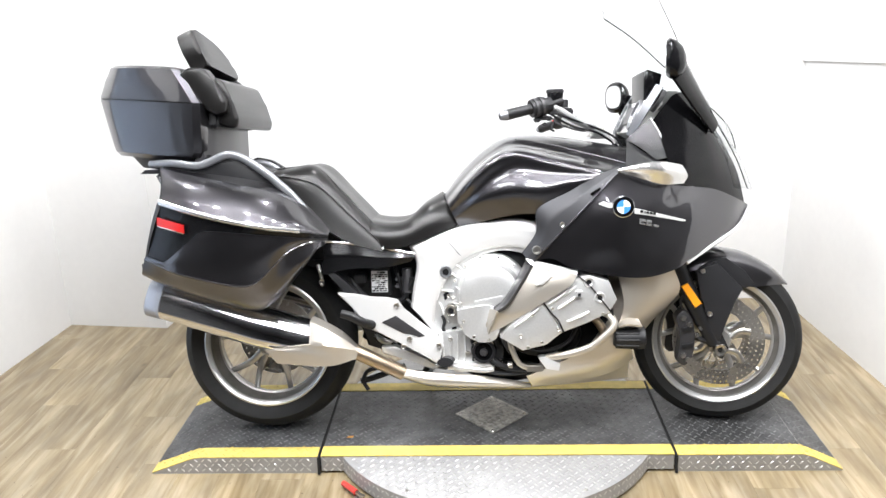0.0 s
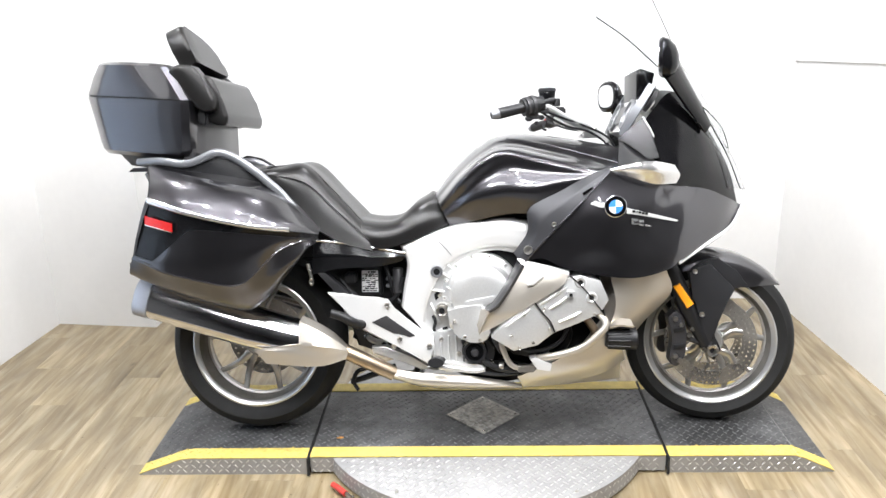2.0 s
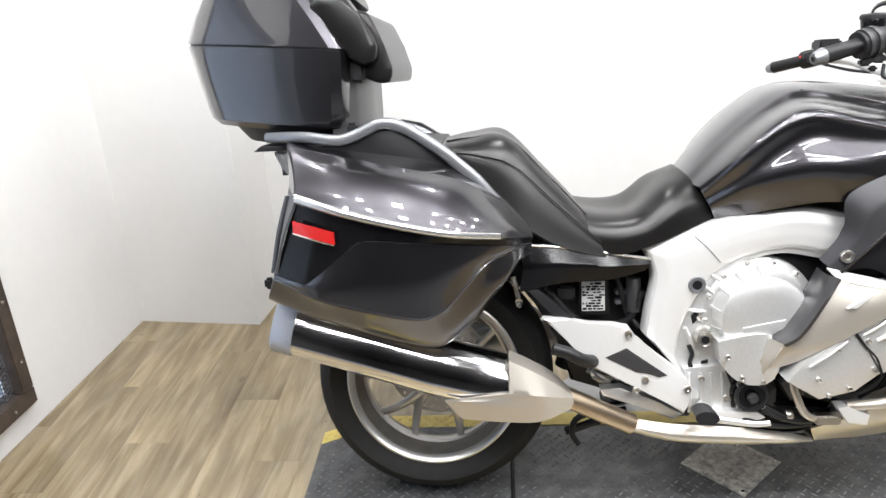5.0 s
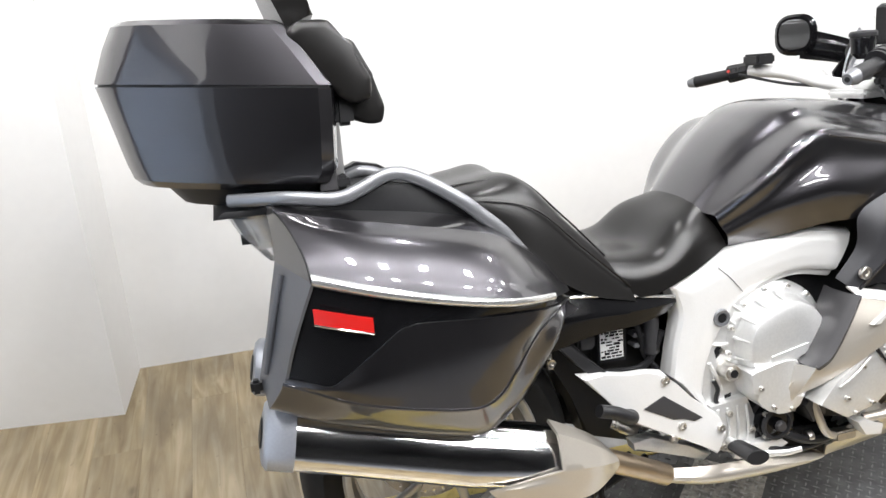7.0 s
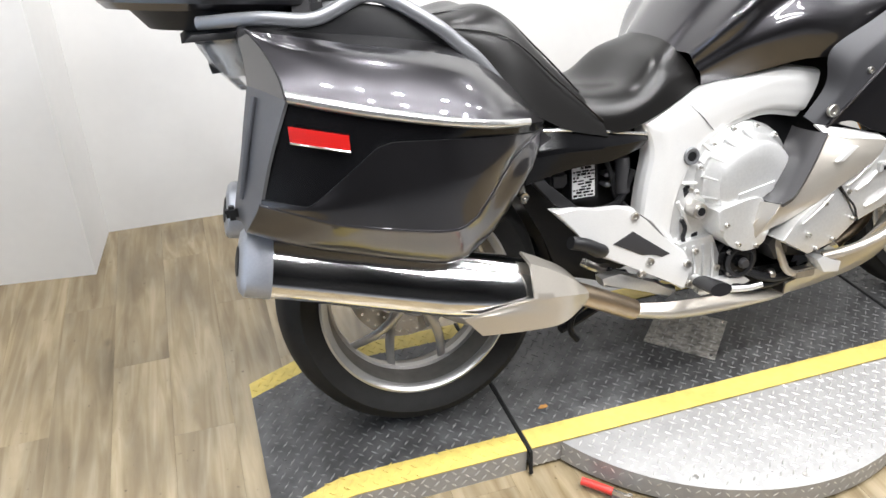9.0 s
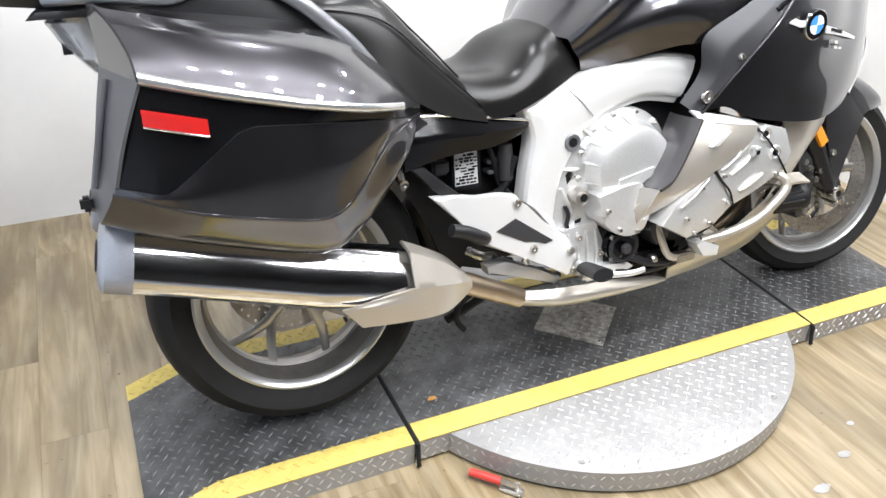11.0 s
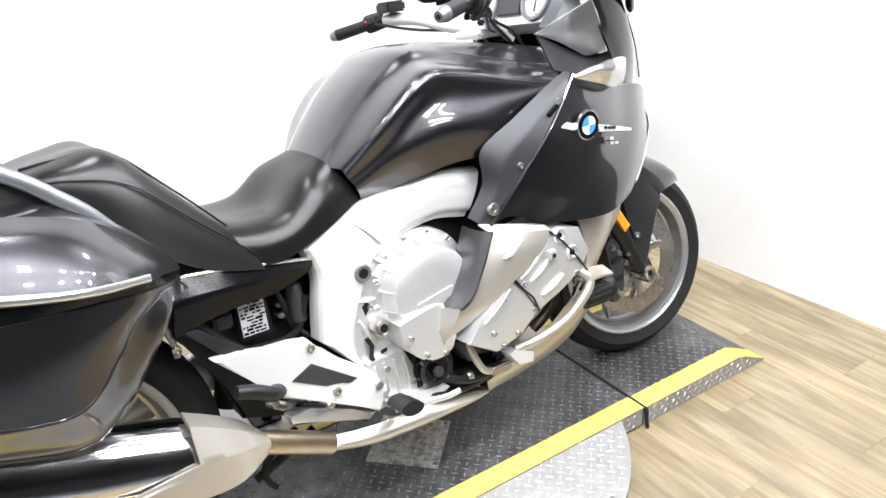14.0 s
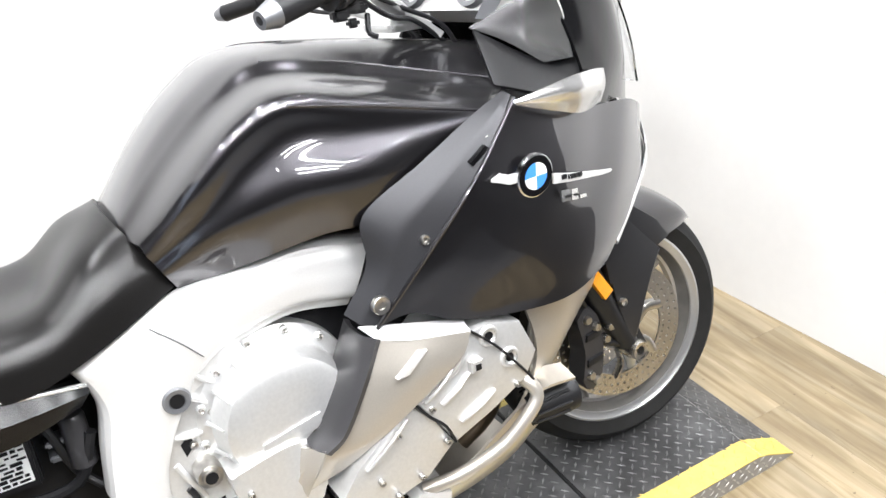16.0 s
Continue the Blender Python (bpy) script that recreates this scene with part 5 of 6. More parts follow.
# emblem: plain coloured shapes on the fairing
badge_rot = pose(1.238, -0.3375, 0.809, 0, 0, 3.5) @ pose(0, 0, 0, 6, 0, 0)
badge = lathe("emblem", [(0.0, -0.003), (0.034, -0.003), (0.0355, -0.002), (0.0365, 0.004)], (0, 0, 0), CHROME, bike, "round chrome-rimmed emblem", n=40)
badge.matrix_local = badge_rot
lathe("emblem_ring", [(0.023, -0.0042), (0.033, -0.0042), (0.033, -0.002), (0.023, -0.002)], (0, 0, 0), GLOSS_BLACK, badge, "black ring", n=40, loop=True)
for k in range(4):
    bm = bmesh.new()
    a0 = k * math.pi / 2 + radians(2)
    vs = [bm.verts.new((0, -0.0045, 0))] + [bm.verts.new((0.022 * math.cos(a0 + j * math.pi / 16), -0.0045, 0.022 * math.sin(a0 + j * math.pi / 16))) for j in range(9)]
    f = bm.faces.new(vs)
    r = bmesh.ops.extrude_face_region(bm, geom=[f])
    bmesh.ops.translate(bm, vec=(0, 0.002, 0), verts=[v for v in r["geom"] if isinstance(v, bmesh.types.BMVert)])
    part("emblem_quarter", bm, BLUE if k % 2 else WHITE, badge, "blue quarter" if k % 2 else "white quarter", 30)


def fairing_y(x):
    return float(np.interp(x, (0.95, 1.05, 1.24, 1.31, 1.40, 1.50, 1.60), (-0.294, -0.316, -0.3345, -0.3245, -0.2905, -0.234, -0.150)))


def bar_on_fairing(name, pts, mat, parent, label, lift=0.008):
    """A thin raised shape on the fairing's skin; pts: (x, z) pairs of its upper and lower edge."""
    rows = [[(x, fairing_y(x) - lift, z1), (x, fairing_y(x) - lift - 0.001, (z0 + z1) / 2), (x, fairing_y(x) - lift, z0)] for x, z0, z1 in pts]
    b = grid_bm(rows)
    bmesh.ops.recalc_face_normals(b, faces=b.faces)
    bmesh.ops.solidify(b, geom=b.faces[:], thickness=0.003)
    return part(name, b, mat, parent, label)


bar_on_fairing("emblem_tail", [(1.274, 0.786, 0.804), (1.31, 0.780, 0.795), (1.36, 0.770, 0.782), (1.42, 0.757, 0.766), (1.46, 0.749, 0.755), (1.492, 0.744, 0.746)], SILVER, bike, "silver tapered trim bar")
bar_on_fairing("emblem_wing", [(1.160, 0.817, 0.821), (1.175, 0.812, 0.828), (1.19, 0.806, 0.822), (1.202, 0.806, 0.822)], SILVER, bike, "silver winged trim")
for k, (w, gap) in enumerate(((0.010, 0.004), (0.003, 0.004), (0.008, 0.003), (0.009, 0.003), (0.009, 0.003))):
    x0 = 1.292 + sum((0.014, 0.007, 0.011, 0.012, 0.012)[:k])
    zc = 0.7925 - 0.20 * (x0 - 1.292)
    bar_on_fairing("trim_bar", [(x0, zc - 0.004, zc + 0.004), (x0 + w, zc - 0.0045, zc + 0.0035)], DARK, bike, "small dark bar", 0.0105)
for k, (w, h) in enumerate(((0.020, 0.019), (0.018, 0.019), (0.019, 0.006))):
    x0 = 1.290 + 0.0235 * k
    zb = 0.751 - 0.0045 * k
    bar_on_fairing("trim_bar", [(x0, zb, zb + h), (x0 + w, zb - 0.003, zb + h - 0.003)], SATIN_CHROME, bike, "plain silver bar")
    if k < 2:
        bar_on_fairing("trim_bar", [(x0 + 0.006, zb + 0.006, zb + 0.010), (x0 + w, zb + 0.004, zb + 0.008)], DARK, bike, "small dark bar", 0.0105)
for x, y, z, r in ((0.962, -0.300, 0.668, 0.015), (1.045, -0.311, 0.752, 0.008), (1.180, -0.304, 0.875, 0.009)):
    screw(bike, x, y, z, r, "fairing_screw")
slab("infill_vent", [(1.135, 0.852), (1.165, 0.872), (1.172, 0.866), (1.140, 0.845)], -0.322, -0.30, GLOSS_BLACK, bike, "dark infill clip", 0.002)

# engine and lower body
slab("engine_block", [(0.62, 0.26), (0.60, 0.45), (0.66, 0.60), (0.80, 0.66), (0.95, 0.66), (1.10, 0.60), (1.22, 0.56), (1.24, 0.42), (1.15, 0.30), (0.98, 0.22), (0.75, 0.20)], -0.165, 0.165, DARK, bike,
     "dark engine block behind the covers", 0.02)
slab("tank_underside", [(0.70, 0.735), (0.82, 0.79), (1.0, 0.80), (1.20, 0.90), (1.20, 0.66), (0.95, 0.64), (0.76, 0.63)], -0.15, 0.15, BLACK, bike, "black area under the tank", 0.01)
slab("airbox", [(1.05, 0.62), (1.20, 0.88), (1.38, 0.90), (1.52, 0.80), (1.46, 0.66), (1.36, 0.60)], -0.17, 0.17, BLACK, bike, "black radiator and airbox", 0.02)
CC = (0.806, 0.034, 0.510)
cover = lathe("clutch_cover", [(0.0, -0.292), (0.055, -0.292), (0.088, -0.290), (0.100, -0.284), (0.106, -0.268), (0.112, -0.235), (0.128, -0.230), (0.136, -0.222), (0.138, -0.19)], CC, CAST, bike,
              "round cast aluminium clutch cover", n=64)
for k in range(11):
    a = radians(20 + 28 * k)
    x, z = CC[0] + 0.127 * math.cos(a), CC[2] + 0.127 * math.sin(a)
    boss = lathe("cover_boss", [(0.0, -0.2345), (0.0055, -0.2345), (0.0075, -0.232), (0.009, -0.20)], (x, 0.034, z), CAST, cover, "", n=14)
    screw(boss, x, -0.2005, z, 0.0042)
for k in range(26):
    a = radians(95 + 6.2 * k)
    tube("cooling_rib", [(CC[0] + 0.104 * math.cos(a), -0.244, CC[2] + 0.104 * math.sin(a)), (CC[0] + 0.118 * math.cos(a), -0.204, CC[2] + 0.118 * math.sin(a))], (0.002, 0.004), CAST, cover, "", 3, 6) if k % 4 == 0 else None
slab("cover_pad", [(0.752, 0.470), (0.849, 0.486), (0.849, 0.510), (0.752, 0.492)], -0.2615, -0.250, CAST, cover, "raised plain pad", 0.002)
slab("pump_cover", [(0.692, 0.462), (0.704, 0.402), (0.748, 0.358), (0.80, 0.352), (0.832, 0.372), (0.835, 0.455), (0.79, 0.478)], -0.268, -0.16, CAST, bike, "cast aluminium pump cover", 0.010, 40)
for x, z in ((0.716, 0.425), (0.750, 0.372), (0.800, 0.360)):
    screw(bike, x, -0.270, z, 0.0055)
slab("gearbox_cover", [(0.615, 0.30), (0.612, 0.52), (0.655, 0.60), (0.72, 0.64), (0.735, 0.60), (0.70, 0.50), (0.715, 0.36), (0.735, 0.27), (0.68, 0.262)], -0.193, -0.12, CAST, bike, "cast aluminium gearbox housing", 0.008)
cap = lathe("oil_filler", [(0.0, -0.232), (0.012, -0.232), (0.014, -0.226), (0.019, -0.228), (0.021, -0.220), (0.021, -0.19)], (0.672, 0, 0.455), STEEL, bike, "oil filler cap", n=24)
lathe("filler_recess", [(0.0, -0.2335), (0.010, -0.2335), (0.010, -0.23)], (0.672, 0, 0.455), DARK, cap, "", n=16)
for x, z, r in ((0.664, 0.50, 0.008), (0.646, 0.43, 0.007), (0.70, 0.545, 0.007), (0.685, 0.375, 0.007), (0.66, 0.33, 0.008)):
    screw(bike, x, -0.195, z, r * 0.8)
for x0, z0, x1, z1, r in ((0.655, 0.595, 0.700, 0.560, 0.004), (0.640, 0.520, 0.680, 0.515, 0.004), (0.632, 0.475, 0.662, 0.405, 0.005), (0.690, 0.610, 0.715, 0.590, 0.004), (0.650, 0.380, 0.655, 0.290, 0.005),
                          (0.690, 0.350, 0.700, 0.280, 0.005)):
    tube("gearbox_rib", [(x0, -0.193, z0), ((x0 + x1) / 2, -0.199, (z0 + z1) / 2), (x1, -0.195, z1)], r, CAST, bike, "", 6, 8)
tube("breather_hose", [(0.640, -0.199, 0.432), (0.648, -0.203, 0.410), (0.643, -0.203, 0.385), (0.655, -0.200, 0.362)], 0.0055, BLACK, bike, "black breather hose", 12, 8)
slab("gearbox_slot", [(0.672, 0.388), (0.690, 0.392), (0.688, 0.350), (0.672, 0.345)], -0.1945, -0.185, DARK, bike, "dark slot in the gearbox", 0.002)
slab("gearbox_slot", [(0.645, 0.505), (0.660, 0.520), (0.667, 0.500), (0.650, 0.482)], -0.1945, -0.185, DARK, bike, "dark slot in the gearbox", 0.002)
pump = lathe("oil_pump", [(0.0, -0.250), (0.014, -0.250), (0.016, -0.240), (0.030, -0.240), (0.034, -0.232), (0.042, -0.230), (0.045, -0.215), (0.045, -0.15)], (0.782, 0, 0.312), GLOSS_BLACK, bike,
             "black round oil pump", n=32)
for k in range(4):
    a = radians(45 + 90 * k)
    screw(pump, 0.782 + 0.040 * math.cos(a), -0.236, 0.312 + 0.040 * math.sin(a), 0.006)
slab("oil_sump", [(0.74, 0.27), (0.86, 0.27), (0.98, 0.25), (1.06, 0.28), (1.02, 0.215), (0.90, 0.195), (0.76, 0.20)], -0.20, 0.2, DARK, bike, "dark oil sump", 0.01)
tube("coolant_pipe", [(0.865, -0.25, 0.375), (0.878, -0.262, 0.325), (0.905, -0.262, 0.272), (0.95, -0.255, 0.258), (0.985, -0.25, 0.268)], 0.0095, SAND, bike, "bronze-tinted coolant pipe", 20, 10)
block("pipe_clamp", 0.925, 0.985, -0.270, -0.240, 0.246, 0.270, STEEL, bike, "steel pipe clamp", 0.004)
slab("sensor_block", [(0.88, 0.345), (0.90, 0.385), (0.93, 0.37), (0.985, 0.345), (0.995, 0.285), (0.91, 0.305)], -0.24, -0.19, BLACK, bike, "black wiring block", 0.006)

head_lo = slab("cylinder_block", [(0.838, 0.378), (0.872, 0.420), (0.975, 0.496), (1.012, 0.452), (1.045, 0.395), (0.99, 0.352), (0.912, 0.333)], -0.318, -0.16, CAST, bike, "cast aluminium cylinder block", 0.005)
head_up = slab("cylinder_head", [(0.9775, 0.4975), (1.075, 0.575), (1.13, 0.585), (1.195, 0.566), (1.222, 0.502), (1.196, 0.458), (1.12, 0.425), (1.0475, 0.396), (1.0145, 0.453)], -0.322, -0.16, CAST, bike, "cast aluminium cylinder head cover", 0.006)
tube("head_seam", [(1.095, -0.324, 0.585), (1.14, -0.3265, 0.542), (1.19, -0.325, 0.478), (1.21, -0.322, 0.450)], 0.0025, DARK, head_up, "", 12, 6)
for x, z in ((1.130, 0.562), (1.166, 0.510)):
    ring = lathe("head_bolt_boss", [(0.006, -0.322), (0.013, -0.327), (0.0165, -0.327), (0.021, -0.318)], (x, 0, z), CAST, head_up, "", n=24)
    lathe("head_bolt", [(0.0, -0.3235), (0.012, -0.3235), (0.0125, -0.3275), (0.014, -0.31)], (x, 0, z), DARK, ring, "dark bolt in recess", n=16)
for x0, z0, x1, z1, r in ((1.00, 0.49, 1.055, 0.53, 0.006), (1.03, 0.475, 1.085, 0.512, 0.007), (1.085, 0.55, 1.045, 0.515, 0.006), (0.885, 0.415, 0.965, 0.475, 0.004), (1.06, 0.43, 1.13, 0.462, 0.007)):
    tube("casting_rib", [(x0, -0.322, z0), ((x0 + x1) / 2, -0.327, (z0 + z1) / 2), (x1, -0.322, z1)], r * 0.7, CAST, head_up, "", 6, 8)
block("injector_clip", 1.085, 1.108, -0.336, -0.318, 0.512, 0.536, CAST, head_up, "small square boss", 0.003)
block("injector_slot", 1.092, 1.102, -0.3375, -0.334, 0.518, 0.528, DARK, head_up, "", 0)
for x, z in ((0.905, 0.385), (0.945, 0.455), (1.01, 0.475), (1.03, 0.405), (0.975, 0.362), (1.175, 0.455), (0.93, 0.345)):
    screw(bike, x, -0.323, z, 0.0055)
tube("manifold_seam", [(0.982, -0.321, 0.495), (1.005, -0.323, 0.462), (1.03, -0.323, 0.435), (1.046, -0.32, 0.396)], 0.0028, DARK, head_lo, "", 10, 6)
for dx in (0.06, 0.15):
    tube("exhaust_header", [(1.02 + dx, -0.19, 0.41), (1.045 + dx, -0.205, 0.37), (1.03 + dx, -0.19, 0.32), (0.985 + dx, -0.17, 0.275)], 0.015, DARK if dx < 0.1 else GOLD_PIPE, bike, "heat-stained exhaust header", 14, 12)
guard = tube("engine_guard", [(1.165, -0.24, 0.452), (1.198, -0.305, 0.448), (1.212, -0.325, 0.418), (1.180, -0.325, 0.380), (1.135, -0.315, 0.342), (1.06, -0.300, 0.314), (0.995, -0.275, 0.298)], 0.0125, SAND, bike,
             "satin silver engine guard bar", 40, 14)
slab("guard_bracket", [(0.965, 0.30), (0.985, 0.305), (1.04, 0.282), (1.035, 0.255), (0.99, 0.262)], -0.292, -0.25, SILVER, guard, "silver bracket", 0.004)
# castings and fittings low on the engine
slab("lower_crankcase", [(0.625, 0.375), (0.640, 0.262), (0.70, 0.236), (0.745, 0.242), (0.742, 0.330), (0.720, 0.385)], -0.214, -0.13, CAST, bike, "cast aluminium lower crankcase", 0.007)
for k in range(4):
    tube("crankcase_rib", [(0.640 + 0.026 * k, -0.215, 0.262 - 0.004 * k), (0.642 + 0.026 * k, -0.219, 0.31), (0.640 + 0.026 * k, -0.214, 0.365)], 0.0042, CAST, bike, "", 6, 8)
for x, z, r in ((0.652, 0.272, 0.009), (0.700, 0.256, 0.008), (0.728, 0.300, 0.009), (0.668, 0.352, 0.008)):
    screw(bike, x, -0.219, z, r)
lathe("pump_ring", [(0.030, -0.240), (0.033, -0.246), (0.038, -0.246), (0.041, -0.238)], (0.782, 0, 0.312), SATIN_BLACK, pump, "black ring", n=32)
lathe("pump_cap", [(0.0, -0.262), (0.010, -0.262), (0.013, -0.256), (0.014, -0.246)], (0.782, 0, 0.312), SATIN_GREY, pump, "", n=20)
slab("pump_housing", [(0.738, 0.262), (0.728, 0.300), (0.742, 0.352), (0.80, 0.366), (0.842, 0.338), (0.850, 0.290), (0.825, 0.255)], -0.212, -0.15, SATIN_GREY, bike, "dark grey pump housing", 0.010, 36)
tube("oil_hose", [(0.80, -0.225, 0.285), (0.845, -0.242, 0.262), (0.90, -0.240, 0.248), (0.96, -0.235, 0.252), (1.02, -0.225, 0.262)], 0.011, BLACK, bike, "black oil hose", 20, 10)
tube("oil_hose", [(0.74, -0.215, 0.262), (0.79, -0.236, 0.242), (0.86, -0.236, 0.232), (0.93, -0.230, 0.236)], 0.008, BLACK, bike, "black oil hose", 18, 8)
for x, z in ((0.872, 0.262), (0.945, 0.253)):
    lathe("hose_clip", [(0.0125, -0.008), (0.0135, -0.006), (0.0135, 0.006), (0.0125, 0.008)], (x, -0.240, z), STEEL, bike, "steel hose clip", n=18, axis="x")
slab("sensor_cover", [(0.842, 0.352), (0.872, 0.392), (0.905, 0.372), (0.902, 0.322), (0.868, 0.306)], -0.262, -0.20, SATIN_GREY, bike, "dark grey sensor cover", 0.008)
slab("drain_boss", [(0.985, 0.252), (1.002, 0.282), (1.040, 0.296), (1.052, 0.268), (1.02, 0.238)], -0.235, -0.18, CAST, bike, "cast drain boss", 0.006)
for x, y, z in ((0.895, -0.262, 0.352), (1.015, -0.238, 0.266), (0.840, -0.214, 0.272), (0.765, -0.214, 0.352)):
    screw(bike, x, y, z, 0.008)
tube("spark_lead", [(0.905, -0.235, 0.355), (0.955, -0.262, 0.325), (1.01, -0.262, 0.322), (1.07, -0.245, 0.345), (1.10, -0.22, 0.385)], 0.007, BLACK, bike, "black wiring lead", 22, 8)
# slider with its dark pad
net("side_slider", [[(0.945, -0.304, 0.614), (1.015, -0.325, 0.604), (1.088, -0.338, 0.590)], [(0.910, -0.310, 0.558), (0.985, -0.333, 0.553), (1.064, -0.340, 0.552)],
                    [(0.866, -0.308, 0.490), (0.91, -0.318, 0.482), (0.955, -0.325, 0.480)], [(0.832, -0.298, 0.456), (0.86, -0.305, 0.447), (0.895, -0.307, 0.440)],
                    [(0.795, -0.272, 0.425), (0.825, -0.282, 0.415), (0.860, -0.290, 0.414)], [(0.778, -0.258, 0.358), (0.795, -0.262, 0.375), (0.815, -0.268, 0.390)]], SAND, bike,
    "satin titanium engine slider panel", nu=20, nv=24, both=True, thick=0.012)
net("slider_foot", [[(0.797, -0.254, 0.466), (0.830, -0.312, 0.472)], [(0.790, -0.260, 0.420), (0.812, -0.298, 0.430)], [(0.785, -0.256, 0.372), (0.800, -0.270, 0.380)]], SAND, bike, "satin titanium slider foot", nu=8, nv=8, both=True)
net("slider_top", [[(0.925, -0.288, 0.640), (1.00, -0.295, 0.622), (1.095, -0.305, 0.600)], [(0.945, -0.304, 0.615), (1.00, -0.325, 0.605), (1.090, -0.338, 0.591)]], SILVER, bike, "silver upper slider face", nu=14, nv=5, both=True)
PAD_EDGE = [(0.944, -0.310, 0.622), (0.909, -0.316, 0.561), (0.864, -0.319, 0.494), (0.832, -0.314, 0.470)]
net("slider_pad", [[(x + dx, y + dy, z) for x, y, z in PAD_EDGE] for dx, dy in ((-0.010, 0.105), (-0.016, 0.075), (-0.014, 0.025), (-0.002, -0.002))], SATIN_GREY, bike, "dark grey rubber slider pad", nu=24, nv=16, both=True,
    thick=0.010)
slab("slider_slot", [(0.955, 0.556), (0.998, 0.588), (1.012, 0.586), (0.975, 0.556)], -0.337, -0.32, SILVER, bike, "pale oblong inset", 0.003)

net("belly_pan", [[(1.232, -0.275, 0.585), (1.252, -0.280, 0.480), (1.225, -0.276, 0.395), (1.155, -0.262, 0.308), (1.06, -0.238, 0.235), (0.950, -0.207, 0.180)],
                  [(1.325, -0.280, 0.585), (1.345, -0.255, 0.49), (1.285, -0.240, 0.375), (1.23, -0.220, 0.29), (1.17, -0.20, 0.225), (1.10, -0.18, 0.178)],
                  [(1.425, -0.245, 0.590), (1.455, -0.190, 0.500), (1.365, -0.165, 0.39), (1.312, -0.140, 0.30), (1.300, -0.12, 0.23), (1.300, -0.10, 0.178)]], SAND, bike,
    "satin titanium belly pan", nu=32, nv=18, both=True)
net("belly_side", [[(1.236, -0.280, 0.392), (1.168, -0.280, 0.354), (1.100, -0.276, 0.310), (1.014, -0.262, 0.266), (0.928, -0.235, 0.222)],
                   [(1.275, -0.262, 0.330), (1.205, -0.258, 0.290), (1.125, -0.254, 0.256), (1.030, -0.240, 0.225), (0.938, -0.220, 0.200)],
                   [(1.300, -0.200, 0.270), (1.230, -0.205, 0.228), (1.145, -0.205, 0.202), (1.040, -0.205, 0.188), (0.950, -0.205, 0.178)]], SAND, bike, "satin titanium belly pan side", nu=32, nv=14, both=True)
net("belly_floor", [[(0.950, -0.200, 0.180), (1.10, -0.16, 0.178), (1.300, -0.10, 0.178)], [(0.95, 0.0, 0.165), (1.1, 0, 0.165), (1.31, 0, 0.17)], [(0.950, 0.200, 0.180), (1.10, 0.16, 0.178), (1.300, 0.10, 0.178)]],
    SAND, bike, "", nu=10, nv=12)
fog = lathe("fog_lamp", [(0.0, -0.050), (0.024, -0.050), (0.030, -0.044), (0.034, -0.010), (0.035, 0.030), (0.038, 0.036), (0.038, 0.052), (0.030, 0.055), (0.0, 0.055)], (1.268, -0.272, 0.362), BLACK, bike,
            "black finned auxiliary lamp", n=32, axis="x")
for k in range(10):
    a = radians(36 * k)
    tube("cooling_fin", [(1.225, -0.272 + 0.032 * math.cos(a), 0.362 + 0.032 * math.sin(a)), (1.298, -0.272 + 0.037 * math.cos(a), 0.362 + 0.037 * math.sin(a))], 0.003, BLACK, fog, "", 3, 6)
net("lamp_bracket", [[(1.225, -0.25, 0.405), (1.255, -0.265, 0.428), (1.30, -0.28, 0.430)], [(1.23, -0.30, 0.408), (1.26, -0.315, 0.418), (1.305, -0.315, 0.412)]], SAND, fog, "satin lamp bracket", nu=10, nv=6)

# footrest plates, pedals and pegs
slab("footrest_plate", [(0.284, 0.522), (0.341, 0.518), (0.394, 0.506), (0.450, 0.503), (0.488, 0.495), (0.508, 0.465), (0.558, 0.421), (0.620, 0.372), (0.644, 0.333), (0.633, 0.290), (0.621, 0.270), (0.581, 0.299), (0.504, 0.349), (0.401, 0.392), (0.351, 0.453)], -0.243, -0.215, SILVER, bike,
     "silver painted footrest plate", 0.006)
slab("plate_inset", [(0.432, 0.420), (0.483, 0.443), (0.582, 0.371), (0.560, 0.366), (0.526, 0.382), (0.507, 0.380)], -0.2455, -0.235, SATIN_GREY, bike, "dark grey inset", 0.003)
for x, y, z in ((0.487, -0.245, 0.479), (0.528, -0.245, 0.361), (0.629, -0.245, 0.336), (0.506, -0.245, 0.334)):
    screw(bike, x, y, z, 0.0095, "plate_screw")
plug = lathe("frame_plug", [(0.0, -0.2095), (0.0125, -0.2095), (0.013, -0.2120), (0.019, -0.2130), (0.0215, -0.2080)], (0.656, 0.001, 0.586), RAILGREY, bike, "grey recessed frame plug", n=24)
lathe("plug_recess", [(0.0, -0.2102), (0.011, -0.2102), (0.011, -0.209)], (0.656, 0, 0.586), DARK, plug, "", n=20)
tube("passenger_peg", [(0.396, -0.245, 0.412), (0.373, -0.285, 0.430), (0.340, -0.290, 0.450), (0.303, -0.290, 0.462)], (0.017, 0.014), BLACK, bike, "black rubber passenger footpeg", 14, 14, 1.3)
peg = tube("rider_peg", [(0.660, -0.258, 0.290), (0.657, -0.30, 0.296), (0.653, -0.345, 0.303)], (0.014, 0.016), BLACK, bike, "black rubber rider footpeg", 14, 14, 1.7)
tube("peg_hinge", [(0.664, -0.225, 0.285), (0.661, -0.268, 0.292)], 0.011, CAST, peg, "cast peg hinge", 6, 12)
tube("brake_pedal", [(0.66, -0.245, 0.262), (0.72, -0.26, 0.258), (0.78, -0.275, 0.255), (0.815, -0.285, 0.262)], (0.010, 0.007), CAST, bike, "cast brake pedal", 12, 10, 0.7)
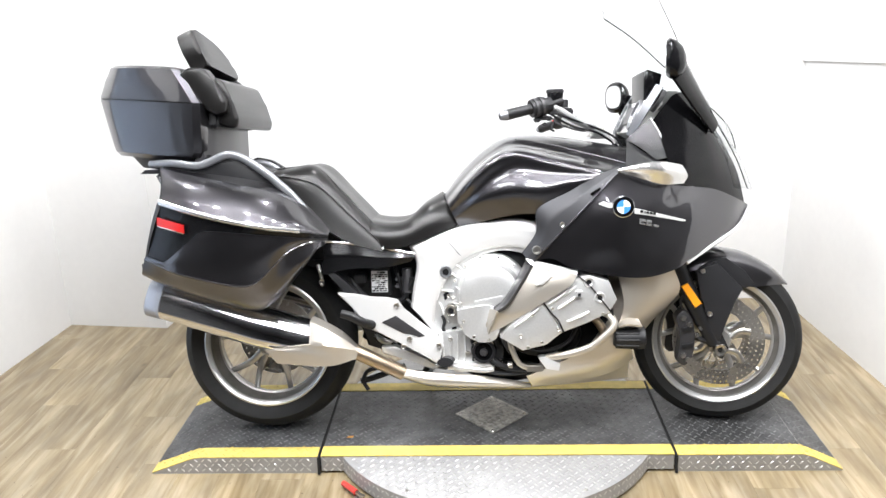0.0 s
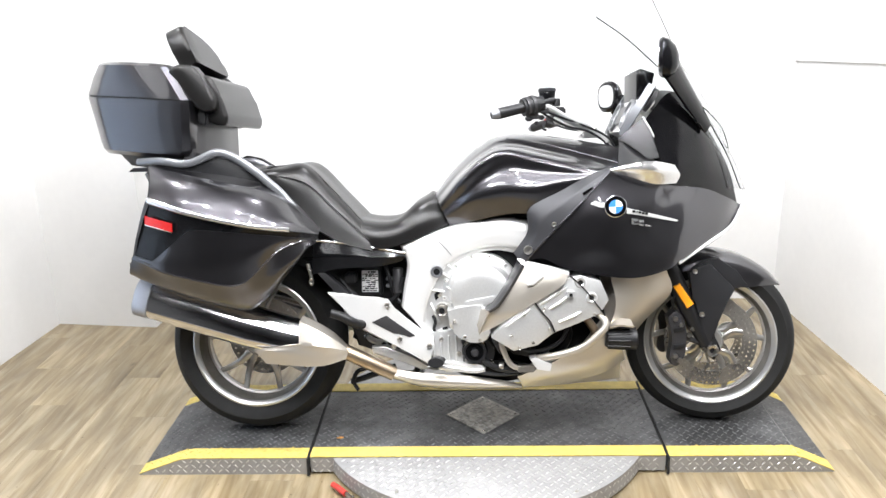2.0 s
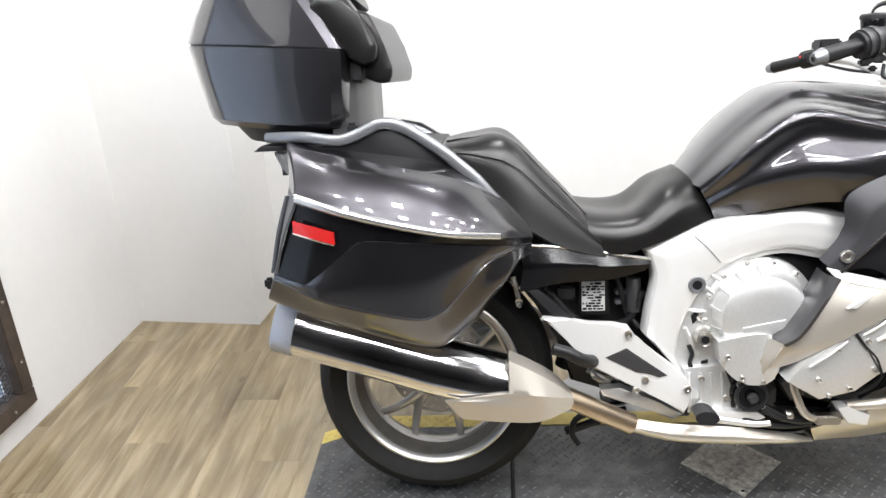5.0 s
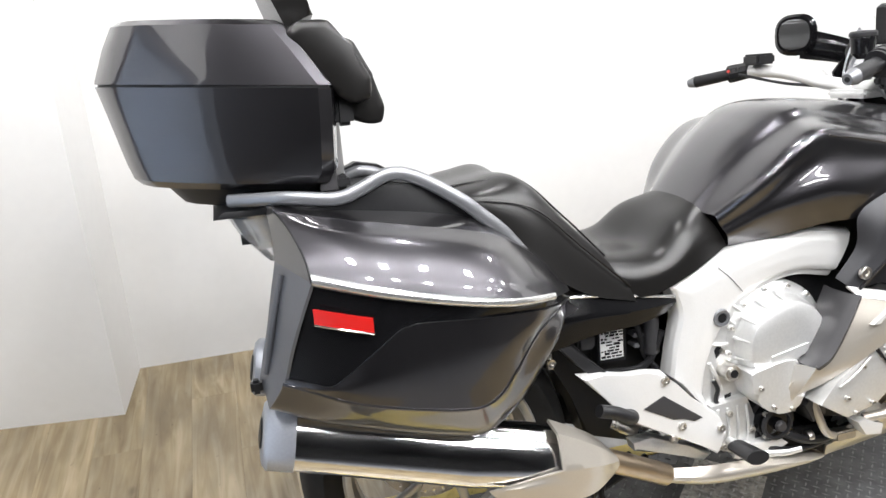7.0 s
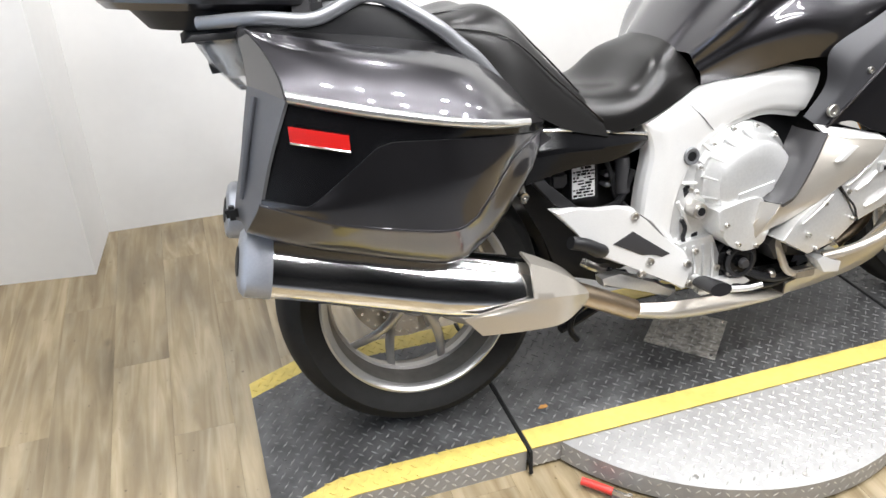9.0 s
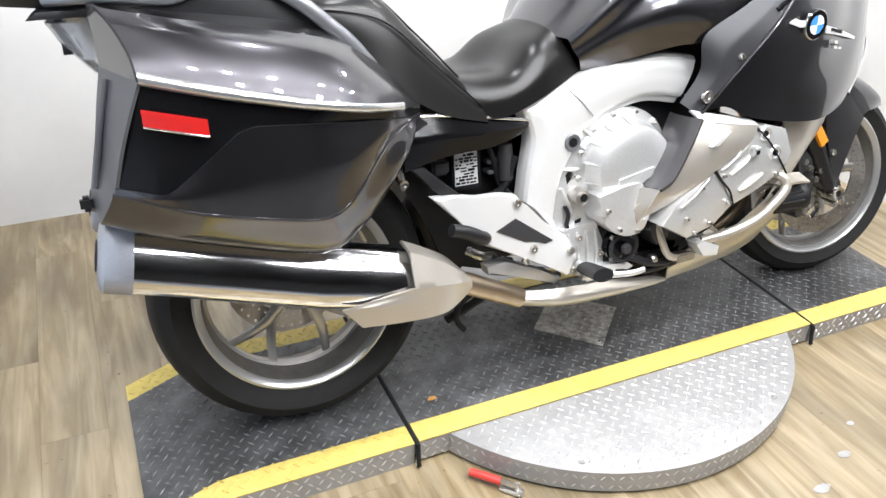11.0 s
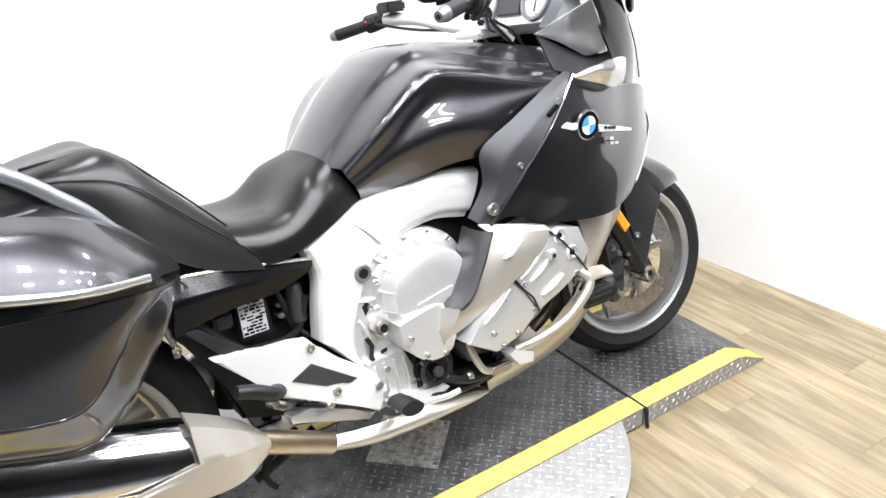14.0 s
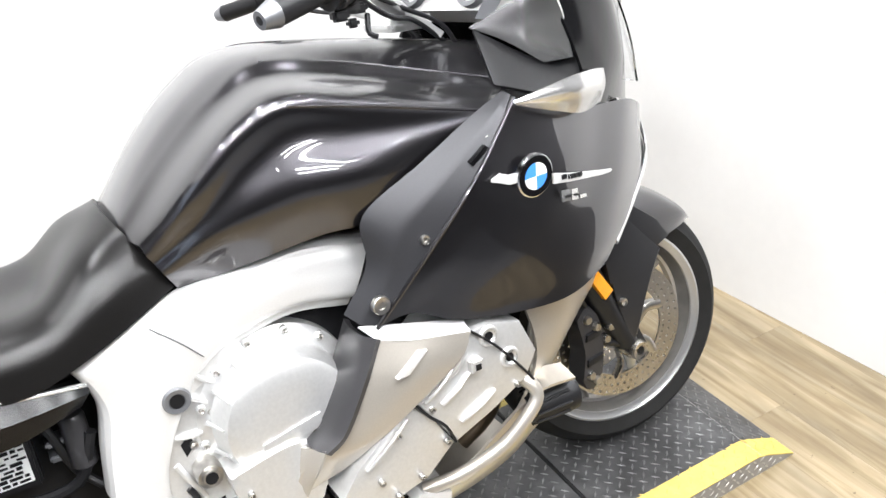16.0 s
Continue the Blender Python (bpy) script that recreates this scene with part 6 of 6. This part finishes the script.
slab("pedal_guard", [(0.675, 0.275), (0.80, 0.268), (0.82, 0.252), (0.79, 0.240), (0.68, 0.238)], -0.235, -0.20, SILVER, bike, "silver heel guard", 0.004)

# exhaust
net("collector_cover", [[(0.480, -0.215, 0.252), (0.60, -0.225, 0.236), (0.75, -0.225, 0.226), (0.88, -0.218, 0.205), (0.945, -0.20, 0.182)],
                        [(0.478, -0.238, 0.235), (0.60, -0.245, 0.212), (0.75, -0.245, 0.202), (0.88, -0.235, 0.190), (0.945, -0.21, 0.178)],
                        [(0.485, -0.215, 0.216), (0.60, -0.22, 0.186), (0.75, -0.22, 0.176), (0.88, -0.21, 0.173), (0.945, -0.20, 0.172)],
                        [(0.49, -0.16, 0.214), (0.60, -0.16, 0.182), (0.75, -0.16, 0.172), (0.88, -0.16, 0.170), (0.945, -0.16, 0.170)]], SAND, bike, "satin titanium exhaust collector cover", nu=24, nv=16, both=True)
tube("exhaust_pipe", [(0.335, -0.248, 0.322), (0.40, -0.238, 0.288), (0.50, -0.215, 0.232)], 0.026, GOLD_PIPE, bike, "heat-tinted exhaust pipe", 14, 20)


def muffler(side):
    def section(x, cy, cz, hw, hh, n=28):
        out = []
        for a in np.linspace(0, 2 * math.pi, n, endpoint=False):
            c, s = math.cos(a), math.sin(a)
            w = hw * abs(c) ** 0.8 * (1 if c > 0 else -1)
            h = hh * abs(s) ** 0.8 * (1 if s > 0 else -1)
            out.append((x + 0.22 * h, side * (cy + w + 0.25 * h * (1 if c < 0 else -1) * abs(c)), cz + h))
        return out
    can = loft("muffler", [section(-0.330, -0.205, 0.506, 0.062, 0.066), section(-0.15, -0.218, 0.457, 0.068, 0.070), section(0.02, -0.232, 0.408, 0.070, 0.070), section(0.17, -0.245, 0.372, 0.066, 0.064),
                           section(0.25, -0.250, 0.352, 0.058, 0.056)], CHROME, bike, "polished steel muffler", smooth=50)
    loft("end_cap", [section(-0.387, -0.195, 0.516, 0.036, 0.040), section(-0.384, -0.196, 0.516, 0.056, 0.058), section(-0.376, -0.199, 0.515, 0.0625, 0.0660), section(-0.327, -0.206, 0.507, 0.0650, 0.0695)], SATIN_CAP, can,
         "satin grey muffler end cap", smooth=40)
    loft("outlet", [section(-0.390, -0.195, 0.517, 0.026, 0.028), section(-0.388, -0.195, 0.517, 0.028, 0.030)], DARK, can, "dark outlet")
    net("heat_shield", [[(0.200, side * -0.255, 0.450), (0.250, side * -0.255, 0.424), (0.300, side * -0.252, 0.392), (0.345, side * -0.245, 0.345)],
                        [(0.200, side * -0.308, 0.440), (0.250, side * -0.308, 0.415), (0.300, side * -0.298, 0.382), (0.350, side * -0.270, 0.338)],
                        [(0.198, side * -0.330, 0.366), (0.250, side * -0.328, 0.360), (0.300, side * -0.315, 0.350), (0.352, side * -0.278, 0.330)],
                        [(0.042, side * -0.314, 0.346), (0.150, side * -0.328, 0.342), (0.260, side * -0.320, 0.322), (0.352, side * -0.277, 0.318)],
                        [(0.083, side * -0.312, 0.297), (0.180, side * -0.320, 0.291), (0.270, side * -0.312, 0.287), (0.345, side * -0.272, 0.300)],
                        [(0.10, side * -0.250, 0.290), (0.19, side * -0.25, 0.282), (0.28, side * -0.25, 0.280), (0.34, side * -0.250, 0.296)]], SAND, can, "satin titanium heat shield", nu=28, nv=28, straight=True)
    return can


SATIN_CAP = material("satin_muffler_cap", (0.34, 0.35, 0.38), 0.42, 0.6, grain=0.04, scale=200)
for side in (1, -1):
    muffler(side)

# tail
net("side_panel", [[(0.235, -0.215, 0.702), (0.33, -0.212, 0.694), (0.45, -0.200, 0.672), (0.553, -0.185, 0.650)], [(0.240, -0.232, 0.650), (0.33, -0.230, 0.650), (0.45, -0.215, 0.640), (0.548, -0.195, 0.638)],
                   [(0.230, -0.225, 0.585), (0.33, -0.222, 0.604), (0.45, -0.208, 0.606), (0.535, -0.192, 0.622)]], GLOSS_BLACK, bike, "glossy black side panel", nu=24, nv=12, both=True, straight=True)
# highlight along the black panel's rolled edge, put in as a bright tube
tube("panel_highlight", [(0.245, -0.217, 0.700), (0.33, -0.216, 0.692), (0.45, -0.204, 0.670), (0.548, -0.189, 0.650)], 0.0038, SATIN_CHROME, bike, "highlight on the side panel's rolled edge, made in satin chrome", 30, 8)
slab("inner_mudguard", [(0.17, 0.62), (0.28, 0.52), (0.335, 0.42), (0.36, 0.30), (0.48, 0.26), (0.60, 0.30), (0.56, 0.62)], -0.085, 0.12, BLACK, bike, "black inner mudguard", 0.01)
slab("tail_frame", [(-0.25, 0.92), (0.10, 0.88), (0.25, 0.72), (0.56, 0.66), (0.58, 0.40), (0.45, 0.36), (0.36, 0.46), (0.22, 0.58), (-0.05, 0.68), (-0.25, 0.80)], -0.075, 0.13, DARK, bike, "dark rear frame and inner mudguard", 0.01)
slab("frame_strut", [(0.245, 0.590), (0.275, 0.590), (0.385, 0.490), (0.365, 0.478), (0.30, 0.530)], -0.222, -0.19, BLACK, bike, "black frame strut", 0.004)
box_ob = block("battery_box", 0.384, 0.456, -0.130, -0.07, 0.492, 0.600, BLACK, bike, "black battery box with pale label", 0.004)
lab = block("label", 0.388, 0.446, -0.1315, -0.129, 0.505, 0.582, WHITE, box_ob, "white label with dark bars", 0)
rng = random.Random(11)
for k in range(10):
    z, x0 = 0.508 + 0.0073 * k, 0.390
    while x0 < 0.440:
        w = 0.004 + rng.random() * 0.014
        if rng.random() < 0.72:
            block("label_bar", x0, min(x0 + w, 0.445), -0.1325, -0.1312, z, z + 0.0028 + 0.003 * rng.random(), DARK, lab, "", 0)
        x0 += w + 0.003
for z in (0.520, 0.545):
    block("connector", 0.472, 0.507, -0.135, -0.10, z, z + 0.011, RAILGREY, bike, "pale plastic connector", 0.003)
screw(bike, 0.228, -0.222, 0.560, 0.010, "hanger_bolt")
tube("hanger_stay", [(0.215, -0.212, 0.620), (0.226, -0.216, 0.575), (0.228, -0.216, 0.545)], 0.007, STEEL, bike, "steel muffler hanger", 8, 8)
tube("wiring_loom", [(0.30, -0.13, 0.57), (0.37, -0.14, 0.49), (0.42, -0.13, 0.47), (0.50, -0.14, 0.48), (0.535, -0.15, 0.56)], 0.009, BLACK, bike, "black wiring loom", 20, 8)
block("relay", 0.328, 0.371, -0.145, -0.09, 0.540, 0.575, SATIN_GREY, bike, "grey relay", 0.006)
tube("wiring_loom", [(0.47, -0.12, 0.60), (0.485, -0.135, 0.56), (0.50, -0.13, 0.50), (0.53, -0.14, 0.46)], 0.007, BLACK, bike, "black wiring loom", 16, 8)
lathe("reservoir", [(0.0, 0.045), (0.016, 0.045), (0.019, 0.040), (0.019, -0.040), (0.014, -0.045), (0.0, -0.045)], (0.516, -0.135, 0.545), SATIN_GREY, bike, "dark grey fluid reservoir", n=20, axis="z")
tube("swing_arm", [(0.0, 0.105, 0.315), (0.15, 0.11, 0.34), (0.35, 0.10, 0.37), (0.55, 0.06, 0.38)], (0.045, 0.055), CAST, bike, "cast aluminium swing arm", 16, 14)
lathe("final_drive", [(0.0, 0.07), (0.085, 0.07), (0.095, 0.085), (0.09, 0.13), (0.05, 0.15), (0.0, 0.15)], (0.0, 0.0, 0.318), CAST, bike, "cast final drive housing", n=40)
tube("shock_absorber", [(0.36, 0.02, 0.30), (0.40, 0.02, 0.45), (0.43, 0.02, 0.62)], 0.035, DARK, bike, "dark shock absorber", 12, 14)
for k in range(5):
    x, z = 0.40 + 0.045 * k, 0.372 - 0.022 * k
    tube("linkage", [(x, -0.15, z - 0.02), (x + 0.03, -0.17, z - 0.035), (x + 0.07, -0.15, z - 0.05)], 0.011, DARK if k % 2 else STEEL, bike, "dark linkage rod", 8, 8)
slab("lower_bracket", [(0.425, 0.322), (0.475, 0.326), (0.57, 0.284), (0.63, 0.252), (0.605, 0.236), (0.50, 0.288), (0.43, 0.300)], -0.205, -0.17, CAST, bike, "cast lower bracket", 0.006)
RAIL = [(-0.385, -0.125, 0.975), (-0.28, -0.200, 0.978), (-0.19, -0.215, 0.968), (-0.142, -0.215, 0.980), (-0.083, -0.215, 1.003), (-0.028, -0.215, 0.990), (0.05, -0.225, 0.940),
        (0.093, -0.225, 0.903), (0.137, -0.225, 0.862), (0.19, -0.220, 0.795), (0.24, -0.205, 0.735)]
for s in (1, -1):
    rail = [(x, s * y * (1 if s > 0 else 0.8), z - (0 if s > 0 else 0.035)) for x, y, z in RAIL]
    tube("grab_rail", rail, (0.013, 0.015), RAILGREY, bike, "silver grey metal grab rail", 60, 14, 0.75)
    slab("rail_infill", [(-0.30, 0.955), (-0.19, 0.955), (-0.14, 0.968), (-0.083, 0.990), (-0.028, 0.978), (0.05, 0.928), (0.093, 0.892), (0.137, 0.850), (0.18, 0.78), (0.10, 0.80), (-0.28, 0.90)], s * -0.208, s * -0.17, BLACK, bike, "black panel under the rail", 0.004)
slab("tail_top", [(-0.32, 0.948), (-0.06, 0.954), (0.05, 0.945), (0.10, 0.88), (-0.30, 0.88)], -0.17, 0.17, BLACK, bike, "black tail top under the rails", 0.006)
slab("luggage_rack", [(-0.42, 0.942), (-0.40, 0.956), (-0.14, 0.956), (-0.12, 0.940)], -0.14, 0.14, BLACK, bike, "black luggage rack under the top case", 0.004)
TAIL_LENS = glass("clear_tail_lens", (0.80, 0.79, 0.79), 0.06, 1.35, 0.75)
tail = loft("tail_lamp", [rounded_ring(-0.370, -0.25, 0.110, 0.950, 0.06, 0.01, 3), rounded_ring(-0.394, -0.25, 0.125, 0.932, 0.08, 0.01, 3), rounded_ring(-0.372, -0.25, 0.115, 0.890, 0.06, 0.01, 3),
                          rounded_ring(-0.325, -0.25, 0.10, 0.836, 0.04, 0.01, 3)], TAIL_LENS, bike, "clear faceted tail lamp", smooth=20)
loft("tail_reflector", [rounded_ring(-0.365, -0.255, 0.09, 0.936, 0.04, 0.01), rounded_ring(-0.335, -0.255, 0.08, 0.866, 0.04, 0.01)], SATIN_CHROME, tail, "silver lamp reflector")
for y in (-0.06, -0.02, 0.02, 0.06):
    block("lamp_divider", -0.372, -0.33, y - 0.002, y + 0.002, 0.872, 0.934, SATIN_GREY, tail, "", 0)
slab("tail_cover", [(-0.30, 0.965), (-0.20, 0.972), (-0.18, 0.935), (-0.30, 0.94)], -0.18, 0.18, BLACK, bike, "black tail cover", 0.004)
tube("case_strap", [(-0.36, -0.09, 0.985), (-0.335, -0.14, 0.972), (-0.305, -0.20, 0.962)], 0.004, BLACK, bike, "black strap under the top case", 10, 8)
slab("seat_base", [(0.05, 0.90), (0.22, 0.76), (0.36, 0.69), (0.60, 0.645), (0.66, 0.70), (0.60, 0.74), (0.5, 0.70), (0.38, 0.71), (0.20, 0.90), (0.06, 0.915)], -0.10, 0.10, BLACK, bike, "black seat base", 0.006)
tube("side_stand", [(0.62, 0.16, 0.255), (0.575, 0.25, 0.155), (0.53, 0.335, 0.072)], 0.013, DARK, bike, "dark side stand", 10, 10)
slab("stand_foot", [(0.49, 0.0), (0.57, 0.0), (0.57, 0.008), (0.49, 0.008)], 0.0, 0.06, DARK, bike, "dark stand foot", 0.002).matrix_local = pose(0, 0.31, 0.060, 11, 0, 0)
tube("centre_stand", [(0.46, -0.12, 0.245), (0.40, -0.15, 0.235), (0.365, -0.17, 0.225), (0.355, -0.175, 0.19), (0.372, -0.18, 0.162)], (0.010, 0.007), DARK, bike, "dark centre stand lever", 16, 8)
tube("centre_stand_leg", [(0.50, -0.13, 0.235), (0.40, -0.14, 0.20), (0.34, -0.15, 0.185)], 0.011, DARK, bike, "", 8, 8)

# front end
for s in (-1, 1):
    leg = tube("fork_leg", [(1.455, s * 0.105, 0.590), (1.53, s * 0.112, 0.440), (1.60, s * 0.118, 0.300)], (0.036, 0.026), BLACK, bike, "black fork leg", 12, 16)
    slab("fork_cover", [(1.528, 0.560), (1.560, 0.580), (1.600, 0.592), (1.690, 0.500), (1.660, 0.450), (1.628, 0.385), (1.615, 0.318), (1.595, 0.305), (1.572, 0.40), (1.545, 0.460)], s * 0.142, s * 0.118, SATIN_BLACK, leg, "satin black fork cover", 0.006)
    lathe("axle_end", [(0.010, s * 0.140), (0.011, s * 0.150), (0.020, s * 0.152), (0.023, s * 0.146), (0.024, s * 0.09), (0.010, s * 0.09)], (1.613, 0, 0.283), STEEL, leg, "hollow steel axle end", n=28, loop=True)
    slab("fork_foot", [(1.575, 0.345), (1.625, 0.335), (1.648, 0.285), (1.625, 0.245), (1.60, 0.262), (1.588, 0.30)], s * 0.135, s * 0.095, BLACK, leg, "black fork foot", 0.008)
    slab("reflector", [(1.474, 0.512), (1.496, 0.524), (1.545, 0.452), (1.522, 0.436)], s * 0.152, s * 0.135, AMBER, leg, "amber fork reflector", 0.003)
    cal = slab("brake_caliper", [(1.462, 0.400), (1.490, 0.425), (1.515, 0.400), (1.528, 0.330), (1.520, 0.255), (1.495, 0.222), (1.470, 0.245), (1.478, 0.320)], s * 0.128, s * 0.075, SATIN_GREY, leg, "dark grey brake caliper", 0.010, 36)
    for z0 in (0.285, 0.345):
        slab("caliper_rib", [(1.480, z0), (1.520, z0 + 0.006), (1.522, z0 + 0.022), (1.482, z0 + 0.016)], s * 0.134, s * 0.12, BLACK, cal, "", 0.003)
    for x, z in ((1.487, 0.395), (1.510, 0.372), (1.488, 0.262), (1.505, 0.245), (1.535, 0.335), (1.548, 0.36)):
        lathe("caliper_bolt", [(0.0, s * 0.137), (0.008, s * 0.137), (0.010, s * 0.133), (0.010, s * 0.12)], (x, 0, z), STEEL, cal, "", n=12)
    tube("brake_hose", [(1.495, s * 0.12, 0.415), (1.475, s * 0.13, 0.455), (1.49, s * 0.125, 0.50), (1.46, s * 0.11, 0.56)], 0.005, BLACK, leg, "black brake hose", 14, 8)
    tube("fork_brace", [(1.515, s * 0.115, 0.330), (1.555, s * 0.12, 0.315), (1.60, s * 0.12, 0.295)], 0.010, BLACK, leg, "", 8, 8)
    screw(leg, 1.574, s * 0.145, 0.413, 0.009)
    screw(leg, 1.548, s * 0.145, 0.565, 0.008)
FEND_C = [(1.425, 0.0, 0.565), (1.50, 0.0, 0.615), (1.61, 0.0, 0.634), (1.73, 0.0, 0.612), (1.83, 0.0, 0.556), (1.886, 0.0, 0.500)]
FEND_E = [(1.440, -0.070, 0.545), (1.51, -0.082, 0.593), (1.61, -0.085, 0.606), (1.73, -0.082, 0.586), (1.82, -0.075, 0.540), (1.876, -0.045, 0.496)]
FEND_S = [(1.455, -0.088, 0.530), (1.525, -0.105, 0.560), (1.61, -0.108, 0.560), (1.705, -0.100, 0.502), (1.80, -0.080, 0.500), (1.872, -0.045, 0.497)]
net("front_fender", sym([FEND_S, FEND_E, FEND_C]), PAINT, bike, "dark graphite painted front fender", nu=32, nv=28, thick=0.004)
slab("fender_panel", [(1.545, 0.573), (1.60, 0.600), (1.635, 0.607), (1.70, 0.560), (1.735, 0.512), (1.702, 0.497), (1.605, 0.545)], -0.122, -0.10, SATIN_BLACK, bike, "satin black fender side panel", 0.004)


# ---- floor planks ----
def plank_mesh(w, l):
    bm = bmesh.new()
    g = 0.0003
    bmesh.ops.create_cube(bm, size=1.0, matrix=Matrix.LocRotScale((0, 0, -0.0015), None, (w - g, l - g, 0.003)))
    top = max(bm.faces, key=lambda f: f.calc_center_median().z)
    bmesh.ops.bevel(bm, geom=list(top.edges), offset=0.0003, segments=1, affect="EDGES")
    me = bpy.data.meshes.new("plank")
    bm.to_mesh(me)
    bm.free()
    me.materials.append(WOOD)
    return me


floor = bpy.data.objects["floor"]
shared = plank_mesh(PW, PL)
far_bm = bmesh.new()
for i in range(-12, 19):
    x = (i + 0.5) * PW
    yy = BACK + 0.05 + PL - (i * 0.37 % 1.0) * PL
    while yy > PLANK_END + 0.02:
        top, low = min(yy, BACK + 0.02), max(yy - PL, PLANK_END)
        if top - low > 0.02:
            if -1.75 < x < 2.65:
                ob = new("plank", shared)
                ob.location = (x, (top + low) / 2, GROUND)
                ob.scale.y = (top - low) / PL
                ob.parent = floor
            else:
                bmesh.ops.create_cube(far_bm, size=1.0, matrix=Matrix.LocRotScale((x, (top + low) / 2, GROUND - 0.0015), None, (PW - 0.0012, top - low - 0.0012, 0.003)))
        yy -= PL
part("plank_rest", far_bm, WOOD, floor, "", 0)["kind"] = "stuff"
